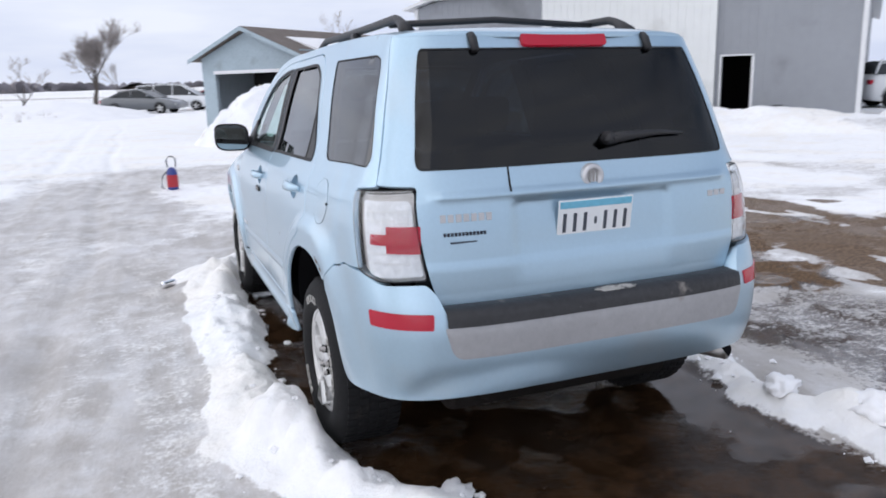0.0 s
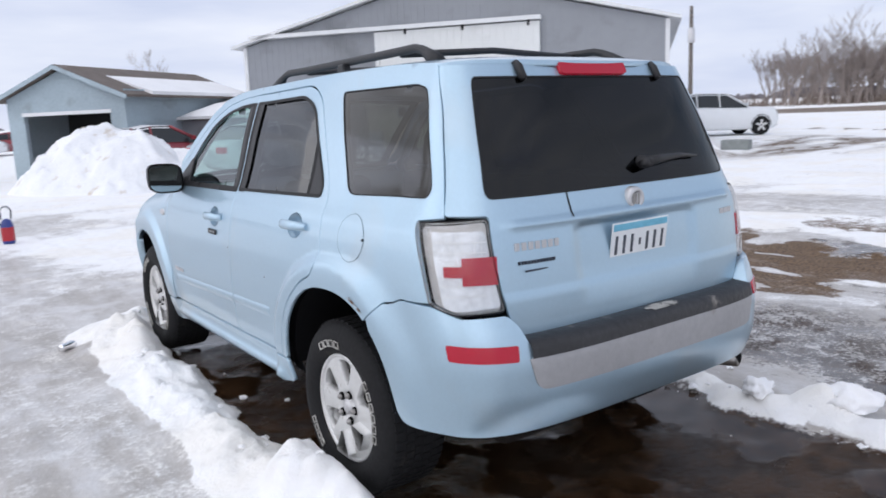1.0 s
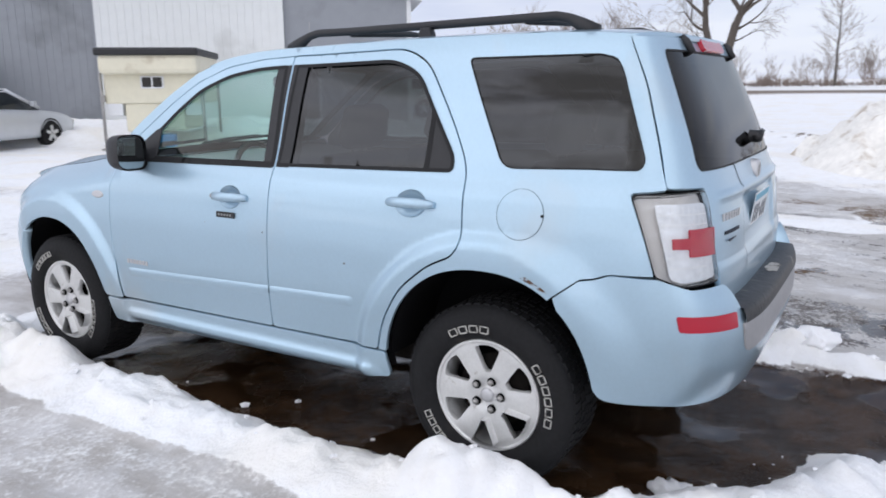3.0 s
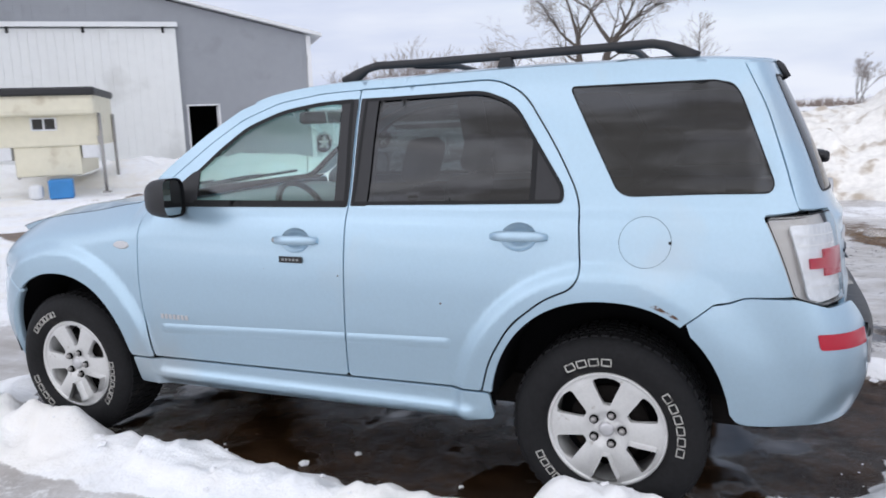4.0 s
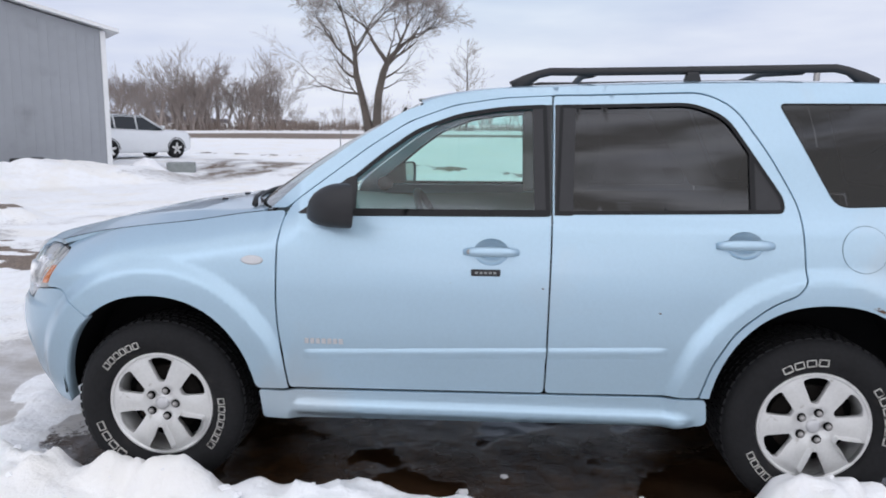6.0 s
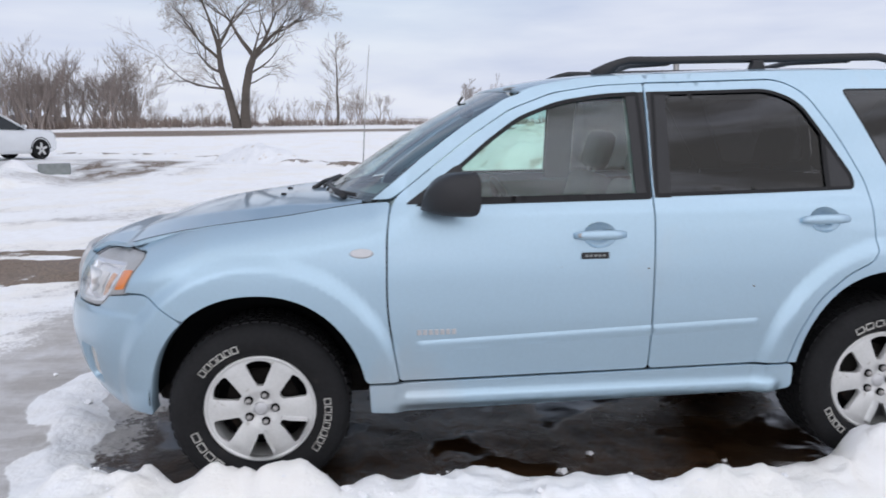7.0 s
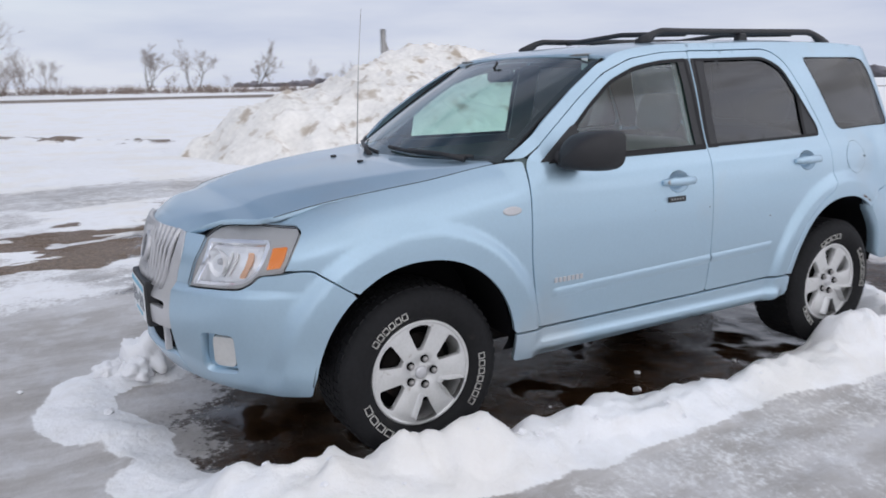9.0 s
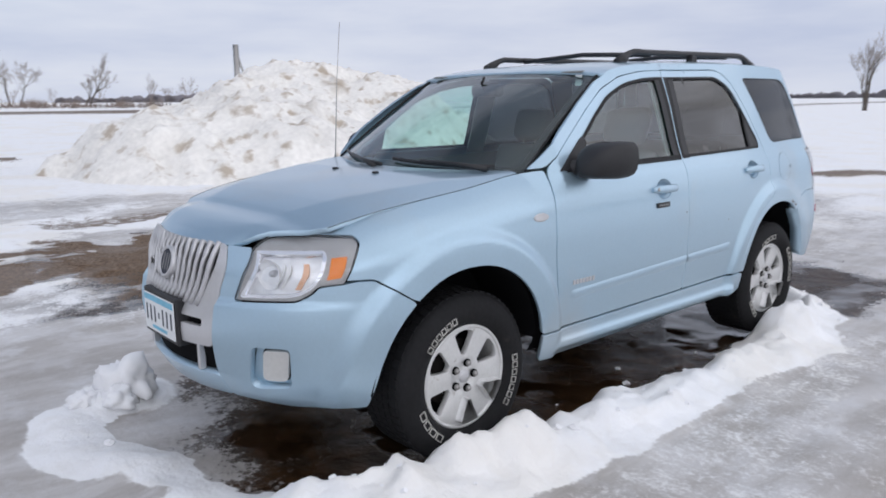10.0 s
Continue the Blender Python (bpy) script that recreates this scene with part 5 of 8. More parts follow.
# ---- door mirrors ----
for mir, _ in SIDES:
    verts, faces = [], []
    secs, ring = 9, 18
    for i in range(secs):
        t = i / (secs - 1)
        # from the glass side (rear) forwards, closing to a rounded nose
        k = (1 - t**2.9) ** 0.6 if t < 1 else 0.10
        for j in range(ring):
            w = 2 * math.pi * j / ring
            c, s = math.cos(w), math.sin(w)
            x = -0.935 + 0.108 * math.copysign(abs(c) ** 0.55, c) * k
            z = 1.205 + 0.086 * math.copysign(abs(s) ** 0.55, s) * k + 0.012 * (c * -1) - 0.052 * (1 - k)
            verts.append((x + 0.05 * t * t, 1.805 + 0.17 * t + 0.36 * (x + 0.935) * (1 - t), z))
    for i in range(secs - 1):
        for j in range(ring):
            j2 = (j + 1) % ring
            faces.append((i * ring + j, i * ring + j2, (i + 1) * ring + j2, (i + 1) * ring + j))
    faces.append(tuple(range((secs - 1) * ring, secs * ring)))
    me = flip_x(mesh_of("door_mirror", verts, faces), mir)
    dm = part("door_mirror", me, BLACK, car, "black door mirror housing")
    gl = [(-0.935 + 0.100 * math.copysign(abs(math.cos(w)) ** 0.55, math.cos(w)), 1.815 + 0.36 * 0.100 * math.copysign(abs(math.cos(w)) ** 0.55, math.cos(w)), 1.205 + 0.077 * math.copysign(abs(math.sin(w)) ** 0.55, math.sin(w)) - 0.012 * math.cos(w)) for w in np.linspace(0, 2 * math.pi, 18, endpoint=False)]
    part("mirror_glass", flip_x(mesh_of("mirror_glass", gl, [tuple(range(18))], False), mir), MIRRORGLASS, dm, "reflecting mirror glass")
    me = tube_mesh("mirror_arm", [(-0.76, 1.93, 1.165), (-0.80, 1.92, 1.165), (-0.88, 1.90, 1.17)], [0.045, 0.040, 0.035], 10)
    part("mirror_arm", flip_x(me, mir), BLACK, dm)
    sail = rounded([(2.03, 1.158, 0.01), (1.80, 1.158, 0.01), (1.80, 1.31, 0.02), (1.83, 1.305, 0.03)])
    part("mirror_sail", sheet([sail], body, 0.04, 0.008, 0.0, 0.004, mir), BLACK, dm, "black corner cover")

# ---- cabin ----
def seat(x, y, back_only=False, wide=0.25, head=True):
    bm = bmesh.new()
    box_bm(bm, (x - wide, y - 0.02, 0.48), (x + wide, y + 0.46, 0.66), 0.05, 3)
    s = part("seat", bm, CLOTH, car, "grey cloth car seat")
    m = Matrix.Translation((x, y, 0.62)) @ Matrix.Rotation(radians(16), 4, "X")
    box("seat_back", (-wide * 0.96, -0.07, 0.0), (wide * 0.96, 0.06, 0.60), CLOTH, s, 0.05, "", m, True)
    if head:
        for hx in ((0,) if wide < 0.3 else (-0.28, 0.28)):
            box("headrest", (hx - 0.138, -0.055, 0.625), (hx + 0.138, 0.05, 0.835), CLOTH, s, 0.045, "", m, True)
            for px in (-0.05, 0.05):
                part("headrest_post", tube_mesh("headrest_post", [m @ Vector((hx + px, 0, 0.55)), m @ Vector((hx + px, 0, 0.66))], 0.006, 6), STEEL, s)
    return s


seat(-0.36, 1.10)
seat(0.36, 1.10)
seat(0.0, 0.12, wide=0.50)
verts, faces = [], []
prof = [(1.62, 0.72), (1.60, 0.98), (1.66, 1.06), (1.80, 1.10), (2.10, 1.125), (2.28, 1.12)]
for x in np.linspace(-0.74, 0.74, 21):
    hood_bump = 0.03 * math.exp(-((x + 0.36) / 0.16) ** 2)
    verts += [(x, y, z + hood_bump * (0.9 < z) * (y < 1.9)) for y, z in prof]
for i in range(20):
    for j in range(5):
        faces.append((6 * i + j, 6 * i + 6 + j, 6 * i + 7 + j, 6 * i + 1 + j))
part("dashboard", mesh_of("dashboard", verts, faces), TRIM, car, "grey plastic dashboard")
ring = [(-0.36 + 0.185 * math.cos(w), 1.53 + 0.185 * math.sin(w) * 0.42, 1.05 + 0.185 * math.sin(w) * 0.90) for w in np.linspace(0, 2 * math.pi, 33)]
sw = part("steering_wheel", tube_mesh("steering_wheel", ring, 0.016, 8), BLACK, car, "black steering wheel")
part("wheel_hub", tube_mesh("wheel_hub", [(-0.36, 1.66, 0.98), (-0.36, 1.53, 1.045)], [0.04, 0.065], 14), BLACK, sw)
for a in (0, 180, 270):
    w = radians(a)
    part("wheel_spoke", tube_mesh("wheel_spoke", [(-0.36, 1.54, 1.045), (-0.36 + 0.18 * math.cos(w), 1.53 + 0.076 * math.sin(w), 1.05 + 0.162 * math.sin(w))], 0.016, 6), BLACK, sw)
part("inside_mirror", box("x", (-0.11, 1.66, 1.50), (0.11, 1.70, 1.565), BLACK, None, 0.018).data, BLACK, car, "inside mirror")
bpy.data.objects.remove(bpy.data.objects["x"])
part("mirror_stalk", tube_mesh("mirror_stalk", [(0, 1.695, 1.535), (0, 1.72, 1.575), (0, 1.70, 1.605)], 0.008, 6), BLACK, car)
for x in (-0.36, 0.36):
    box("sun_visor", (x - 0.2, 1.40, 1.615), (x + 0.2, 1.58, 1.627), TRIM, car, 0.006)
box("inspection_sticker", (-0.565, 1.575, 1.55), (-0.525, 1.58, 1.605), PLATEWHITE, car, 0.001, "small white sticker inside the windshield", Matrix.Identity(4))
for mir, _ in SIDES:
    dl = rounded([(2.05, 0.48, 0.03), (0.47, 0.48, 0.03), (0.40, 0.88, 0.03), (-0.34, 0.90, 0.03), (-0.34, 1.19, 0.03), (2.02, 1.145, 0.03)], step=0.05)
    part("door_trim", sheet([dl], body, 0.08, 0.0, 0.0, -0.085, mir), TRIM, car, "grey inner door trim")
    for loop in ([(1.10, 1.15, 0.02), (0.945, 1.15, 0.02), (0.955, 1.62, 0.02), (1.11, 1.62, 0.02)], [(0.13, 1.19, 0.02), (-0.02, 1.19, 0.02), (0.20, 1.62, 0.02), (0.42, 1.62, 0.02)]):
        part("inner_pillar", sheet([rounded(loop, step=0.04)], body, 0.06, 0.01, 0.0, -0.035, mir), TRIM, car)
hl_pts = rounded([(-0.97, 1.52, 0.05), (0.97, 1.52, 0.05), (0.97, -0.44, 0.05), (-0.97, -0.44, 0.05)], step=0.08)


def liner_at(s, y):
    p = roof_at(s, y)
    p[..., 2] -= 0.035
    return p


part("headliner", sheet([hl_pts], liner_at, 0.1, 0.0, 0.0), TRIM, car, "pale grey headliner")
box("cabin_floor", (-0.74, 0.50, 0.40), (0.74, 2.0, 0.46), CLOTH, car, 0.01)
box("cargo_floor", (-0.50, -0.70, 0.46), (0.50, 0.5, 0.74), CLOTH, car, 0.02)
box("firewall", (-0.72, 2.0, 0.40), (0.72, 2.06, 1.10), CAVITY_SHADE, car, 0.01)

# ---- underneath ----
box("underbody", (-0.50, -0.58, 0.28), (0.50, 3.10, 0.42), UNDER, car, 0.03)
box("fuel_tank", (-0.45, 0.35, 0.25), (0.10, 1.0, 0.30), UNDER, car, 0.04)
box("spare_carrier", (-0.40, -0.62, 0.30), (0.40, -0.30, 0.40), UNDER, car, 0.06)
for y in (HUB_R, HUB_F):
    part("axle", tube_mesh("axle", [(-0.70, y, HUB_Z - 0.02), (0.70, y, HUB_Z - 0.02)], 0.04, 8), UNDER, car)
pipe = part("tailpipe", tube_mesh("tailpipe", [(0.50, 0.4, 0.30), (0.54, -0.3, 0.34), (0.575, -0.60, 0.40), (0.605, -0.80, 0.425)], 0.034, 14), STEEL, car, "chrome tailpipe tip")
# flat near-black disc on the closed end paints the pipe's shaded hollow
me = lathe("pipe_mouth", [(0.0, 0.0), (0.028, 0.0)], sides=14)
me.transform(Matrix.Translation((0.605, -0.8015, 0.425)) @ Matrix.Rotation(radians(-90), 4, "Z"))
part("pipe_mouth", me, CAVITY_SHADE, pipe)

# the roof over the front seats slopes down a little
for ob in car.children_recursive:
    if ob.type == "MESH" and ob.matrix_world == Matrix.Identity(4):
        co = np.empty(len(ob.data.vertices) * 3, np.float32)
        ob.data.vertices.foreach_get("co", co)
        co = co.reshape(-1, 3)
        co[:, 2] -= 0.026 * np.maximum(co[:, 2] - 1.0, 0) * np.clip((co[:, 1] + 0.3) / 1.2, 0, 1)
        ob.data.vertices.foreach_set("co", co.ravel())
        ob.data.update()

# ---- the ground: one sheet out to the horizon ----
def hash2(i, j, seed):
    h = (i.astype(np.int64) * 374761393 + j.astype(np.int64) * 668265263 + seed * 1442695041) & 0xFFFFFFFF
    h = ((h ^ (h >> 13)) * 1274126177) & 0xFFFFFFFF
    return ((h ^ (h >> 16)) & 0xFFFF) / 65535.0


def vnoise(x, y, seed=0):
    i, j = np.floor(x), np.floor(y)
    u, v = x - i, y - j
    u, v = u * u * u * (u * (u * 6 - 15) + 10), v * v * v * (v * (v * 6 - 15) + 10)
    a, b, c, d = hash2(i, j, seed), hash2(i + 1, j, seed), hash2(i, j + 1, seed), hash2(i + 1, j + 1, seed)
    return a + (b - a) * u + (c - a) * v + (a - b - c + d) * u * v


def fbm(x, y, scale, octaves=4, seed=0, gain=0.5, ridged=False):
    t, amp, tot = 0.0, 1.0, 0.0
    x, y = np.asarray(x, float) / scale, np.asarray(y, float) / scale
    for k in range(octaves):
        n = vnoise(x, y, seed + 17 * k)
        if ridged:
            n = 1 - np.abs(2 * n - 1)
        t, tot, amp = t + n * amp, tot + amp, amp * gain
        x, y = x * 2.03 + 11.3, y * 2.03 + 7.7
    return t / tot


def smooth01(a, b, v):
    k = np.clip((v - a) / (b - a), 0, 1)
    return k * k * (3 - 2 * k)


def along(x, y, pts, sides=False):
    """The distance from a broken line, and how far along it (0 to 1) the foot lies."""
    best = np.full(np.shape(x), 1e9)
    where = np.zeros(np.shape(x))
    side = np.zeros(np.shape(x))
    n = len(pts) - 1
    for k in range(n):
        (ax, ay), (bx, by) = pts[k], pts[k + 1]
        dx, dy = bx - ax, by - ay
        t = np.clip(((x - ax) * dx + (y - ay) * dy) / (dx * dx + dy * dy), 0, 1)
        d = np.hypot(x - ax - t * dx, y - ay - t * dy)
        where = np.where(d < best, (k + t) / n, where)
        side = np.where(d < best, np.sign(dx * (y - ay) - dy * (x - ax)), side)
        best = np.minimum(best, d)
    return (best, where, side) if sides else (best, where)


def bank(x, y, line, inner, outer, seed, taper=0.0):
    """A ragged ridge of thrown snow: steep towards the car, slumped outwards; 0 to 1, and how far along."""
    d, w, s = along(x, y, line, True)
    d = np.maximum(d + 0.05 * (fbm(x, y, 0.16, 3, seed) - 0.5), 0)
    wi = inner * (0.45 + 1.1 * fbm(x, y, 0.24, 3, seed + 1))
    wo = outer * (0.45 + 1.1 * fbm(x, y, 0.55, 3, seed + 2))
    wo = wo * (1 - taper * smooth01(0.80, 0.91, w))
    p = np.clip(1 - d / np.where(s > 0, wo, wi), 0, 1)
    return np.where(s > 0, p * p * (2.2 - 1.2 * p), p ** 0.7), w


RIDGE = [(-0.05, -1.20), (-0.45, -1.02), (-0.86, -0.62), (-1.04, 0.0), (-1.06, 1.0), (-1.05, 2.0), (-1.02, 2.8), (-0.86, 3.30), (-0.45, 3.62), (0.05, 3.74)]
FRONT = [(0.05, 3.70), (0.42, 3.84), (0.74, 3.76), (0.88, 3.50)]
RIGHT = [(1.35, 0.9), (1.24, 0.0), (1.15, -0.45), (1.25, -0.85), (1.22, -1.5), (1.4, -2.6)]
BANK = [(8.0, 19.9), (10.0, 17.5), (12.4, 14.8), (14.5, 12.6), (15.8, 11.3)]
LIP = [(5.9, 9.7), (6.8, 10.3), (7.6, 9.3)]
KERB = [(15.4, -1.6), (17.1, 0.0), (19.4, 2.2), (21.6, 4.4)]
FARKERB = [(26.6, 7.8), (28.3, 10.0), (30.4, 14.8)]


def base_height(x, y):
    e = smooth01(7, 24, x) * 0.16 + smooth01(26, 58, x) * 0.92 * smooth01(-130, -35, y) + smooth01(9, 26, y) * 0.14 * (1 - smooth01(20, 50, x))
    e = e + 0.30 * smooth01(62, 78, x) + 3.0 * smooth01(80, 640, np.hypot(x, y))
    e = e + 0.16 * smooth01(7.0, 3.0, np.hypot(x - 22.7, y - 14.5))
    e = e + 0.12 * smooth01(-5, -12, x) + 0.35 * (fbm(x, y, 60, 3, 5) - 0.5) * smooth01(14, 60, np.hypot(x, y - 1))
    return e


def ground_height(x, y):
    h = base_height(x, y)
    r = np.hypot(x, y - 1)
    near = 1 - smooth01(14, 40, r)
    h = h + near * (0.030 * (fbm(x, y, 1.1, 4, 1) - 0.5) + 0.016 * (fbm(x, y, 0.22, 3, 2) - 0.5))
    # wheel tracks in the packed lane
    lane = smooth01(-1.35, -1.7, x)
    h = h + lane * (0.026 * (fbm(x * 3.2, y * 0.45, 0.6, 4, 8) - 0.5) + 0.014 * (fbm(x, y * 0.6, 0.13, 3, 12) - 0.5) - 0.025 * np.exp(-((x + 2.05 + 0.08 * np.sin(y * 0.9)) / 0.10) ** 2) - 0.03 * np.exp(-((x + 3.1) / 0.16) ** 2)) * near
    # plough ridges across the yard
    yard = smooth01(1.6, 3.2, x) * (1 - smooth01(20, 30, r))
    h = h + yard * 0.055 * (fbm(x * 1.2 + y * 0.9, (y - x) * 0.25, 0.8, 4, 9) - 0.5)
    # the snow ridge thrown up along the car
    lump = fbm(x, y, 0.30, 4, 21)
    crumb = fbm(x, y, 0.075, 3, 22)
    knob = fbm(x, y, 0.21, 3, 23, 0.5, True)
    for line, hgt, inner, outer, seed in ((RIDGE, 0.150, 0.20, 0.33, 3), (FRONT, 0.026, 0.19, 0.23, 4), (RIGHT, 0.070, 0.15, 0.16, 6)):
        prof, w = bank(x, y, line, inner, outer, 300 + 10 * seed, 0.40 if line is RIDGE else 0.0)
        var = (0.35 + 1.1 * fbm(w * 26, w * 3, 1.0, 3, seed)) * ((1 - 0.72 * smooth01(0.76, 0.89, w)) if line is RIDGE else 1.0)
        flat = (1 - 0.75 * smooth01(0.78, 0.89, w)) if line is RIDGE else (0.5 if line is FRONT else 1.0)
        h = h + hgt * var * prof * (0.40 + 0.55 * lump + 0.65 * (knob - 0.4)) + flat * np.clip(prof * 2.2, 0, 1) * (0.012 * (crumb - 0.45) + 0.018 * (knob - 0.55))
    for px, py, hh, rr in ((-0.985, 0.06, 0.15, 0.20), (-0.98, 2.50, 0.13, 0.20), (-0.96, -0.16, 0.10, 0.15), (0.86, 3.40, 0.05, 0.22), (1.35, -0.80, 0.11, 0.17), (-0.55, -0.22, 0.03, 0.12), (-0.95, 2.78, 0.08, 0.16), (-1.02, 3.22, 0.10, 0.36), (-1.10, 2.85, 0.07, 0.30)):
        d = np.hypot(x - px, y - py) / rr
        h = h + hh * np.clip(1 - d * d, 0, 1) * (0.55 + 0.9 * lump) + 0.03 * np.clip(1.1 - d, 0, 1) * (crumb - 0.5)
    d, w = along(x, y, BANK)
    h = h + (0.40 + 0.26 * fbm(x, y, 1.4, 4, 31)) * np.clip(1 - (d / 1.9) ** 2, 0, 1) * (0.6 + 0.8 * fbm(x, y, 0.7, 3, 32)) * (1 - 0.35 * smooth01(0.55, 1.0, w))
    d, w = along(x, y, LIP)
    h = h + 0.30 * np.clip(1 - (d / 0.9) ** 2, 0, 1) * (0.4 + 0.9 * fbm(x, y, 0.5, 4, 35))
    d = np.minimum(along(x, y, KERB)[0], along(x, y, FARKERB)[0])
    h = h + 0.22 * np.clip(1 - (d / 0.9) ** 2, 0, 1) * fbm(x, y, 0.9, 3, 33)
    # a hollow where the tyres have sunk and melted the ice
    h = h - 0.035 * smooth01(1.15, 0.5, np.abs(x) * 0.9) * smooth01(-2.4, -1.0, y) * smooth01(4.0, 3.2, y)
    for sx in (-1, 1):
        for cy in (HUB_R, HUB_F):
            h = np.where((np.abs(x - sx * 0.73) < 0.16) & (np.abs(y - cy) < 0.20), np.minimum(h, HUB_Z - np.sqrt(np.maximum(TYRE**2 - (y - cy) ** 2, 0)) - 0.004), h)
    return h


def stations(pieces):
    out = []
    for a, b, step in pieces:
        out.append(np.arange(a, b, step))
    return np.concatenate(out)


def stretch(lo, hi, n):
    """Stations that grow from lo to hi."""
    return lo * (hi / lo) ** (np.arange(n) / n)


gx = np.concatenate([-stretch(5.2, 1500, 55)[::-1], stations([(-5.0, -1.5, 0.045), (-1.5, -0.55, 0.018), (-0.55, 1.7, 0.035), (1.7, 5.0, 0.06), (5.0, 12, 0.10), (12, 30, 0.22)]), stretch(30, 2600, 60)])
gy = np.concatenate([-stretch(4.2, 1500, 60)[::-1], stations([(-4.0, -1.6, 0.05), (-1.6, 4.2, 0.024), (4.2, 8.0, 0.06), (8, 16, 0.12), (16, 30, 0.25)]), stretch(30, 2600, 60)])
GX, GY = np.meshgrid(gx, gy)
GZ = ground_height(GX, GY)
nx, ny = len(gx), len(gy)
me = bpy.data.meshes.new("ground")
me.vertices.add(nx * ny)
me.vertices.foreach_set("co", np.stack([GX, GY, GZ], -1).astype(np.float32).ravel())
ii, jj = np.meshgrid(np.arange(nx - 1), np.arange(ny - 1))
q = (jj * nx + ii).ravel()
quads = np.stack([q, q + 1, q + 1 + nx, q + nx], 1)
me.loops.add(quads.size)
me.loops.foreach_set("vertex_index", quads.ravel().astype(np.int32))
me.polygons.add(len(quads))
me.polygons.foreach_set("loop_start", (np.arange(len(quads)) * 4).astype(np.int32))
me.polygons.foreach_set("use_smooth", np.ones(len(quads), bool))
me.update(calc_edges=True)

# what covers it: snow (red), wet mud (green), bare earth (blue)
n1, n2, n3 = fbm(GX, GY, 2.4, 5, 41), fbm(GX, GY, 0.5, 4, 42), fbm(GX * 0.5 + GY * 0.2, GY * 0.35 - GX * 0.12, 1.0, 5, 43)
pr, wr = bank(GX, GY, RIDGE, 0.20, 0.33, 330, 0.40)
snow = 1.15 * smooth01(0.01, 0.20, pr + 0.25 * (n2 - 0.5) * (pr > 0)) * (1 - 0.40 * smooth01(0.82, 0.93, wr) * smooth01(0.48, 0.60, n2 + 0.3 * (n1 - 0.5)))
pf, wf_ = bank(GX, GY, FRONT, 0.19, 0.23, 340)
snow = np.maximum(snow, 1.3 * smooth01(0.0, 0.22, pf + 0.4 * (n2 - 0.5) * (pf > 0)))
snow = np.maximum(snow, 1.1 * smooth01(0.42, 0.26, np.hypot(GX + 1.04, GY - 3.2) + 0.3 * (n2 - 0.5)))
snow = snow * (1 - 0.9 * smooth01(0.20, 0.10, np.hypot(GX + 0.20, (GY - 3.92) * 1.2) + 0.7 * (n2 - 0.5)))
pg, wg = bank(GX, GY, RIGHT, 0.15, 0.16, 360)
snow = np.maximum(snow, 0.95 * smooth01(0.10, 0.50, pg + 0.7 * (n2 - 0.45) * (pg > 0)))
snow = np.maximum(snow, 0.9 * smooth01(0.34, 0.20, np.hypot(GX - 0.88, GY - 3.44) + 0.3 * (n2 - 0.5)))
RR = np.hypot(GX - 1, GY - 1)
lane = smooth01(-0.95, -1.28, GX + (0.45 + 2.2 * smooth01(2.1, 3.4, np.abs(GY - 1.2))) * (n1 - 0.5) + 0.5 * (n2 - 0.5))
snow = np.maximum(snow, lane * (0.19 - 0.11 * smooth01(0.0, 2.0, GY) + 0.17 * smooth01(0.34, 0.64, n3) + 0.13 * smooth01(0.42, 0.62, fbm(GX * 3.0, GY * 0.45, 0.9, 4, 47)) - 0.12 * np.exp(-((GX + 2.05 + 0.08 * np.sin(GY * 0.9)) / 0.22) ** 2) + 0.3 * smooth01(-3.2, -5.5, GX)))
far = smooth01(6.2, 9.8, np.hypot(GX - 1.5, (GY - 2) * 0.85) + 5.0 * (n1 - 0.5))
snow = np.maximum(snow, far * (0.72 + 0.28 * smooth01(0.42, 0.60, n3)))
field = smooth01(20, 27, RR + 6 * (n1 - 0.5))
snow = np.maximum(snow, field)
yard = smooth01(1.5, 2.2, GX) * (1 - far)
snow = np.maximum(snow, yard * (0.24 + 0.22 * smooth01(2.0, 4.0, GX) + 0.55 * smooth01(0.40, 0.60, n3 + 0.25 * (n2 - 0.5))))
ahead = smooth01(3.7, 5.2, GY + 1.8 * (n1 - 0.5)) * (1 - far) * smooth01(-2.4, 0.2, GX + 2.6 * (n1 - 0.5) + 1.0 * (n2 - 0.5))
snow = np.maximum(snow, ahead * (0.66 + 0.50 * smooth01(0.38, 0.56, n3 + 0.2 * (n2 - 0.5))))
behind = smooth01(-1.6, -2.6, GY) * (1 - far) * smooth01(-1.2, 0.5, GX)
snow = np.maximum(snow, behind * 0.55 * smooth01(0.48, 0.64, n1))
mw = 1.1 * (n1 - 0.5) + 0.55 * (n2 - 0.5)
mud = smooth01(1.45, 0.85, np.abs(GX - 0.10) + mw) * smooth01(-2.9, -1.7, GY + 2.2 * mw) * smooth01(3.8, 2.9, GY + 1.0 * mw)
mud = np.maximum(mud, 0.5 * smooth01(1.3, 2.0, GX) * smooth01(4.5, 3.0, GX + 1.5 * (n1 - 0.5)) * smooth01(-3.0, -1.8, GY + 2 * mw) * smooth01(2.2, 0.8, GY + 2 * mw) * smooth01(0.35, 0.6, n1))
blot = fbm(GX, GY, 1.5, 5, 61)
mud = np.maximum(mud, 0.8 * smooth01(0.53, 0.64, blot) * smooth01(1.3, 2.0, GX) * smooth01(8.0, 5.5, GX) * smooth01(4.2, 2.8, GY) * smooth01(-6.0, -3.0, GY))
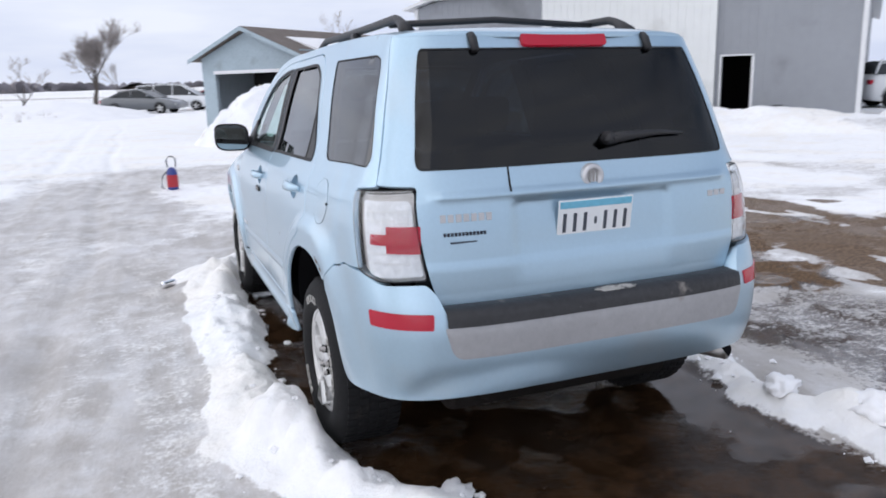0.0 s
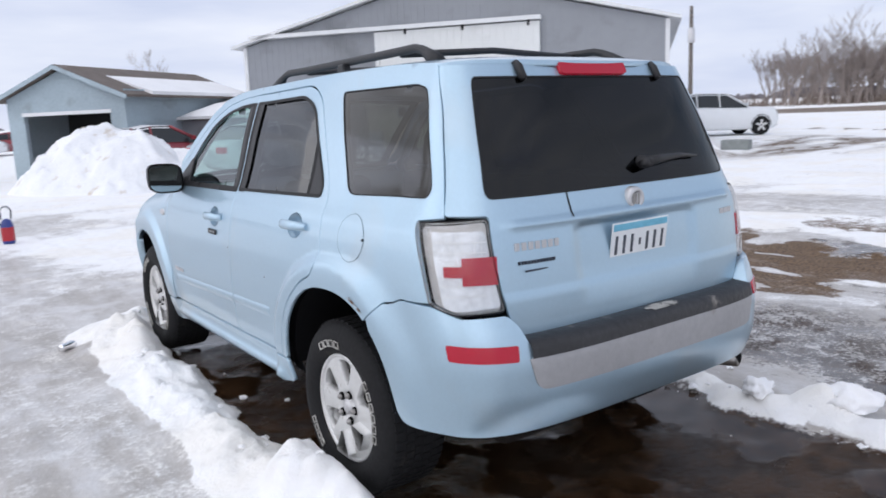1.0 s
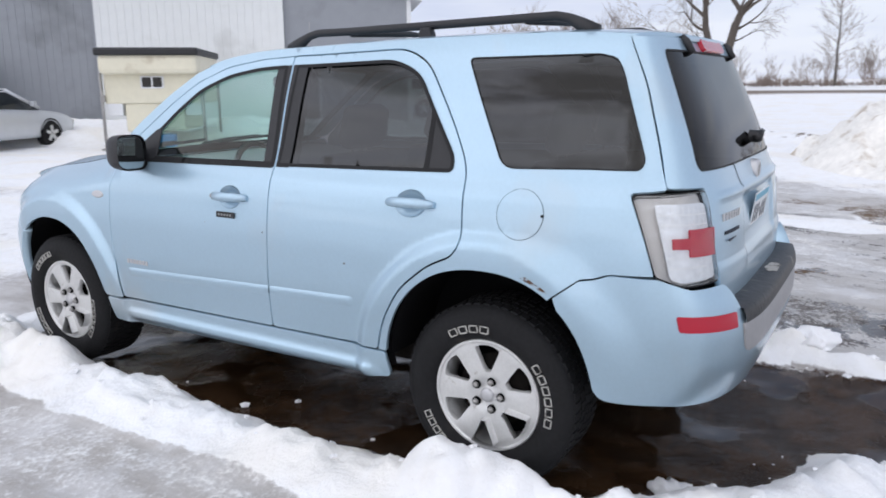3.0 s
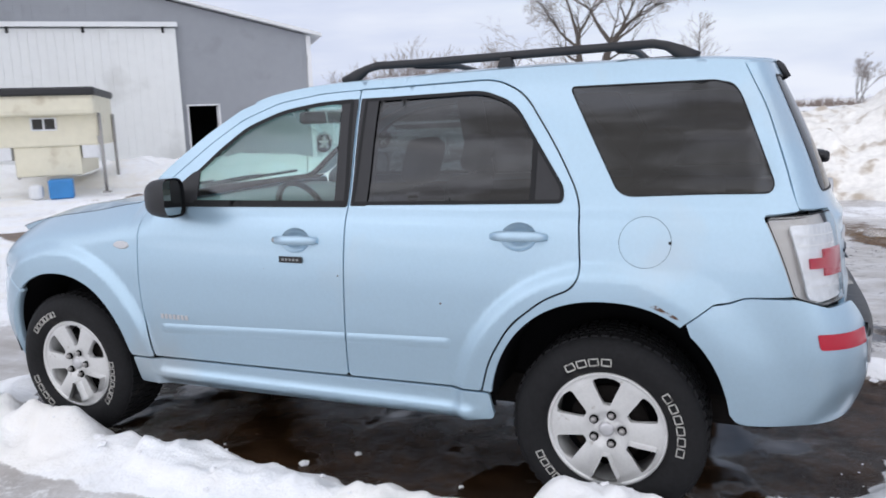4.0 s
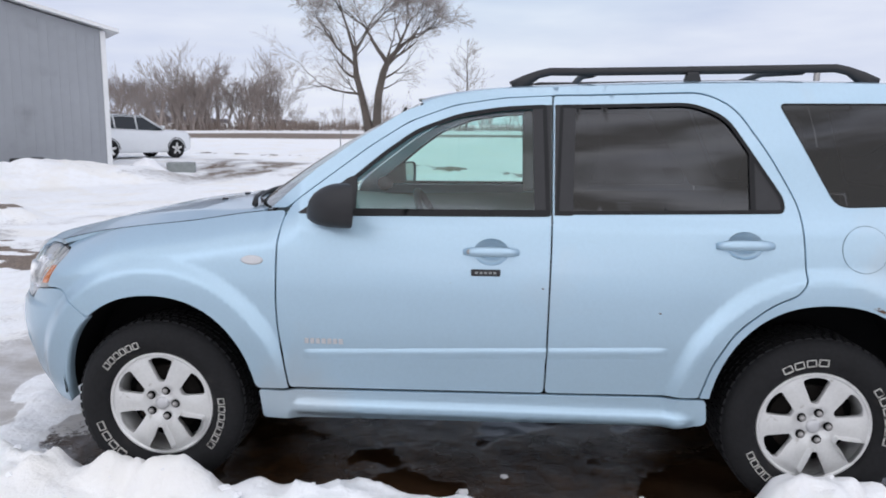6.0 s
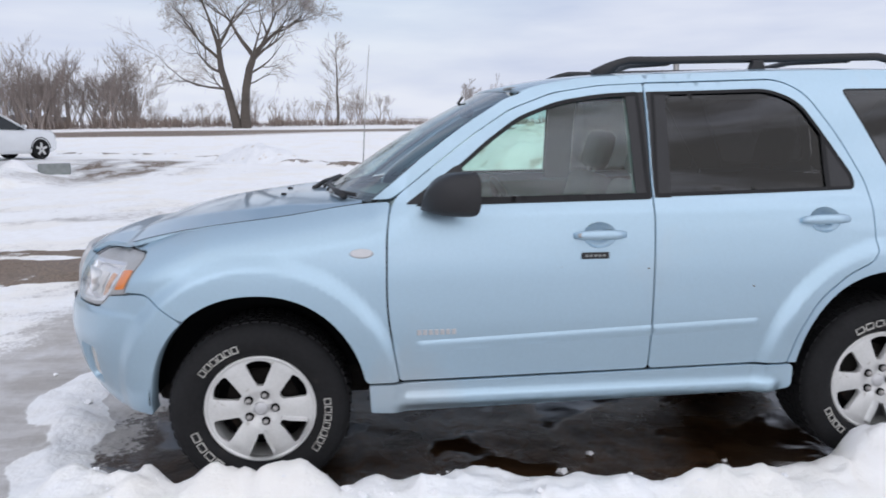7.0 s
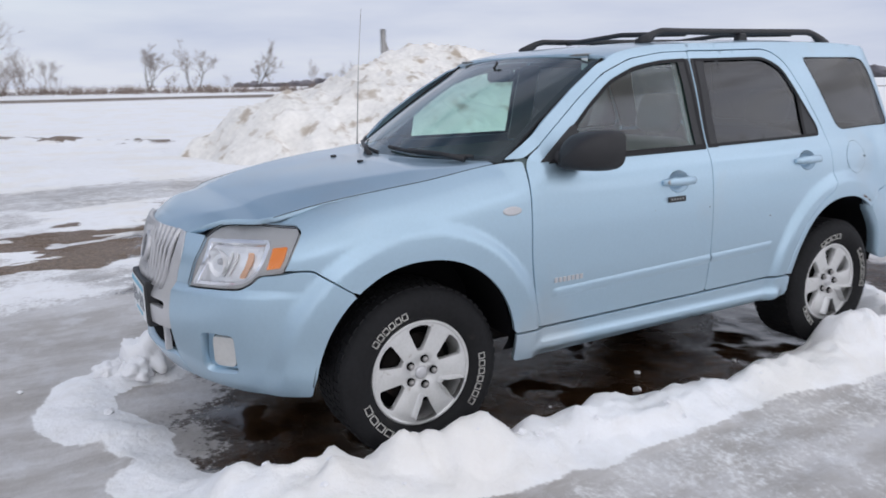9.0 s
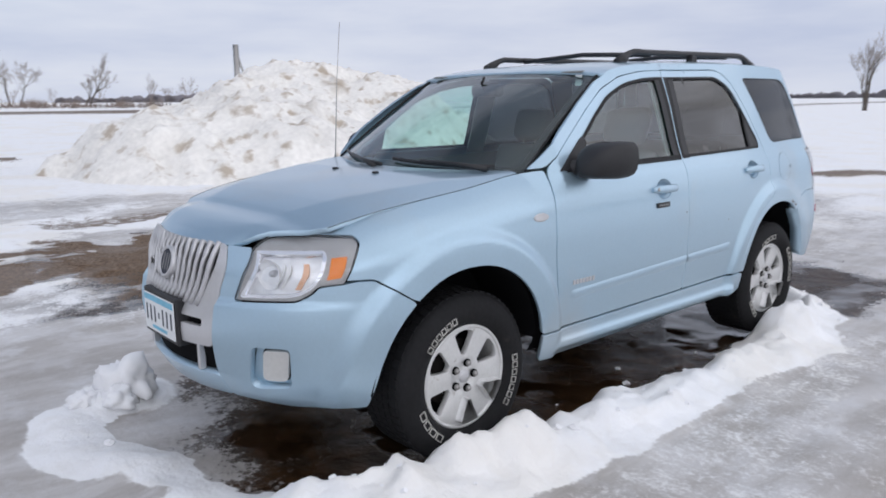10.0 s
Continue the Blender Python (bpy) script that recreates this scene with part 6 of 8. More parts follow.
south = smooth01(3.2, 1.0, GY + 2.0 * (n1 - 0.5)) * smooth01(1.3, 1.8, GX) * smooth01(8.5, 6.0, GX + 2.5 * (n1 - 0.5)) * smooth01(-9.0, -6.0, GY)
track = fbm(GX * 0.9 - GY * 0.5, GX * 0.25 + GY * 0.35, 0.55, 5, 63)
snow = snow * (1 - south * (0.80 - 0.75 * smooth01(0.52, 0.64, track)) * (1 - smooth01(0.1, 0.4, pg)))
mud = np.maximum(mud, south * (0.30 + 0.32 * smooth01(0.40, 0.56, n3)) * (1 - 0.6 * smooth01(0.52, 0.62, track)))
d, w = along(GX, GY, [(4.6, 9.0), (4.8, 6.5), (4.8, 4.4), (4.7, 2.6), (4.3, 1.0)])
earth = smooth01(1.40, 0.8, d + 1.5 * (n1 - 0.5) + 1.1 * (n2 - 0.5)) * smooth01(0.30, 0.42, n3 + 0.2 * n2) * smooth01(0.33, 0.43, fbm(GX * 1.1, GY * 0.30, 0.42, 5, 44))
earth = np.maximum(earth, 0.62 * smooth01(0.545, 0.63, blot + 0.10 * (n2 - 0.5)) * smooth01(2.0, 2.8, GX) * smooth01(9.0, 6.5, GX) * smooth01(4.0, 2.0, GY) * smooth01(-7.0, -5.0, GY))
d2, w = along(GX, GY, [(5.5, -10.4), (3.6, -11.3), (2.2, -12.8), (0.0, -14.2)])
earth = np.maximum(earth, 0.8 * smooth01(0.8, 0.3, d2 + 0.8 * (n2 - 0.5)))
d2, w = along(GX, GY, LIP)
earth = np.maximum(earth, 0.9 * smooth01(0.55, 0.25, d2 + 0.5 * (n2 - 0.5)) * smooth01(0.42, 0.52, fbm(GX, GY, 0.35, 4, 36)))
d3 = np.minimum(along(GX, GY, KERB)[0], along(GX, GY, FARKERB)[0])
earth = np.maximum(earth, 0.7 * smooth01(0.9, 0.3, d3) * smooth01(0.4, 0.6, n2))
smear = smooth01(3.4, 1.2, np.hypot((GX - 20.0) * 0.45, GY - 9.4) + 2.0 * (n1 - 0.5))
patchy = fbm(GX * 0.35, GY, 0.8, 4, 65)
earth = np.maximum(earth, 0.55 * smear * smooth01(0.48, 0.60, patchy))
snow = snow * (1 - 0.65 * smear * smooth01(0.36, 0.52, patchy))
highway = smooth01(47, 48.5, GX + 0.12 * GY) * smooth01(58, 56.5, GX + 0.12 * GY)
earth = np.maximum(earth, highway * (0.35 + 0.6 * fbm(GX, GY * 0.15, 3.0, 4, 53)))
stubble = smooth01(80, 140, GY) * smooth01(0.45, 0.6, fbm(GX * 0.3, GY, 30, 4, 51)) * smooth01(20, -10, GX)
earth = np.maximum(earth, 0.5 * stubble)
farland = smooth01(110, 420, GX) * smooth01(0.42, 0.60, fbm(GX * 0.25, GY * 0.06, 20, 4, 52))
earth = np.maximum(earth, 0.55 * farland)
att = me.color_attributes.new("cover", "FLOAT_COLOR", "POINT")
att.data.foreach_set("color", np.stack([snow, mud, earth, np.ones_like(snow)], -1).astype(np.float32).ravel())

gm, n, l, p = nodes_of("snow_ice_and_mud")
tcn = n.new("ShaderNodeTexCoord")


def tex(scale, detail=6, rough=0.55, stretch_to=None, kind="ShaderNodeTexNoise"):
    t = n.new(kind)
    t.inputs["Scale"].default_value = scale
    if kind == "ShaderNodeTexNoise":
        t.inputs["Detail"].default_value, t.inputs["Roughness"].default_value = detail, rough
    if stretch_to:
        mpn = n.new("ShaderNodeMapping")
        mpn.inputs["Scale"].default_value = stretch_to
        l.new(tcn.outputs["Object"], mpn.inputs["Vector"])
        l.new(mpn.outputs["Vector"], t.inputs["Vector"])
    else:
        l.new(tcn.outputs["Object"], t.inputs["Vector"])
    return t


def rng_node(sock, a, b, c=0.0, d=1.0):
    r = n.new("ShaderNodeMapRange")
    r.interpolation_type = "SMOOTHSTEP"
    r.inputs["From Min"].default_value, r.inputs["From Max"].default_value, r.inputs["To Min"].default_value, r.inputs["To Max"].default_value = a, b, c, d
    l.new(sock, r.inputs["Value"])
    return r.outputs["Result"]


def mixc(fac, a, b):
    m = n.new("ShaderNodeMix")
    m.data_type = "RGBA"
    for sock, v in ((m.inputs["Factor"], fac), (m.inputs["A"], a), (m.inputs["B"], b)):
        if isinstance(v, tuple):
            sock.default_value = (*v, 1)
        elif isinstance(v, float):
            sock.default_value = v
        else:
            l.new(v, sock)
    return m.outputs["Result"]


def math_node(op, a, b):
    m = n.new("ShaderNodeMath")
    m.operation = op
    for i, v in enumerate((a, b)):
        if isinstance(v, float):
            m.inputs[i].default_value = v
        else:
            l.new(v, m.inputs[i])
    return m.outputs[0]


at = n.new("ShaderNodeVertexColor")
at.layer_name = "cover"
sep = n.new("ShaderNodeSeparateColor")
l.new(at.outputs["Color"], sep.inputs["Color"])
fine, mid, big, grit = tex(38, 8, 0.65), tex(7, 8, 0.6), tex(1.1, 6), tex(240, 4, 0.7)
streak = tex(1.6, 9, 0.70, (2.3, 0.55, 1.0))
fade = math_node("MULTIPLY", math_node("SUBTRACT", fine.outputs["Fac"], 0.5), 0.95)
fade2 = math_node("MULTIPLY", math_node("SUBTRACT", mid.outputs["Fac"], 0.5), 0.9)
wob = math_node("ADD", fade, fade2)
sfac = rng_node(math_node("ADD", sep.outputs["Red"], wob), 0.28, 0.72)
mfac = rng_node(math_node("ADD", sep.outputs["Green"], wob), 0.30, 0.62)
efac = rng_node(math_node("ADD", sep.outputs["Blue"], wob), 0.34, 0.60)
ice = mixc(rng_node(streak.outputs["Fac"], 0.36, 0.64), (0.41, 0.38, 0.35), (0.60, 0.58, 0.565))
dust = tex(2.6, 12, 0.72)
ice = mixc(rng_node(dust.outputs["Fac"], 0.47, 0.62, 0.0, 0.50), ice, (0.72, 0.72, 0.735))
ice = mixc(rng_node(big.outputs["Fac"], 0.46, 0.66, 0.0, 0.42), ice, (0.24, 0.21, 0.18))
mudc = mixc(rng_node(mid.outputs["Fac"], 0.40, 0.62), (0.024, 0.0125, 0.0062), (0.052, 0.028, 0.0145))
mudc = mixc(rng_node(big.outputs["Fac"], 0.56, 0.66, 0.0, 0.25), mudc, (0.075, 0.064, 0.054))
earthc = mixc(rng_node(fine.outputs["Fac"], 0.40, 0.62), (0.085, 0.052, 0.030), (0.20, 0.13, 0.078))
snowc = mixc(rng_node(mid.outputs["Fac"], 0.42, 0.70, 0.0, 0.8), (0.94, 0.945, 0.955), (0.87, 0.865, 0.855))
creamy = tex(0.9, 5)
snowc = mixc(rng_node(creamy.outputs["Fac"], 0.48, 0.62, 0.0, 0.55), snowc, (0.90, 0.865, 0.80))
snowc = mixc(rng_node(grit.outputs["Fac"], 0.66, 0.74, 0.0, 0.35), snowc, (0.40, 0.35, 0.29))
col = mixc(mfac, ice, mudc)
col = mixc(efac, col, earthc)
keep = math_node("SUBTRACT", 1.0, math_node("MULTIPLY", efac, 0.92))
sf2 = math_node("MULTIPLY", sfac, keep)
col = mixc(sf2, col, snowc)
l.new(col, p.inputs["Base Color"])
rough = n.new("ShaderNodeMix")
rough.inputs["A"].default_value, rough.inputs["B"].default_value = 0.36, 0.75
l.new(sf2, rough.inputs["Factor"])
rough2 = n.new("ShaderNodeMix")
l.new(rough.outputs["Result"], rough2.inputs["A"])
rough2.inputs["B"].default_value = 0.16
wet = math_node("MULTIPLY", math_node("MULTIPLY", mfac, math_node("SUBTRACT", 1.0, sf2)), rng_node(big.outputs["Fac"], 0.40, 0.55, 0.3, 1.0))
l.new(wet, rough2.inputs["Factor"])
pool = tex(1.5, 4, 0.5)
puddle = math_node("MULTIPLY", math_node("MULTIPLY", mfac, math_node("SUBTRACT", 1.0, sf2)), rng_node(pool.outputs["Fac"], 0.50, 0.56))
rough3 = n.new("ShaderNodeMix")
l.new(rough2.outputs["Result"], rough3.inputs["A"])
rough3.inputs["B"].default_value = 0.85
l.new(math_node("MULTIPLY", efac, math_node("SUBTRACT", 1.0, sf2)), rough3.inputs["Factor"])
rough4 = n.new("ShaderNodeMix")
l.new(rough3.outputs["Result"], rough4.inputs["A"])
rough4.inputs["B"].default_value = 0.05
l.new(puddle, rough4.inputs["Factor"])
l.new(rough4.outputs["Result"], p.inputs["Roughness"])
l.new(math_node("ADD", rng_node(mfac, 0.0, 1.0, 0.5, 0.10), math_node("MULTIPLY", puddle, 0.38)), p.inputs["Specular IOR Level"])
hsum = math_node("ADD", math_node("MULTIPLY", mid.outputs["Fac"], 1.0), math_node("ADD", math_node("MULTIPLY", fine.outputs["Fac"], 0.35), math_node("MULTIPLY", grit.outputs["Fac"], 0.05)))
bmp = n.new("ShaderNodeBump")
bmp.inputs["Distance"].default_value = 0.030
l.new(math_node("MULTIPLY", math_node("ADD", math_node("MULTIPLY", sf2, 0.30), 0.45), math_node("SUBTRACT", 1.0, math_node("MULTIPLY", puddle, 0.88))), bmp.inputs["Strength"])
l.new(hsum, bmp.inputs["Height"])
l.new(bmp.outputs["Normal"], p.inputs["Normal"])
ground = tagged(part("ground", me, gm), "packed snow, grey ice and wet mud of a farm yard", "ground", kind="structure")


def height_at(x, y):
    return float(ground_height(np.array([float(x)]), np.array([float(y)]))[0])

# ---- loose snow ----
SNOW = plain("old_snow", (0.82, 0.83, 0.85), 0.75, noise_amt=0.10, scale=25, bump=0.5, dirt=((0.60, 0.54, 0.47), 3.2, 0.60))
DIRTYSNOW = plain("dirty_plough_snow", (0.85, 0.825, 0.78), 0.8, noise_amt=0.18, scale=9, bump=1.0, dirt=((0.50, 0.43, 0.35), 2.6, 0.55), dirt2=((0.40, 0.33, 0.25), 0.55, 0.60))
CLEANSNOW = plain("fresh_snow", (0.87, 0.87, 0.88), 0.8, noise_amt=0.05, scale=12, bump=0.3)


def heap(name, label, cx, cy, rx, ry, turn, hgt, seed, mat, power=1.0, res=0.14, ridge=0.35, shoulder=None):
    """A heap of ploughed snow: steep, lumpy and slumped."""
    c, s = math.cos(radians(turn)), math.sin(radians(turn))
    far_x, far_y = (rx * 1.15, ry * 1.15) if not shoulder else (rx + 5.5, ry + 5.0)
    xs, ys = np.arange(-far_x, far_x, res), np.arange(-far_y, far_y, res)
    X, Y = np.meshgrid(xs, ys)
    wx, wy = cx + X * c - Y * s, cy + X * s + Y * c
    r = np.sqrt((X / rx) ** 2 + (Y / ry) ** 2) + 0.22 * (fbm(wx, wy, min(rx, ry) * 0.55, 3, seed) - 0.5)
    body_h = np.clip(1 - np.maximum(r, 0) ** 1.7, 0, 1) ** power
    if shoulder:
        sx, sy, srx, sry, sh = shoulder
        r2 = np.sqrt(((wx - sx) / srx) ** 2 + ((wy - sy) / sry) ** 2) + 0.22 * (fbm(wx, wy, 1.8, 3, seed + 1) - 0.5)
        body_h = np.maximum(body_h, sh / hgt * np.clip(1 - np.maximum(r2, 0) ** 1.7, 0, 1) ** power)
        r = np.minimum(r, r2)
    lumps = fbm(wx, wy, 1.1, 5, seed + 3, 0.55, True)
    z = hgt * body_h * (0.78 + 0.30 * fbm(wx, wy, 2.6, 3, seed + 7)) + np.clip(body_h * 4, 0, 1) * ridge * (lumps - 0.62) + np.clip(body_h * 6, 0, 1) * (0.20 if hgt < 2.4 else 0.42) * (fbm(wx, wy, 0.42, 4, seed + 9, 0.6) - 0.5)
    zb = base_height(wx, wy)
    z = np.where(r > 1.04, zb - 0.25, zb - 0.05 + z)
    k = len(xs)
    faces = [(j * k + i, j * k + i + 1, (j + 1) * k + i + 1, (j + 1) * k + i) for j in range(len(ys) - 1) for i in range(k - 1) if min(r[j, i], r[j + 1, i + 1]) < 1.12]
    me = mesh_of(name, np.stack([wx, wy, z], -1).reshape(-1, 3), faces)
    return tagged(part(name, me, mat), label, "snow pile")


heap("snow_mound", "tall dirty ploughed snow pile with brown patches", 17.9, -8.9, 4.6, 6.2, 5, 2.72, 61, DIRTYSNOW, 0.85, 0.11, 0.60, (13.3, -3.5, 3.9, 4.2, 2.0))
heap("snow_mound", "low snow bank beside the parked cars", 3.9, 17.6, 2.4, 1.7, 10, 1.0, 73, CLEANSNOW, 1.0, 0.09, 0.22)
heap("snow_mound", "white snow heap before the open garage", 2.1, 17.6, 1.95, 2.6, 30, 1.80, 71, SNOW, 1.05, 0.06, 0.50)
heap("snow_mound", "low snow bank beside the lane", -5.5, 45.0, 5.0, 9.0, 10, 0.9, 81, CLEANSNOW, 1.0, 0.3, 0.2)
heap("snow_mound", "low ploughed snow bank across the yard", 23.9, 5.9, 1.3, 2.7, -58, 0.72, 91, SNOW, 1.0, 0.1, 0.30)
heap("snow_mound", "pale snow clump beside a concrete block", 17.3, 11.3, 0.55, 0.65, 20, 0.55, 95, CLEANSNOW, 0.8, 0.06, 0.15)
cb = box("concrete_block", (-0.40, -0.22, -0.1), (0.40, 0.22, 0.27), plain("wet_concrete", (0.22, 0.24, 0.235), 0.7, noise_amt=0.25, scale=8, bump=0.4), None, 0.03, "", Matrix.Translation((18.3, 10.75, height_at(18.3, 10.75))) @ Matrix.Rotation(radians(-72), 4, "Z"))
tagged(cb, "grey concrete block lying in the snow", "concrete block")

# crumbs of snow along the ridges
rng = random.Random(11)
verts, faces = [], []
for k in range(210):
    line = RIDGE if k < 130 else (FRONT if k < 140 else RIGHT)
    t = rng.random() * ((len(line) - 1.001) if line is not RIDGE else 7.0)
    i = int(t)
    a, b = line[i], line[i + 1]
    off = rng.gauss(0, 0.17)
    dx, dy = b[0] - a[0], b[1] - a[1]
    q = math.hypot(dx, dy)
    x, y = a[0] + dx * (t - i) - dy / q * off, a[1] + dy * (t - i) + dx / q * off
    if abs(abs(x) - 0.76) < 0.18 and min(abs(y - HUB_R), abs(y - HUB_F)) < 0.36:
        continue
    r = 0.004 + 0.020 * rng.random() ** 3
    z = height_at(x, y) + r * 0.25
    s = len(verts)
    for p6 in ((1, 0, 0), (-1, 0, 0), (0, 1, 0), (0, -1, 0), (0, 0, 1), (0, 0, -1), (0.6, 0.6, 0.5), (-0.6, 0.5, 0.6), (0.5, -0.6, 0.6), (-0.5, -0.6, 0.5)):
        j = r * (0.7 + 0.6 * rng.random())
        verts.append((x + p6[0] * j * 1.2, y + p6[1] * j * 1.2, z + p6[2] * j * 0.8))
    faces += [tuple(s + v for v in f) for f in ((0, 2, 6), (2, 4, 6), (4, 0, 6), (2, 1, 7), (1, 4, 7), (4, 2, 7), (0, 4, 8), (4, 3, 8), (3, 0, 8), (1, 3, 9), (3, 4, 9), (4, 1, 9), (0, 3, 5), (3, 1, 5), (1, 2, 5), (2, 0, 5))]
tagged(part("snow_crumbs", mesh_of("snow_crumbs", verts, faces, False), CLEANSNOW), "loose crumbs of white snow along the ridge", "snow", kind="stuff")
for x, y, w, d, h, a in ((1.18, -0.55, 0.09, 0.06, 0.045, 20), (1.36, -0.92, 0.12, 0.10, 0.07, -15), (-0.50, -0.62, 0.08, 0.06, 0.035, 40), (1.30, -1.5, 0.10, 0.09, 0.05, 5), (0.84, 3.42, 0.13, 0.11, 0.125, 30), (0.74, 3.50, 0.09, 0.07, 0.06, 10), (0.86, 3.64, 0.08, 0.06, 0.045, -30)):
    bm = bmesh.new()
    bmesh.ops.create_icosphere(bm, subdivisions=4, radius=1.0)
    for v in bm.verts:
        k = 1 + 0.50 * noise.noise(v.co * 1.7 + Vector((x * 9, y * 7, 0))) + 0.28 * abs(noise.noise(v.co * 4 + Vector((x, y, 3)))) + 0.10 * noise.noise(v.co * 11)
        v.co = Vector((v.co.x * w * k, v.co.y * d * k, max(v.co.z, -0.3) * h * k))
    for f in bm.faces:
        f.smooth = True
    bmesh.ops.transform(bm, matrix=Matrix.Translation((x, y, height_at(x, y) + h * 0.2)) @ Matrix.Rotation(radians(a), 4, "Z"), verts=bm.verts)
    tagged(part("snow_chunk", bm, CLEANSNOW), "broken lump of white snow on wet ice", "snow chunk", "snow chunks by the car")

# ---- buildings ----
A, B, UP = Vector((0.629, -0.777, 0)), Vector((0.777, 0.629, 0)), Vector((0, 0, 1))
STEELGREY = plain("grey_painted_steel", (0.27, 0.285, 0.31), 0.45, noise_amt=0.06, scale=4, dirt=((0.19, 0.20, 0.215), 0.6, 0.58))
WHITESTEEL = plain("white_painted_steel", (0.72, 0.735, 0.73), 0.45, noise_amt=0.04, scale=4, dirt=((0.60, 0.61, 0.60), 0.7, 0.6))
WHITETRIM = plain("white_trim", (0.70, 0.71, 0.72), 0.5, noise_amt=0.06, scale=10)
WOODBLUE = plain("weathered_blue_grey_boards", (0.34, 0.415, 0.46), 0.8, noise_amt=0.12, scale=14, bump=0.2, dirt=((0.27, 0.32, 0.345), 1.4, 0.58))
SHINGLE = plain("brown_shingles", (0.15, 0.125, 0.11), 0.9, noise_amt=0.25, scale=30, bump=0.4)
# near-black: indoor shade given as colour, also the track rollers' black
DARK = plain("indoor_shade_and_roller_black", (0.02, 0.02, 0.022), 0.9)


class Yard:
    """A building's own axes: a along its front, b to its back, z up."""
    def __init__(self, x, y, z=0.0):
        self.o = Vector((x, y, z))

    def at(self, a, b, z):
        return self.o + A * a + B * b + UP * z

    def block(self, bm, a0, a1, b0, b1, z0, z1):
        vs = [bm.verts.new(self.at(a, b, z)) for z in (z0, z1) for a, b in ((a0, b0), (a1, b0), (a1, b1), (a0, b1))]
        for f in ((3, 2, 1, 0), (4, 5, 6, 7), (0, 1, 5, 4), (1, 2, 6, 5), (2, 3, 7, 6), (3, 0, 4, 7)):
            bm.faces.new([vs[i] for i in f])

    def solid(self, name, mat, parent, boxes, label=""):
        bm = bmesh.new()
        for b6 in boxes:
            self.block(bm, *b6)
        return part(name, bm, mat, parent, label)

    def prism(self, name, mat, parent, outline, b0, b1, label="", holes=()):
        """An upright slab with an outline in (a, z), from b0 to b1; holes are (a0, a1, z0, z1)."""
        bm = bmesh.new()
        cuts = sorted({p[0] for p in outline} | {h[i] for h in holes for i in (0, 1)})

        def top(a):
            o = outline
            for (p, q) in zip(o, o[1:]):
                if p[0] <= a <= q[0] and q[0] > p[0]:
                    return p[1] + (q[1] - p[1]) * (a - p[0]) / (q[0] - p[0])
            return o[-1][1]
        for a0, a1 in zip(cuts, cuts[1:]):
            mid = (a0 + a1) / 2
            h = [x for x in holes if x[0] <= mid <= x[1]]
            spans = [(0.0, None)] if not h else ([(0.0, h[0][2])] if h[0][2] > 0 else []) + [(h[0][3], None)]
            for z0, z1 in spans:
                t0, t1 = (z1, z1) if z1 is not None else (top(a0 + 1e-6), top(a1 - 1e-6))
                vs = [bm.verts.new(self.at(a, b, z)) for b in (b0, b1) for a, z in ((a0, z0), (a1, z0), (a1, t1), (a0, t0))]
                for f in ((0, 1, 2, 3), (7, 6, 5, 4), (0, 4, 5, 1), (1, 5, 6, 2), (2, 6, 7, 3), (3, 7, 4, 0)):
                    bm.faces.new([vs[i] for i in f])
        bmesh.ops.remove_doubles(bm, verts=bm.verts, dist=0.0005)
        bmesh.ops.recalc_face_normals(bm, faces=bm.faces)
        return part(name, bm, mat, parent, label)

    def slope(self, name, mat, parent, a0, z0, a1, z1, b0, b1, thick, label=""):
        """A slab of roof from one eave to the ridge."""
        bm = bmesh.new()
        vs = [bm.verts.new(self.at(a, b, z + d)) for d in (0, thick) for b in (b0, b1) for a, z in ((a0, z0), (a1, z1))]
        for f in ((0, 1, 3, 2), (4, 6, 7, 5), (0, 4, 5, 1), (1, 5, 7, 3), (3, 7, 6, 2), (2, 6, 4, 0)):
            bm.faces.new([vs[i] for i in f])
        bmesh.ops.recalc_face_normals(bm, faces=bm.faces)
        return part(name, bm, mat, parent, label)


# the steel barn
BARN_L, BARN_D, EAVE, PEAK = 14.07, 20.0, 4.06, 5.80
barn = thing("barn", "large grey steel barn with a white sliding door", "barn")
yb = Yard(8.11, 23.14, 0.0)
DOOR0, DOOR1 = 10.41, 11.25
gable = [(0, EAVE), (BARN_L / 2, PEAK), (BARN_L, EAVE)]
yb.prism("front_wall", STEELGREY, barn, gable, 0.0, 0.16, "grey ribbed steel wall", holes=[(DOOR0, DOOR1, 0.0, 2.06)])
yb.solid("side_wall", STEELGREY, barn, [(0.0, 0.16, 0.16, BARN_D, 0, EAVE)])
yb.solid("side_wall", STEELGREY, barn, [(BARN_L - 0.16, BARN_L, 0.16, BARN_D, 0, EAVE)])
yb.prism("back_wall", STEELGREY, barn, gable, BARN_D, BARN_D + 0.16)
yb.slope("roof", WHITETRIM, barn, -0.35, EAVE - 0.04, BARN_L / 2, PEAK + 0.05, -0.30, BARN_D + 0.4, 0.10, "snow-covered roof slope")
yb.slope("roof", WHITETRIM, barn, BARN_L + 0.35, EAVE - 0.04, BARN_L / 2, PEAK + 0.05, -0.30, BARN_D + 0.4, 0.10, "snow-covered roof slope")
# upright ribs of the cladding, left of the door, above it and right of it
for k in range(62):
    a = 0.12 + k * 0.2286
    if a > BARN_L - 0.12:
        break
    top = EAVE + (PEAK - EAVE) * (1 - abs(a - BARN_L / 2) / (BARN_L / 2)) - 0.03
    lo = 4.42 if 4.8 < a < 10.27 else (2.12 if DOOR0 - 0.1 < a < DOOR1 + 0.1 else 0.0)
    yb.solid("cladding_rib", STEELGREY, barn, [(a - 0.018, a + 0.018, -0.009, 0.0, lo, top)])
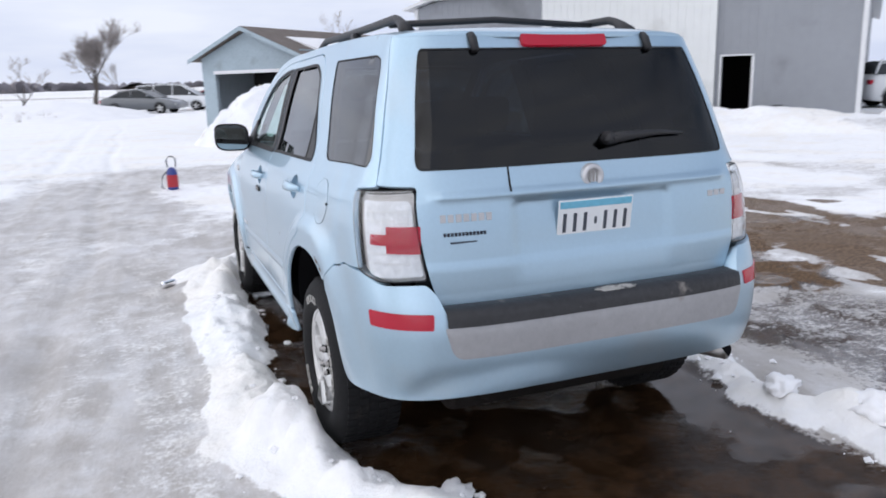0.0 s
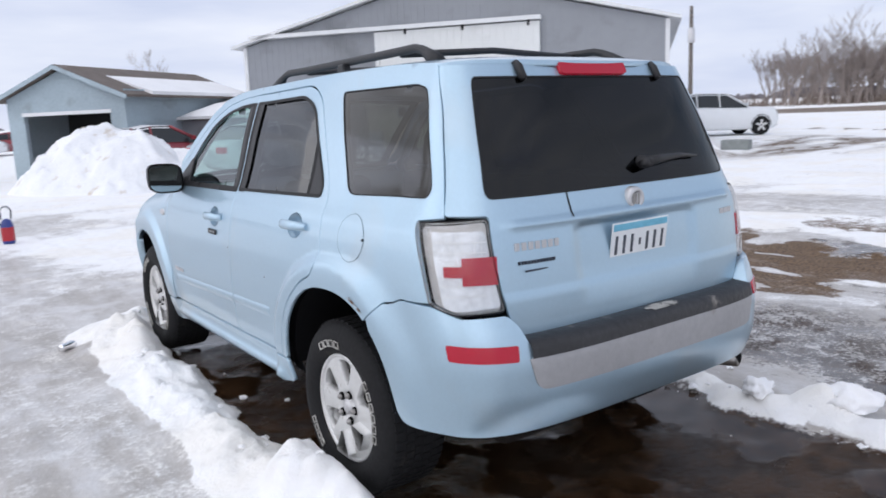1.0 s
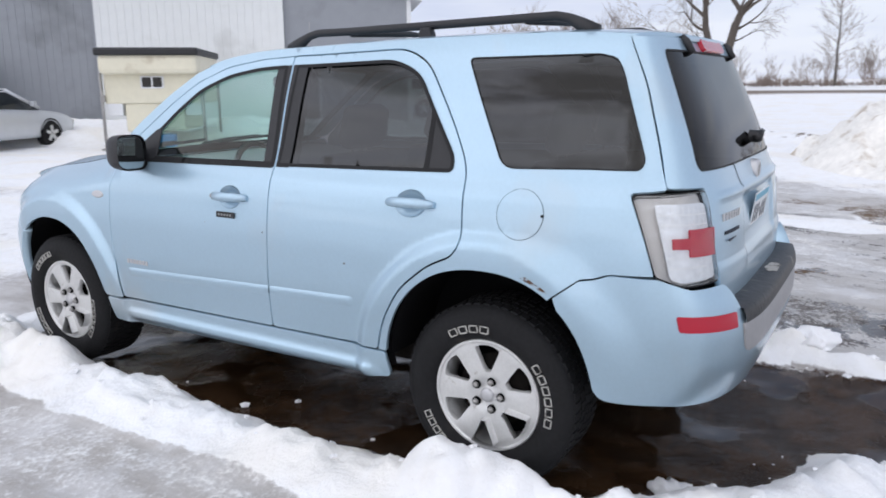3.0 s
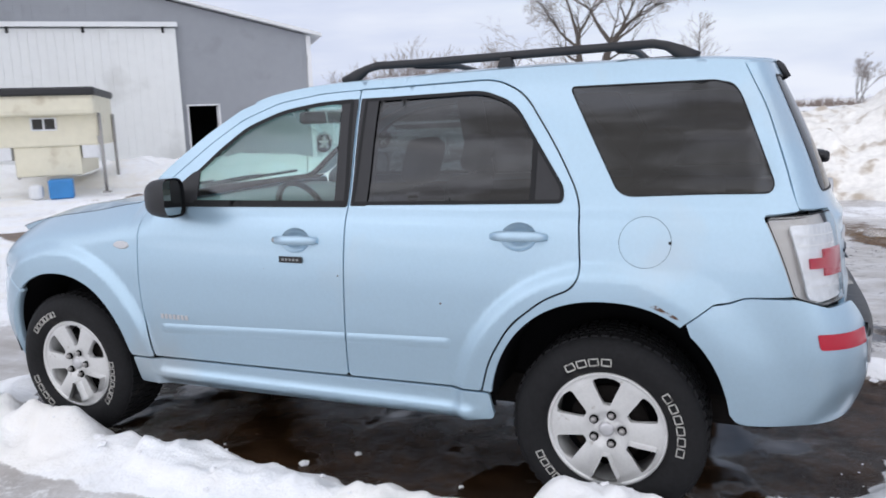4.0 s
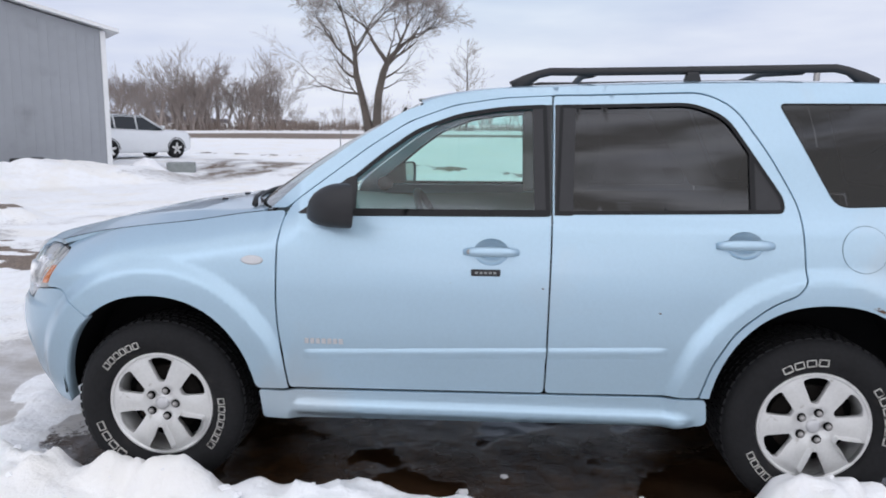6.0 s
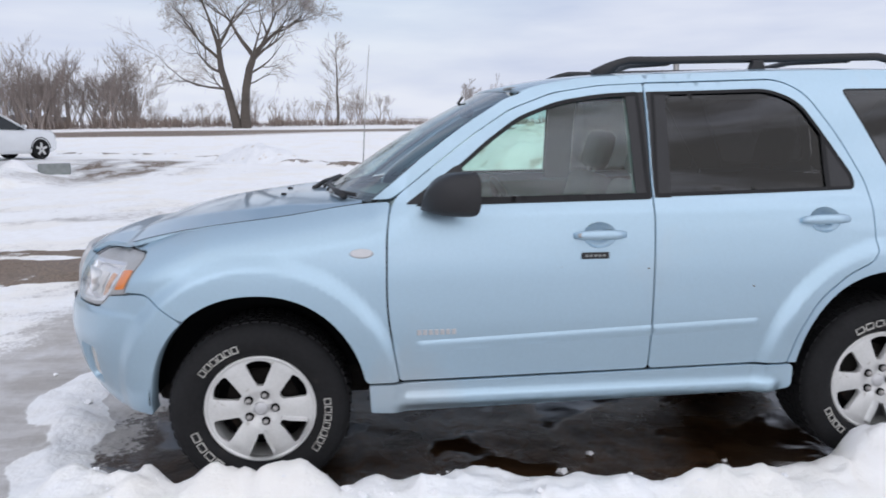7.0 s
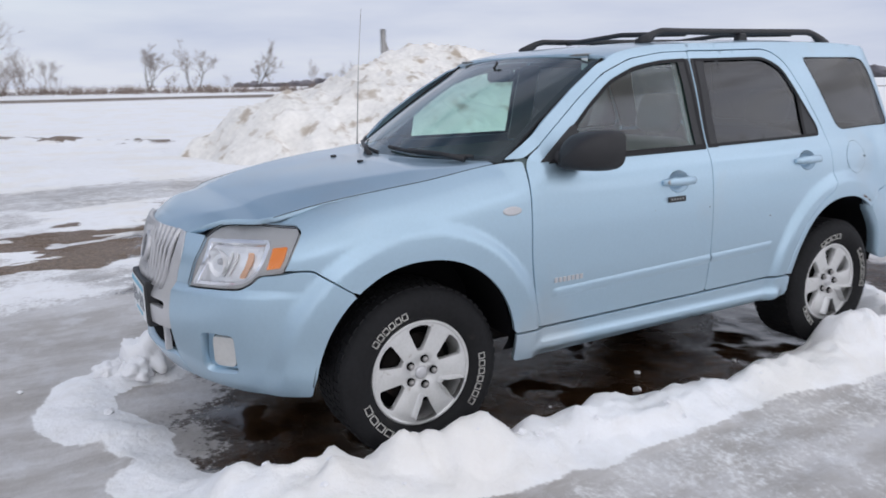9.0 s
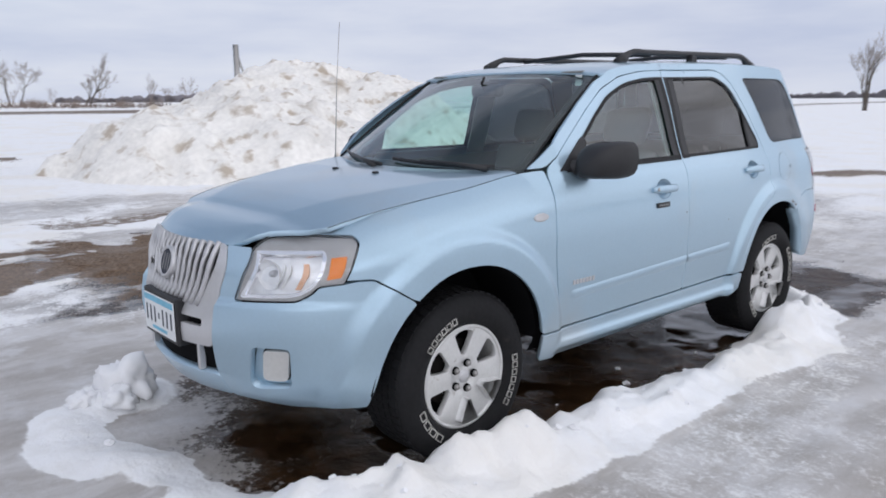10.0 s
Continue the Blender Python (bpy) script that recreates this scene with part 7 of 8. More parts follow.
yb.solid("corner_trim", WHITETRIM, barn, [(-0.03, 0.10, -0.045, 0.0, 0.0, EAVE)])
yb.solid("corner_trim", WHITETRIM, barn, [(BARN_L - 0.10, BARN_L + 0.03, -0.045, 0.0, 0.0, EAVE)])
# the big sliding door and its track
sd = yb.solid("sliding_door", WHITESTEEL, barn, [(4.83, 10.24, -0.16, -0.06, 0.05, 4.26)], "white steel sliding door")
for k in range(23):
    a = 5.0 + k * 0.2286
    yb.solid("door_rib", WHITESTEEL, sd, [(a - 0.014, a + 0.014, -0.176, -0.16, 0.05, 4.24)])
yb.solid("door_track", WHITETRIM, barn, [(0.35, 10.3, -0.30, -0.02, 4.30, 4.43)], "snowy door track")
for a in (5.9, 7.8, 9.9):
    yb.solid("track_roller", DARK, barn, [(a - 0.035, a + 0.035, -0.20, -0.14, 4.14, 4.30)])
yb.solid("door_edge", STEELGREY, sd, [(4.77, 4.83, -0.18, -0.05, 0.05, 4.28)])
# the small door, open on a dark inside
yb.solid("door_frame", WHITETRIM, barn, [(DOOR0 - 0.05, DOOR0, -0.05, 0.17, 0.0, 2.10), (DOOR1, DOOR1 + 0.06, -0.05, 0.17, 0.0, 2.10), (DOOR0 - 0.05, DOOR1 + 0.06, -0.05, 0.17, 2.06, 2.105)], "white frame of an open doorway")
yb.solid("door_leaf", WHITETRIM, barn, [(DOOR1 - 0.05, DOOR1 - 0.005, 0.17, 1.0, 0.1, 2.04)], "door leaf swung inwards")
# added near-black wall gives the doorway its indoor shade
yb.solid("inside_wall", DARK, barn, [(0.3, BARN_L - 0.3, 6.0, 6.1, 0.0, 4.0)])
for a, w in ((11.65, 0.32), (12.10, 0.36)):
    bm = bmesh.new()
    box_bm(bm, (-w / 2, -0.16, 0), (w / 2, 0.16, 0.20), 0.07, 3)
    q = yb.at(a, -0.9, 0)
    bmesh.ops.transform(bm, matrix=Matrix.Translation((q.x, q.y, height_at(q.x, q.y) + 0.0)) @ Matrix.Rotation(radians(-47), 4, "Z"), verts=bm.verts)
    tagged(part("refuse_sack", bm, BLACK), "black sack lying in the snow", "sack", "sacks by the barn door")

# the garage, its side shed, and the link to the barn
garage = thing("garage", "weathered blue-grey wooden garage with an open front", "garage")
yg = Yard(0.66, 22.88, 0.0)
GW, GD, GE, GP = 4.00, 6.4, 2.46, 3.22
yg.prism("front_wall", WOODBLUE, garage, [(0, GE), (GW / 2, GP), (GW, GE)], 0.0, 0.14, "board front with a wide opening", holes=[(0.55, 3.50, 0.0, 1.98)])
yg.solid("side_wall", WOODBLUE, garage, [(0, 0.14, 0.14, GD, 0, GE)])
sw_ = yg.solid("side_wall", WOODBLUE, garage, [(GW - 0.14, GW, 0.14, GD, 0, GE)])
yg.prism("back_wall", WOODBLUE, garage, [(0, GE), (GW / 2, GP), (GW, GE)], GD, GD + 0.14)
# added screen and floor, near-black to stand for the shade indoors
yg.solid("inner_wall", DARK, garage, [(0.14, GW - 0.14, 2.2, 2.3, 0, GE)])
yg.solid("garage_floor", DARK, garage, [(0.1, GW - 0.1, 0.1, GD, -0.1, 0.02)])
yg.slope("roof", SHINGLE, garage, -0.30, GE - 0.10, GW / 2, GP + 0.06, -0.28, GD + 0.3, 0.07, "brown shingle roof slope")
rf = yg.slope("roof", SHINGLE, garage, GW + 0.30, GE - 0.10, GW / 2, GP + 0.06, -0.28, GD + 0.3, 0.07, "brown shingle roof slope partly under snow")
yg.slope("roof_snow", CLEANSNOW, rf, GW + 0.28, GE - 0.02, GW / 2 + 0.75, GP - 0.27, 0.9, GD + 0.2, 0.10, "snow lying on the shingles")
yg.solid("fascia", WHITETRIM, garage, [(0.51, 3.54, -0.03, 0.0, 1.96, 2.06)], "white lintel board")
for s in (0, 1):
    yg.slope("barge_board", WOODBLUE, garage, (-0.30 if s == 0 else GW + 0.30), GE - 0.16, GW / 2, GP, -0.31, -0.28, 0.12)
for z in np.arange(0.12, GE, 0.155):
    yg.solid("clapboard", WOODBLUE, sw_, [(GW, GW + 0.008, 0.0, GD, z, z + 0.148)])
for k, z in enumerate(np.arange(2.06, GP - 0.1, 0.155)):
    half = (GP - z - 0.155) / (GP - GE) * GW / 2
    if half > 0.1:
        yg.solid("clapboard", WOODBLUE, garage, [(max(0, GW / 2 - half), min(GW, GW / 2 + half), -0.008, 0.0, z, z + 0.148)])
shed = thing("shed", "low grey lean-to shed with a snowy roof", "shed")
ys = Yard(*yg.at(GW, 2.6, 0)[:2], -0.16)
ys.solid("shed_wall", STEELGREY, shed, [(0.02, 2.2, 0.0, 0.12, 0.0, 1.85)])
ys.solid("shed_wall", STEELGREY, shed, [(2.08, 2.2, 0.12, 2.5, 0.0, 1.85)])
bm = bmesh.new()
vs = [bm.verts.new(ys.at(a, b, z)) for a, b, z in ((-0.0, -0.3, 1.86), (2.35, -0.3, 1.86), (2.35, 3.4, 2.5), (-0.0, 3.4, 2.5), (-0.0, -0.3, 1.94), (2.35, -0.3, 1.94), (2.35, 3.4, 2.58), (-0.0, 3.4, 2.58))]
for f in ((3, 2, 1, 0), (4, 5, 6, 7), (0, 1, 5, 4), (1, 2, 6, 5), (2, 3, 7, 6), (3, 0, 4, 7)):
    bm.faces.new([vs[i] for i in f])
part("shed_roof", bm, WHITETRIM, shed)
bm = bmesh.new()
ys_rows = []
for i in range(13):
    row = []
    for j in range(9):
        a, b = 0.08 + 2.2 * i / 12, -0.26 + 3.5 * j / 8
        edge = min(i, 12 - i, j * 1.5, 8) / 3.0
        row.append(bm.verts.new(ys.at(a, b, 1.945 + 0.173 * (b + 0.3) + 0.16 * min(1, edge) ** 0.5 * (0.7 + 0.6 * noise.noise(Vector((a, b, 0)))))))
    ys_rows.append(row)
for r0, r1 in zip(ys_rows, ys_rows[1:]):
    for j in range(8):
        bm.faces.new((r0[j], r1[j], r1[j + 1], r0[j + 1])).smooth = True
part("roof_snow", bm, CLEANSNOW, shed, "thick snow on the lean-to roof")

# the slide-in camper standing on its jacks before the barn
CREAM = plain("cream_fibreglass", (0.70, 0.66, 0.52), 0.5, noise_amt=0.06, scale=8, dirt=((0.52, 0.46, 0.34), 2.0, 0.62))
BLUEPLASTIC = plain("blue_plastic", (0.03, 0.20, 0.48), 0.45)
camper = thing("truck_camper", "cream slide-in camper standing on steel jacks", "camper")
cx, cy = 8.52, 13.74
cz = height_at(cx, cy) + 0.05
mc = Matrix.Translation((cx, cy, cz)) @ Matrix.Rotation(radians(-51), 4, "Z")


def cbox(name, lo, hi, mat, parent=camper, bevel=0.02, label=""):
    return box(name, lo, hi, mat, parent, bevel, label, mc)


cb = cbox("upper_body", (-1.08, 0.0, 1.05), (1.08, 2.6, 2.18), CREAM, camper, 0.05)
cbox("front_overhang", (-1.08, -0.35, 1.72), (1.08, 0.05, 2.16), CREAM, camper, 0.10)
cbox("lower_body", (-0.66, 0.05, 0.42), (0.66, 2.6, 1.06), CREAM, camper, 0.03)
cbox("roof_cover", (-1.13, -0.42, 2.13), (1.13, 2.7, 2.30), BLACK, camper, 0.05, "black roof tarpaulin")
wf = cbox("window_frame", (-0.26, -0.02, 1.40), (0.26, 0.02, 1.68), WHITETRIM, camper, 0.01)
for s in (-1, 1):
    part("window_pane", box("x", (s * 0.12 - 0.10, -0.026, 1.43), (s * 0.12 + 0.10, -0.016, 1.65), TINT, None, 0.004, "", mc).data, TINT, wf)
    bpy.data.objects.remove(bpy.data.objects["x"])
    cbox("wing_box", (s * 0.88 - 0.18, 0.02, 0.78), (s * 0.88 + 0.18, 0.5, 1.10), WHITETRIM, camper, 0.02)
    for b in (-0.05, 2.3):
        part("jack_leg", tube_mesh("jack_leg", [mc @ Vector((s * 1.12, b, 0.0)), mc @ Vector((s * 1.12, b, 1.75))], 0.035, 8), STEEL, camper)
        cbox("jack_foot", (s * 1.12 - 0.09, b - 0.09, 0.0), (s * 1.12 + 0.09, b + 0.09, 0.04), STEEL, camper, 0.005)
        cbox("jack_bracket", (s * 1.10 - 0.05, b - 0.05, 1.10), (s * 1.10 + 0.05, b + 0.08, 1.26), STEEL, camper, 0.01)


def loose(name, lo, hi, mat, label, cat, at, turn, bevel):
    ob = box(name, lo, hi, mat, None, bevel)
    ob.matrix_basis = Matrix.Translation(at) @ Matrix.Rotation(radians(turn), 4, "Z")
    return tagged(ob, label, cat)


q = mc @ Vector((0.25, -0.25, 0))
loose("storage_tub", (-0.24, -0.2, 0), (0.24, 0.2, 0.42), BLUEPLASTIC, "bright blue plastic tub in the snow", "tub", (q.x, q.y, height_at(q.x, q.y)), -46, 0.04)
q = mc @ Vector((-0.25, -0.25, 0))
loose("bucket", (-0.14, -0.14, 0), (0.14, 0.14, 0.33), WHITETRIM, "white plastic bucket beside the tub", "bucket", (q.x, q.y, height_at(q.x, q.y)), -46, 0.09)


# ---- other vehicles, seen far off ----
SILVER = plain("silver_paint", (0.55, 0.57, 0.60), 0.35, 0.4, 1.0, 0.04, 60)
WHITECAR = plain("white_paint", (0.74, 0.76, 0.78), 0.3, 0.0, 1.0, 0.03, 60)
DARKCAR = plain("dark_grey_paint", (0.12, 0.13, 0.14), 0.35, 0.3, 1.0, 0.05, 60)
REDCAR = plain("dark_red_paint", (0.25, 0.02, 0.03), 0.35, 0.2, 1.0, 0.05, 60)
GLASSFAR = plain("dark_car_glass", (0.02, 0.024, 0.028), 0.06, noise_amt=0.1)


def far_car(name, label, paint, at, heading, length, width, top, shape, wheelbase, group="", snowy=False):
    """A parked car from its side outline: body, cabin glass, wheels, lamps."""
    v = thing(name, label, "car", group)
    half, big_w = width / 2, shape.get("wheel", 1.0)
    belt = curve([p[0] for p in shape["belt"]], [p[1] for p in shape["belt"]])
    ys_ = np.linspace(-length / 2, length / 2, 33)
    # lower body: sections along the car
    verts, faces = [], []
    ring = 12
    for y in ys_:
        e = min(1.0, (length / 2 - abs(y)) / 0.35)
        w = half * (0.86 + 0.14 * max(0, e) ** 0.5)
        zt = float(belt(y))
        zb = 0.24 + 0.12 * (1 - max(0, e))
        for k, (fx, fz) in enumerate(((-0.9, 0.0), (-0.98, 0.15), (-1.0, 0.5), (-0.97, 0.85), (-0.88, 0.97), (-0.5, 1.0), (0.5, 1.0), (0.88, 0.97), (0.97, 0.85), (1.0, 0.5), (0.98, 0.15), (0.9, 0.0))):
            verts.append((fx * w, y, zb + (zt - zb) * fz))
    for i in range(len(ys_) - 1):
        for k in range(ring):
            k2 = (k + 1) % ring
            faces.append((i * ring + k, i * ring + k2, (i + 1) * ring + k2, (i + 1) * ring + k))
    faces.append(tuple(range(ring))[::-1])
    faces.append(tuple((len(ys_) - 1) * ring + k for k in range(ring)))
    bm = bmesh.new()
    bm.from_mesh(mesh_of("b", verts, faces))
    bmesh.ops.recalc_face_normals(bm, faces=bm.faces)
    part("car_body", bm, paint, v)
    # cabin: dark glass block with painted roof and pillars
    roof = shape["roof"]
    bm = bmesh.new()
    rows = []
    for y, zt in roof:
        zb = float(belt(y)) - 0.03
        w0, w1 = half * 0.90, half * 0.90 - (zt - zb) * 0.30
        rows.append([bm.verts.new(c) for c in ((-w0, y, zb), (-w1, y, zt), (w1, y, zt), (w0, y, zb))])
    for r0, r1 in zip(rows, rows[1:]):
        for k in range(3):
            bm.faces.new((r0[k], r0[k + 1], r1[k + 1], r1[k]))
    bm.faces.new(rows[0])
    bm.faces.new(rows[-1][::-1])
    bmesh.ops.recalc_face_normals(bm, faces=bm.faces)
    part("cabin_glass", bm, GLASSFAR, v, "dark side windows")
    bm = bmesh.new()
    rows = []
    for y, zt in roof[1:-1]:
        zb = float(belt(y)) - 0.03
        w1 = half * 0.90 - (zt - zb) * 0.30 + 0.012
        rows.append([bm.verts.new(c) for c in ((-w1 - 0.02, y, zt - 0.06), (-w1 + 0.05, y, zt + 0.02), (0, y, zt + 0.045), (w1 - 0.05, y, zt + 0.02), (w1 + 0.02, y, zt - 0.06))])
    for r0, r1 in zip(rows, rows[1:]):
        for k in range(4):
            bm.faces.new((r0[k], r0[k + 1], r1[k + 1], r1[k])).smooth = True
    bmesh.ops.recalc_face_normals(bm, faces=bm.faces)
    part("car_roof", bm, CLEANSNOW if snowy else paint, v)
    for s in (-1, 1):
        for y in shape["pillars"]:
            zb = float(belt(y)) - 0.03
            zt = float(np.interp(y, [p[0] for p in roof], [p[1] for p in roof]))
            w0, w1 = half * 0.90 + 0.008, half * 0.90 - (zt - zb) * 0.30 + 0.008
            part("pillar", tube_mesh("pillar", [(s * w0, y, zb), (s * w1, y + shape["lean"] * (1 if y < 0 else -0.4), zt)], 0.035, 6), paint, v)
        for i in (0, -1):
            y0, z0 = roof[i]
            y1, z1 = roof[1 if i == 0 else -2]
            part("pillar", tube_mesh("pillar", [(s * half * 0.89, y0, z0), (s * (half * 0.90 - (z1 - float(belt(y1))) * 0.30), y1, z1)], 0.045, 6), paint, v)
        for y in (-wheelbase / 2, wheelbase / 2):
            me = lathe("wheel", [(0.0, -0.02), (0.2, -0.03), (0.215, -0.05), (0.30, -0.05), (0.325, -0.02), (0.325, 0.17), (0.2, 0.18)], sides=28)
            me.transform(Matrix.Translation((s * (half - 0.03), y, 0.325 * big_w)) @ Matrix.Diagonal((1, big_w, big_w, 1)) @ (Matrix.Identity(4) if s < 0 else Matrix.Rotation(math.pi, 4, "Z")))
            w_ = part("wheel", me, RUBBER, v)
            bm = bmesh.new()
            for k in range(5):
                box_bm(bm, (-0.018, -0.035, 0.03), (0.012, 0.035, 0.205), 0, 1, Matrix.Rotation(radians(72 * k), 4, "X"))
            bmesh.ops.transform(bm, matrix=Matrix.Translation((s * (half - 0.03 + 0.045), y, 0.325 * big_w)) @ Matrix.Diagonal((1, big_w, big_w, 1)), verts=bm.verts)
            part("rim", bm, ALLOY, w_)
            # near-black ring round the wheel, painting the shade of the arch gap
            part("wheel_arch", tube_mesh("wheel_arch", [(s * (half - 0.005), y + 0.36 * big_w * math.cos(a), 0.33 * big_w + 0.36 * big_w * math.sin(a)) for a in np.linspace(0, math.pi, 13)], 0.018, 6), CAVITY_SHADE, v)
        yt = -length / 2 + 0.06
        box("tail_light", (s * half * 0.72 - 0.16, yt - 0.07, float(belt(yt)) - 0.24), (s * half * 0.72 + 0.16, yt + 0.10, float(belt(yt)) - 0.07), REDLENS, v, 0.02)
        yh = length / 2 - 0.06
        box("head_light", (s * half * 0.70 - 0.18, yh - 0.16, float(belt(yh)) - 0.20), (s * half * 0.70 + 0.18, yh + 0.05, float(belt(yh)) - 0.05), FOG, v, 0.03)
        box("side_mirror", (s * (half + 0.06) - 0.07, shape["mirror"] - 0.05, float(belt(0)) + 0.02), (s * (half + 0.06) + 0.07, shape["mirror"] + 0.06, float(belt(0)) + 0.14), paint, v, 0.02)
    box("number_plate", (-0.16, -length / 2 - 0.005, 0.62), (0.16, -length / 2 + 0.02, 0.78), PLATEWHITE, v, 0.002)
    v.matrix_basis = Matrix.Translation(at) @ Matrix.Rotation(radians(heading), 4, "Z")
    return v


SEDAN = {"belt": [(-2.36, 0.92), (-1.9, 1.04), (-0.9, 1.02), (0.9, 0.95), (1.6, 0.88), (2.1, 0.78), (2.36, 0.66)], "roof": [(-1.75, 1.03), (-0.95, 1.36), (-0.3, 1.43), (0.2, 1.41), (1.10, 0.96)], "pillars": (-0.42,), "lean": 0.02, "mirror": 0.75}
SUV = {"belt": [(-2.38, 1.02), (-2.2, 1.25), (-1.0, 1.23), (0.9, 1.16), (1.5, 1.16), (2.2, 1.10), (2.38, 0.90)], "roof": [(-2.22, 1.24), (-2.05, 1.66), (-0.9, 1.74), (0.10, 1.70), (1.00, 1.17)], "pillars": (-1.25, -0.25), "lean": 0.02, "mirror": 0.85, "wheel": 1.20}
VAN = {"belt": [(-2.5, 0.9), (-2.4, 1.08), (0.9, 1.05), (1.6, 1.0), (2.2, 0.9), (2.5, 0.66)], "roof": [(-2.42, 1.07), (-2.2, 1.66), (-0.6, 1.74), (0.5, 1.70), (1.7, 1.0)], "pillars": (-1.2, 0.0), "lean": 0.02, "mirror": 1.1}


def heading_of(dx, dy):
    return math.degrees(math.atan2(-dx, dy))


hd = Vector((0.945, 0.326, 0))
rear = Vector((5.5, 16.4, 0))
c = rear + hd * 1.33 + Vector((0.326, -0.945, 0)) * -0.8
far_car("sedan", "silver four-door sedan parked in snow by the barn", SILVER, (c.x, c.y, height_at(c.x, c.y)), heading_of(hd.x, hd.y), 4.72, 1.80, 1.45, SEDAN, 2.72, "", True)
c2 = c + Vector((-2.6, 2.6, 0))
far_car("sedan", "dark red sedan parked behind the silver one", REDCAR, (c2.x, c2.y, height_at(c2.x, c2.y)), heading_of(0.97, 0.25), 4.7, 1.8, 1.42, SEDAN, 2.7, "", True)
hd = Vector((0.866, -0.50, 0))
c = Vector((23.45, 13.12, 0)) - hd * 1.33 + Vector((0.50, 0.866, 0)) * 0.85
wc = far_car("suv", "white crossover parked beyond the barn corner", WHITECAR, (c.x, c.y, height_at(c.x, c.y) + 0.0), heading_of(hd.x, hd.y), 4.78, 1.82, 1.70, SUV, 3.12)
wc.matrix_basis = wc.matrix_basis @ Matrix.Diagonal((0.95, 0.85, 0.88, 1))
for nm, lab, pnt, x, y, hx, hy, shp in (("minivan", "white minivan parked far along the lane", WHITECAR, 1.1, 51.0, 1.0, -0.25, VAN), ("sedan", "grey sedan parked by the minivan", DARKCAR, -0.9, 47.5, 0.9, -0.5, SEDAN), ("sedan", "dark red car parked by the minivan", REDCAR, 4.3, 53.0, 1.0, -0.1, SEDAN)):
    far_car(nm, lab, pnt, (x, y, height_at(x, y) - 0.02), heading_of(hx, hy), 4.9, 1.85, 1.7, shp, 2.9)

# ---- a hand sprayer left on the lane ----
sp = thing("garden_sprayer", "small red and blue pump sprayer standing on the ice", "sprayer")
zx = height_at(-1.05, 9.2)
me = lathe("tank", [(0.0, 0.0), (0.085, 0.0), (0.095, 0.02), (0.095, 0.30), (0.07, 0.37), (0.035, 0.40), (0.0, 0.41)], axis="z", sides=20)
part("tank", me, plain("blue_sprayer_plastic", (0.03, 0.05, 0.22), 0.4), sp)
part("tank_sleeve", lathe("tank_sleeve", [(0.097, 0.05), (0.099, 0.06), (0.099, 0.26), (0.097, 0.27)], axis="z", sides=20), plain("red_sprayer_plastic", (0.40, 0.02, 0.03), 0.4), sp)
part("pump_handle", tube_mesh("pump_handle", [(-0.07, 0, 0.40), (-0.08, 0, 0.54), (-0.03, 0, 0.60), (0.03, 0, 0.60), (0.08, 0, 0.54), (0.07, 0, 0.40)], 0.012, 8), INK, sp)
part("hose", tube_mesh("hose", [(-0.08, 0, 0.33), (-0.17, 0, 0.25), (-0.19, 0.02, 0.05), (-0.15, 0.05, 0.015)], 0.012, 8), INK, sp)
sp.matrix_basis = Matrix.Translation((-1.05, 9.2, zx)) @ Matrix.Diagonal((0.84, 0.84, 0.84, 1))

# ---- a crushed drink can on the lane ----
dc = thing("drink_can", "crushed silver drink can lying on the ice", "can")
prof = [(0.0, 0.0), (0.024, 0.0), (0.031, 0.008), (0.032, 0.02), (0.027, 0.045), (0.030, 0.07), (0.032, 0.095), (0.026, 0.112), (0.026, 0.116), (0.0, 0.114)]
me = lathe("can_body", prof, axis="z", sides=24)
for v in me.vertices:
    dent = 1 - 0.35 * math.exp(-((v.co.z - 0.055) / 0.022) ** 2) * max(0.0, math.cos(math.atan2(v.co.y, v.co.x) - 0.6))
    v.co.x, v.co.y = v.co.x * dent, v.co.y * dent * 0.85
part("can_body", me, CHROME, dc)
dc.matrix_basis = Matrix.Translation((-1.42, 3.0, height_at(-1.42, 3.0) + 0.026)) @ Matrix.Rotation(radians(35), 4, "Z") @ Matrix.Rotation(radians(90), 4, "Y")

# ---- trees ----
BARK = plain("grey_bark", (0.095, 0.08, 0.068), 0.9, noise_amt=0.3, scale=6, bump=0.5)
TWIG = plain("bare_twigs", (0.36, 0.325, 0.31), 0.9, noise_amt=0.25, scale=3)
SCRUB = plain("brown_grey_scrub", (0.30, 0.255, 0.235), 0.9, noise_amt=0.25, scale=3)
BRUSH = plain("brown_scrub", (0.25, 0.20, 0.17), 0.9, noise_amt=0.3, scale=3)


class Wood:
    """Gathers tapered limbs into one mesh."""
    def __init__(self):
        self.v, self.f = [], []

    def limb(self, pts, radii, sides):
        b = len(self.v)
        for i, p in enumerate(pts):
            d = (pts[min(i + 1, len(pts) - 1)] - pts[max(i - 1, 0)]).normalized()
            a = d.cross(Vector((0.3, 0.2, 1)) if abs(d.z) < 0.9 else Vector((1, 0.2, 0))).normalized()
            c = d.cross(a)
            for k in range(sides):
                w = 2 * math.pi * k / sides
                self.v.append(p + (a * math.cos(w) + c * math.sin(w)) * radii[i])
        for i in range(len(pts) - 1):
            for k in range(sides):
                j = (k + 1) % sides
                self.f.append((b + i * sides + k, b + i * sides + j, b + (i + 1) * sides + j, b + (i + 1) * sides + k))

    def mesh(self, name):
        return mesh_of(name, self.v, self.f)


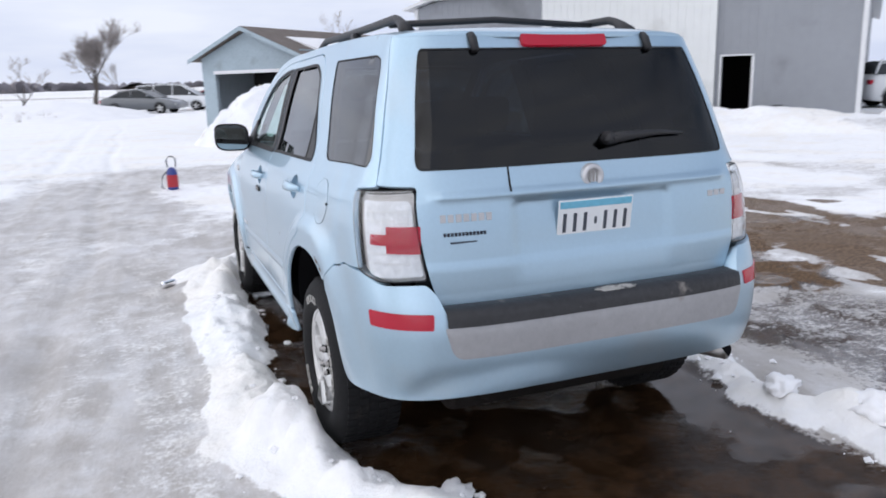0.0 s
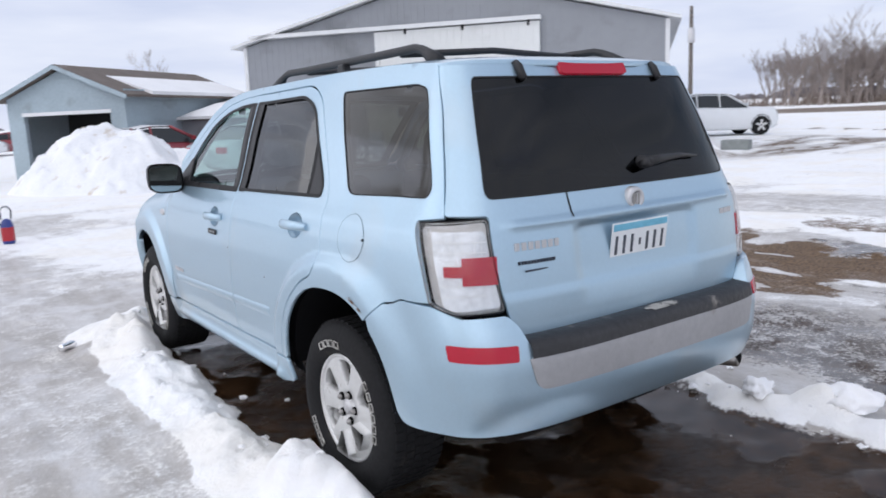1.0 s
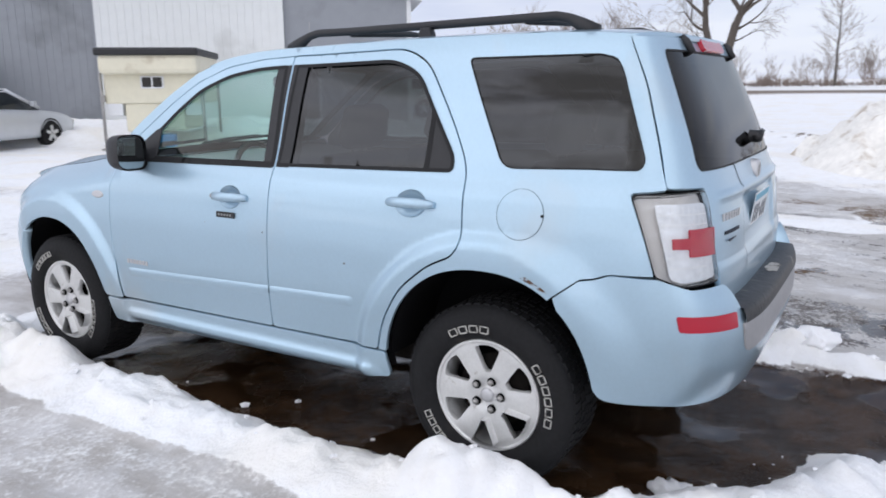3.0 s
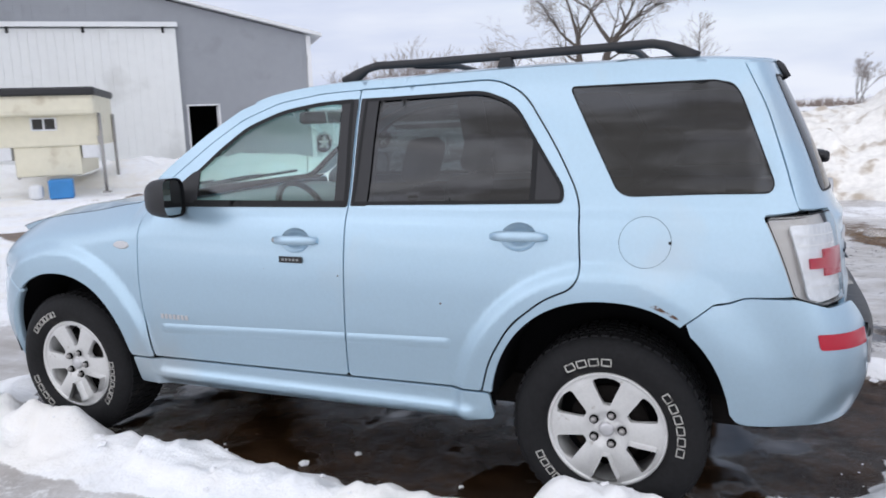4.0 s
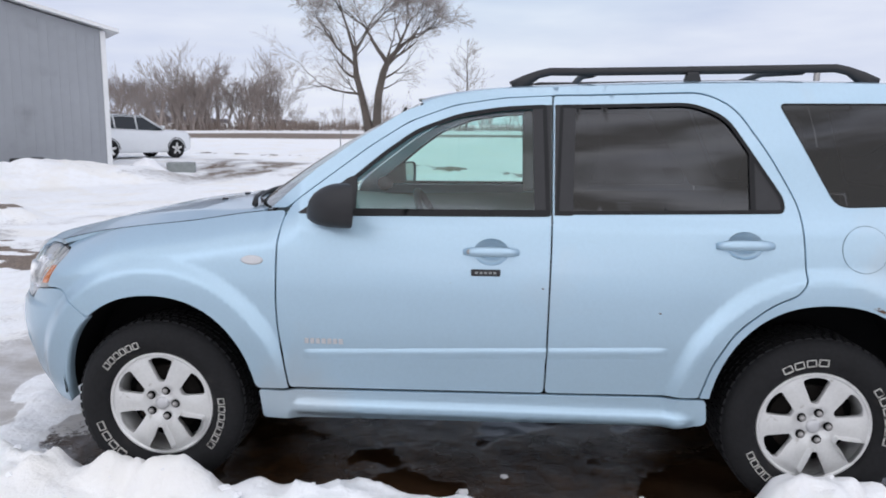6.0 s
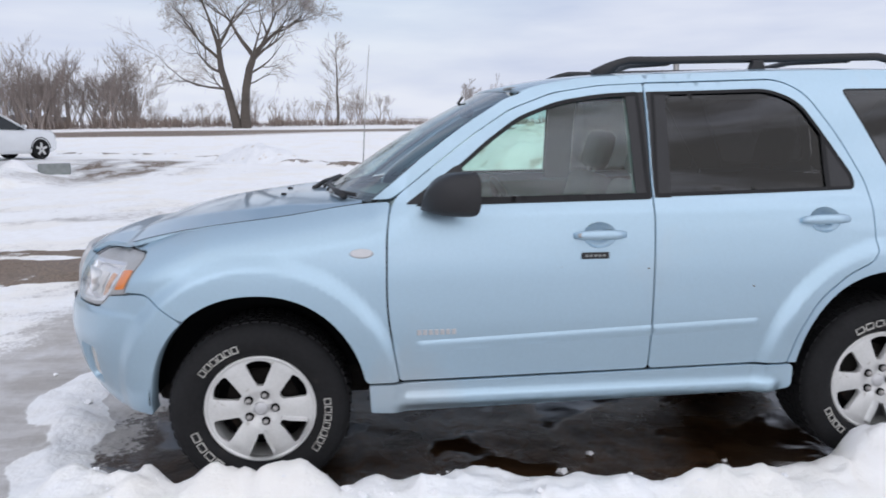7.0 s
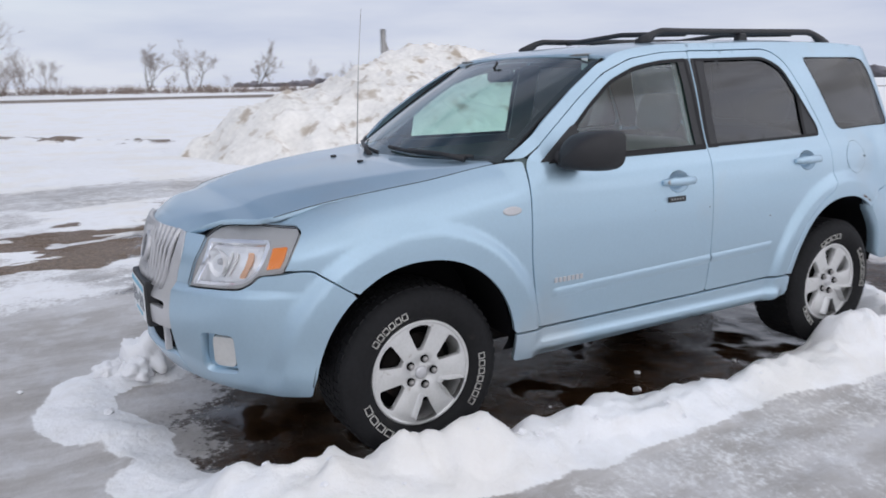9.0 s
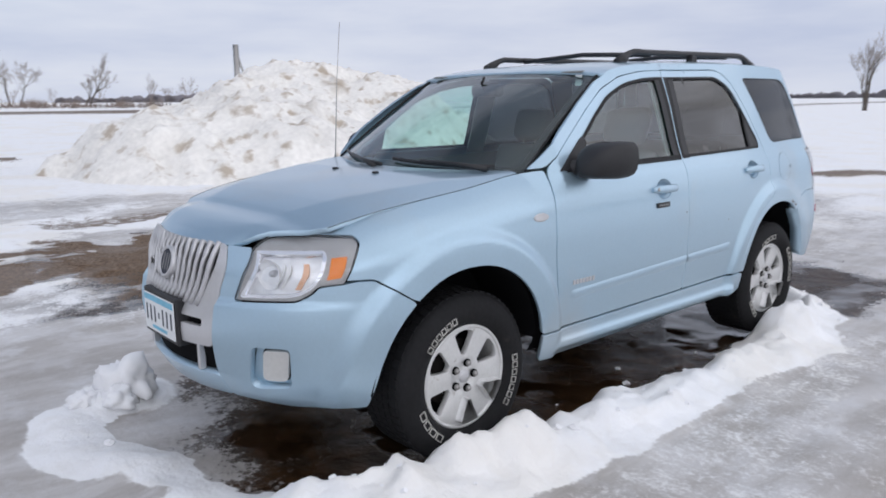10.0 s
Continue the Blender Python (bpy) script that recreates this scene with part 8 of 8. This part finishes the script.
def grow(rng, big, fine, start, way, length, radius, depth, droop=0.0, spread=0.6, keep=0.62, kids=(3, 5), thin=0.014, slim=0.62):
    """A limb that bends, tapers and forks down to fine twigs."""
    n = 5 if depth > 1 else 4
    pts, rad, p, d = [start.copy()], [radius], start.copy(), way.normalized()
    for i in range(n):
        d = (d + Vector((rng.gauss(0, 0.12), rng.gauss(0, 0.12), rng.gauss(0, 0.08) + 0.05 - droop * (0.35 if depth < 3 else 0.0)))).normalized()
        p = p + d * (length / n)
        pts.append(p.copy())
        rad.append(radius * (1 - 0.62 * (i + 1) / n))
    (big if depth >= 3 else fine).limb(pts, rad, 7 if depth >= 4 else (5 if depth == 3 else 3))
    if depth == 0:
        return
    for k in range(rng.randint(*kids)):
        t = rng.uniform(0.35, 1.0) if k else 1.0
        i = min(n - 1, int(t * n))
        q = pts[i].lerp(pts[i + 1], t * n - i) if t < 1 else pts[-1]
        dd = (pts[i + 1] - pts[i]).normalized()
        turn = Vector((rng.gauss(0, 1), rng.gauss(0, 1), rng.gauss(0, 0.6)))
        turn = (turn - dd * turn.dot(dd)).normalized()
        nd = (dd + turn * rng.uniform(0.5, 1.15) * spread + Vector((0, 0, 0.12 - droop * 0.5))).normalized()
        grow(rng, big, fine, q, nd, length * keep * rng.uniform(0.75, 1.15), max(thin, rad[i] * slim), depth - 1, droop, spread, keep, kids, thin, slim)


def tree(name, label, seed, x, y, height, stems, radius, depth, droop=0.0, spread=0.6, group="", kids=(3, 5), keep=0.62, sink=0.1, first=0.36, limbs=(), slim=0.62):
    rng = random.Random(seed)
    big, fine = Wood(), Wood()
    # side limbs: from where on the trunk, which way, how steeply, how long, how thick
    for x0, y0, z0, az, rise, length, r in limbs:
        grow(rng, big, fine, Vector((x0, y0, z0)), Vector((math.sin(radians(az)), math.cos(radians(az)), rise)), length, r, 5 if length > 4 else 4, droop, spread * 0.8, 0.66, kids, 0.014, slim)
    for lean, az, scale in stems:
        w = Vector((math.sin(radians(az)) * lean, math.cos(radians(az)) * lean, 1.0))
        grow(rng, big, fine, Vector((lean * 1.6 * math.sin(radians(az)), lean * 1.6 * math.cos(radians(az)), 0)), w, height * first * scale, radius * scale, depth, droop, spread, keep, kids, 0.014, slim)
    t = thing(name, label, "tree", group)
    part("trunk", big.mesh("trunk"), BARK, t)
    part("crown", fine.mesh("crown"), TWIG, t, "crown of fine bare twigs")
    t.matrix_basis = Matrix.Translation((x, y, height_at(x, y) - sink))
    return t


def cottonwood(x, y):
    """Two stout trunks from one foot, sweeping limbs and drooping twigs."""
    rng = random.Random(5)
    big, fine = Wood(), Wood()
    trunks = ([(0.0, 0.30, 0.0), (0.05, 0.70, 1.8), (0.1, 1.10, 3.6), (0.1, 1.55, 5.4), (0.0, 1.65, 7.2)], [0.50, 0.35, 0.31, 0.27, 0.20]), ([(0.0, -0.35, 0.0), (0.0, -0.38, 1.8), (-0.1, -0.55, 3.6), (-0.1, -0.95, 5.4), (-0.1, -1.35, 6.4)], [0.52, 0.39, 0.35, 0.32, 0.27])
    for pts, rad in trunks:
        big.limb([Vector(p) for p in pts], rad, 10)
    # start, way in the ground plan, rise, length, thickness, forkings
    for y0, z0, az, rise, length, r, depth in ((1.65, 7.2, 20, 2.2, 3.6, 0.20, 5), (1.65, 7.2, 150, 2.6, 3.4, 0.18, 5), (-1.35, 6.4, 172, 1.1, 3.6, 0.26, 5), (-1.35, 6.4, 10, 2.0, 3.8, 0.24, 5),
                                               (-2.0, 7.2, 190, 2.2, 3.2, 0.18, 5), (1.10, 3.6, 350, 0.12, 3.6, 0.13, 4), (1.45, 5.0, 15, 0.40, 3.4, 0.14, 4), (1.6, 6.2, 340, 0.75, 3.6, 0.16, 5),
                                               (1.0, 3.4, 30, 0.35, 2.6, 0.10, 4), (-0.8, 4.9, 175, 0.55, 2.6, 0.12, 4), (-1.2, 6.0, 190, 0.75, 3.4, 0.16, 5), (-0.6, 3.9, 165, 0.45, 2.0, 0.09, 4),
                                               (1.6, 6.6, 80, 1.0, 3.2, 0.15, 4), (-1.2, 6.0, 270, 0.9, 3.2, 0.15, 4), (1.5, 5.6, 265, 0.9, 3.0, 0.13, 4)):
        w = Vector((math.sin(radians(az)), math.cos(radians(az)), rise))
        grow(rng, big, fine, Vector((0, y0, z0)), w, length * 1.06, r * 0.95, depth + (1 if length > 3.3 else 0), 0.26, 0.80, 0.70, (3, 4), 0.012, 0.66)
    t = thing("tree", "tall bare cottonwood with two trunks and drooping twigs", "tree")
    part("trunk", big.mesh("trunk"), BARK, t)
    part("crown", fine.mesh("crown"), TWIG, t, "crown of fine bare twigs")
    t.matrix_basis = Matrix.Translation((x, y, height_at(x, y) - 0.15))


cottonwood(66.2, 13.0)
def poplar(x, y, height):
    """A straight stem with many short, rising side limbs."""
    rng = random.Random(12)
    big, fine = Wood(), Wood()
    big.limb([Vector((0.04 * math.sin(k), 0.04 * math.cos(2.1 * k), height * k / 8)) for k in range(9)], [0.15 * (1 - 0.115 * k) for k in range(9)], 7)
    for k in range(46):
        z = height * (0.14 + 0.84 * k / 45)
        a = rng.random() * 6.28
        reach = 1.5 * (1 - 0.75 * ((z / height - 0.35) / 0.65) ** 2 if z > 0.35 * height else 0.75) + 0.15
        grow(rng, big, fine, Vector((0, 0, z)), Vector((math.cos(a), math.sin(a), 0.55)), reach, 0.028, 2, 0.0, 0.6, 0.6, (3, 4))
    t = thing("tree", "slim upright bare tree beside the highway", "tree")
    part("trunk", big.mesh("trunk"), BARK, t)
    part("crown", fine.mesh("crown"), TWIG, t, "crown of fine bare twigs")
    t.matrix_basis = Matrix.Translation((x, y, height_at(x, y) - 0.1))


poplar(72.0, 4.6, 8.6)
tree("tree", "round-crowned bare tree beside the lane", 8, -4.6, 72.0, 11.5, [(0.04, 280, 1.0)], 0.24, 5, 0.0, 0.75, kids=(5, 6), keep=0.70, first=0.26)
tree("tree", "small bare tree in the snowy field", 9, -7.4, 46.0, 5.0, [(0.05, 90, 1.0)], 0.08, 4, 0.0, 0.65, kids=(3, 4))
tree("tree", "small bare tree in the snowy field", 10, -2.6, 75.0, 6.0, [(0.05, 90, 1.0)], 0.09, 4, 0.0, 0.5, kids=(3, 4))
tree("tree", "bare leaning tree beyond the highway", 14, 86.0, -21.2, 7.6, [(0.5, 185, 1.0), (0.25, 190, 0.7)], 0.14, 4, 0.0, 0.6, kids=(4, 5))
tree("tree", "spreading bare tree beyond the highway", 15, 95.0, -16.6, 7.4, [(0.25, 10, 1.0), (0.35, 190, 0.9)], 0.12, 4, 0.0, 0.9, kids=(4, 5))
tree("tree", "bushy bare tree beyond the highway", 18, 92.0, -11.0, 7.6, [(0.1, 0, 1.0), (0.2, 180, 0.8), (0.15, 90, 0.9)], 0.10, 4, 0.0, 0.6, kids=(4, 5))
tree("tree", "bare tree far down the road", 16, 34.3, -98.9, 13.0, [(0.02, 90, 1.0), (0.1, 200, 0.9), (0.08, 20, 0.8)], 0.20, 5, 0.0, 0.36, kids=(3, 4))
tree("tree", "bare tree behind the shed", 17, 14.0, 52.0, 8.5, [(0.05, 90, 1.0)], 0.15, 4, 0.0, 0.6, kids=(3, 4))
# a row of scrub trees along the highway: a few shapes, repeated
shapes = []
for k in range(6):
    rng = random.Random(100 + k)
    big, fine = Wood(), Wood()
    for s in range(rng.randint(2, 4)):
        w = Vector((rng.gauss(0, 0.22), rng.gauss(0, 0.22), 1))
        grow(rng, big, fine, Vector((rng.gauss(0, 0.5), rng.gauss(0, 0.5), 0)), w, rng.uniform(2.4, 4.0), rng.uniform(0.07, 0.12), 4, 0.0, 0.48, 0.60, (3, 4))
    shapes.append((big.mesh("trunk"), fine.mesh("crown")))
rng = random.Random(77)
spots = []
for k in range(84):
    az = radians(rng.choice((rng.uniform(60.5, 72.5), rng.uniform(60.5, 72.5), rng.uniform(61.5, 81))))
    d = rng.uniform(72, 92)
    spots.append((-3.0 + d * math.sin(az), d * math.cos(az), rng.uniform(0.55, 1.05) * (1.0 if az < radians(72.5) else 0.45)))
for k in range(22):
    az = radians(rng.choice((rng.uniform(81.5, 92), rng.uniform(84, 90), rng.uniform(97, 112))))
    d = rng.uniform(85, 130)
    spots.append((-3.0 + d * math.sin(az), d * math.cos(az), rng.uniform(0.3, 0.6)))
for k, (x, y, s) in enumerate(spots):
    t = thing("scrub_tree", "bare scrub tree in the row along the highway", "tree", "scrub along the highway")
    a, b = shapes[k % 6]
    part("trunk", a, SCRUB, t)
    part("crown", b, SCRUB, t)
    t.matrix_basis = Matrix.Translation((x, y, height_at(x, y) - 0.1)) @ Matrix.Rotation(rng.random() * 6.28, 4, "Z") @ Matrix.Diagonal((s, s, s, 1))

# brush and dry weeds at the foot of the trees and along the lane
verts, faces = [], []
rng = random.Random(31)
for k in range(6400):
    if k < 4200:
        az, d = radians(rng.uniform(55, 112)), rng.uniform(74, 84)
        x, y, hgt = -3.0 + d * math.sin(az), d * math.cos(az), rng.uniform(0.4, 1.6) * (1.0 if az < radians(83) else 0.7) * (1.0 if vnoise(np.array(math.degrees(az) * 0.9), np.array(d * 0.2), 7) > 0.48 else 0.35)
    elif k < 5400:
        x, y, hgt = rng.uniform(-24, -5.0), rng.uniform(38, 60), rng.uniform(0.2, 0.6)
    else:
        x, y, hgt = rng.uniform(-2, 3.5), rng.uniform(62, 70), rng.uniform(0.6, 2.0)
    z = float(base_height(np.array(x), np.array(y)))
    for j in range(3):
        a = rng.random() * 6.28
        w = 0.02 + 0.02 * hgt
        lx, ly = rng.gauss(0, 0.25) * hgt, rng.gauss(0, 0.25) * hgt
        s = len(verts)
        verts += [(x - w * math.cos(a), y - w * math.sin(a), z - 0.05), (x + w * math.cos(a), y + w * math.sin(a), z - 0.05), (x + lx, y + ly, z + hgt * rng.uniform(0.6, 1.0))]
        faces.append((s, s + 1, s + 2))
tagged(part("brush", mesh_of("brush", verts, faces, False), BRUSH), "brown brush and dry weeds at the roadside", "brush", kind="stuff")

# distant woods and farmsteads on the horizon
# the woods' colour is lightened and greyed to paint in the haze
FARWOOD = plain("far_woods_haze_tint", (0.23, 0.22, 0.24), 1.0, noise_amt=0.2, scale=0.05)
verts, faces = [], []
rng = random.Random(3)
for k in range(360):
    az = radians(k * 1.0)
    d = 620 + 160 * math.sin(k * 0.37) + 90 * math.sin(k * 1.3)
    if fbm(np.array(k * 0.11), np.array(0.0), 1.0, 3, 9) < 0.42:
        continue
    x, y = d * math.sin(az), d * math.cos(az)
    tx, ty = math.cos(az), -math.sin(az)
    z = float(base_height(np.array(x), np.array(y))) - 0.5
    for j in range(16):
        w, o = rng.uniform(2, 6), rng.uniform(-8, 8)
        hgt = rng.uniform(2.0, 6.5)
        cx_, cy_ = x + tx * o, y + ty * o
        s = len(verts)
        verts += [(cx_ - tx * w, cy_ - ty * w, z), (cx_ + tx * w, cy_ + ty * w, z), (cx_ + tx * w * 0.6, cy_ + ty * w * 0.6, z + hgt * 0.8), (cx_, cy_, z + hgt), (cx_ - tx * w * 0.7, cy_ - ty * w * 0.7, z + hgt * 0.7)]
        faces.append(tuple(range(s, s + 5)))
tagged(part("distant_woods", mesh_of("distant_woods", verts, faces, False), FARWOOD), "line of woods on the horizon, haze mixed into its colour", "woods", kind="stuff")

# ---- poles ----
POLE = plain("weathered_pole", (0.16, 0.14, 0.125), 0.85, noise_amt=0.2, scale=5)
up_ = thing("utility_pole", "wooden utility pole with a cross arm and transformer", "pole")
part("shaft", tube_mesh("shaft", [(0, 0, 0), (0, 0, 8.5)], [0.17, 0.12], 10), POLE, up_)
part("cross_arm", box("x", (-1.1, -0.08, 7.7), (1.1, 0.08, 7.88), POLE, None, 0.01).data, POLE, up_)
bpy.data.objects.remove(bpy.data.objects["x"])
me = lathe("transformer", [(0.0, 6.0), (0.22, 6.0), (0.24, 6.1), (0.24, 6.9), (0.15, 7.02), (0.0, 7.04)], axis="z", sides=16)
me.transform(Matrix.Translation((-0.35, 0, 0)))
part("transformer", me, SATIN, up_)
for a in (-0.95, 0.0, 0.95):
    part("insulator", tube_mesh("insulator", [(a, 0, 7.88), (a, 0, 8.12)], [0.05, 0.03], 8), INK, up_)
up_.matrix_basis = Matrix.Translation((44.1, 31.3, height_at(44.1, 31.3) - 0.9)) @ Matrix.Rotation(radians(38), 4, "Z")
gp = thing("braced_post", "grey steel post with a slanting brace behind the pile", "post")
part("shaft", tube_mesh("shaft", [(0, 0, 0), (0, 0, 4.4)], [0.16, 0.14], 10), STEEL, gp)
part("brace", tube_mesh("brace", [(0.0, -0.95, 2.2), (0.0, 0.0, 4.1)], [0.05, 0.05], 8), STEEL, gp)
gp.matrix_basis = Matrix.Translation((32.5, -13.05, height_at(32.5, -13.05) - 0.3)) @ Matrix.Rotation(radians(26), 4, "Z")
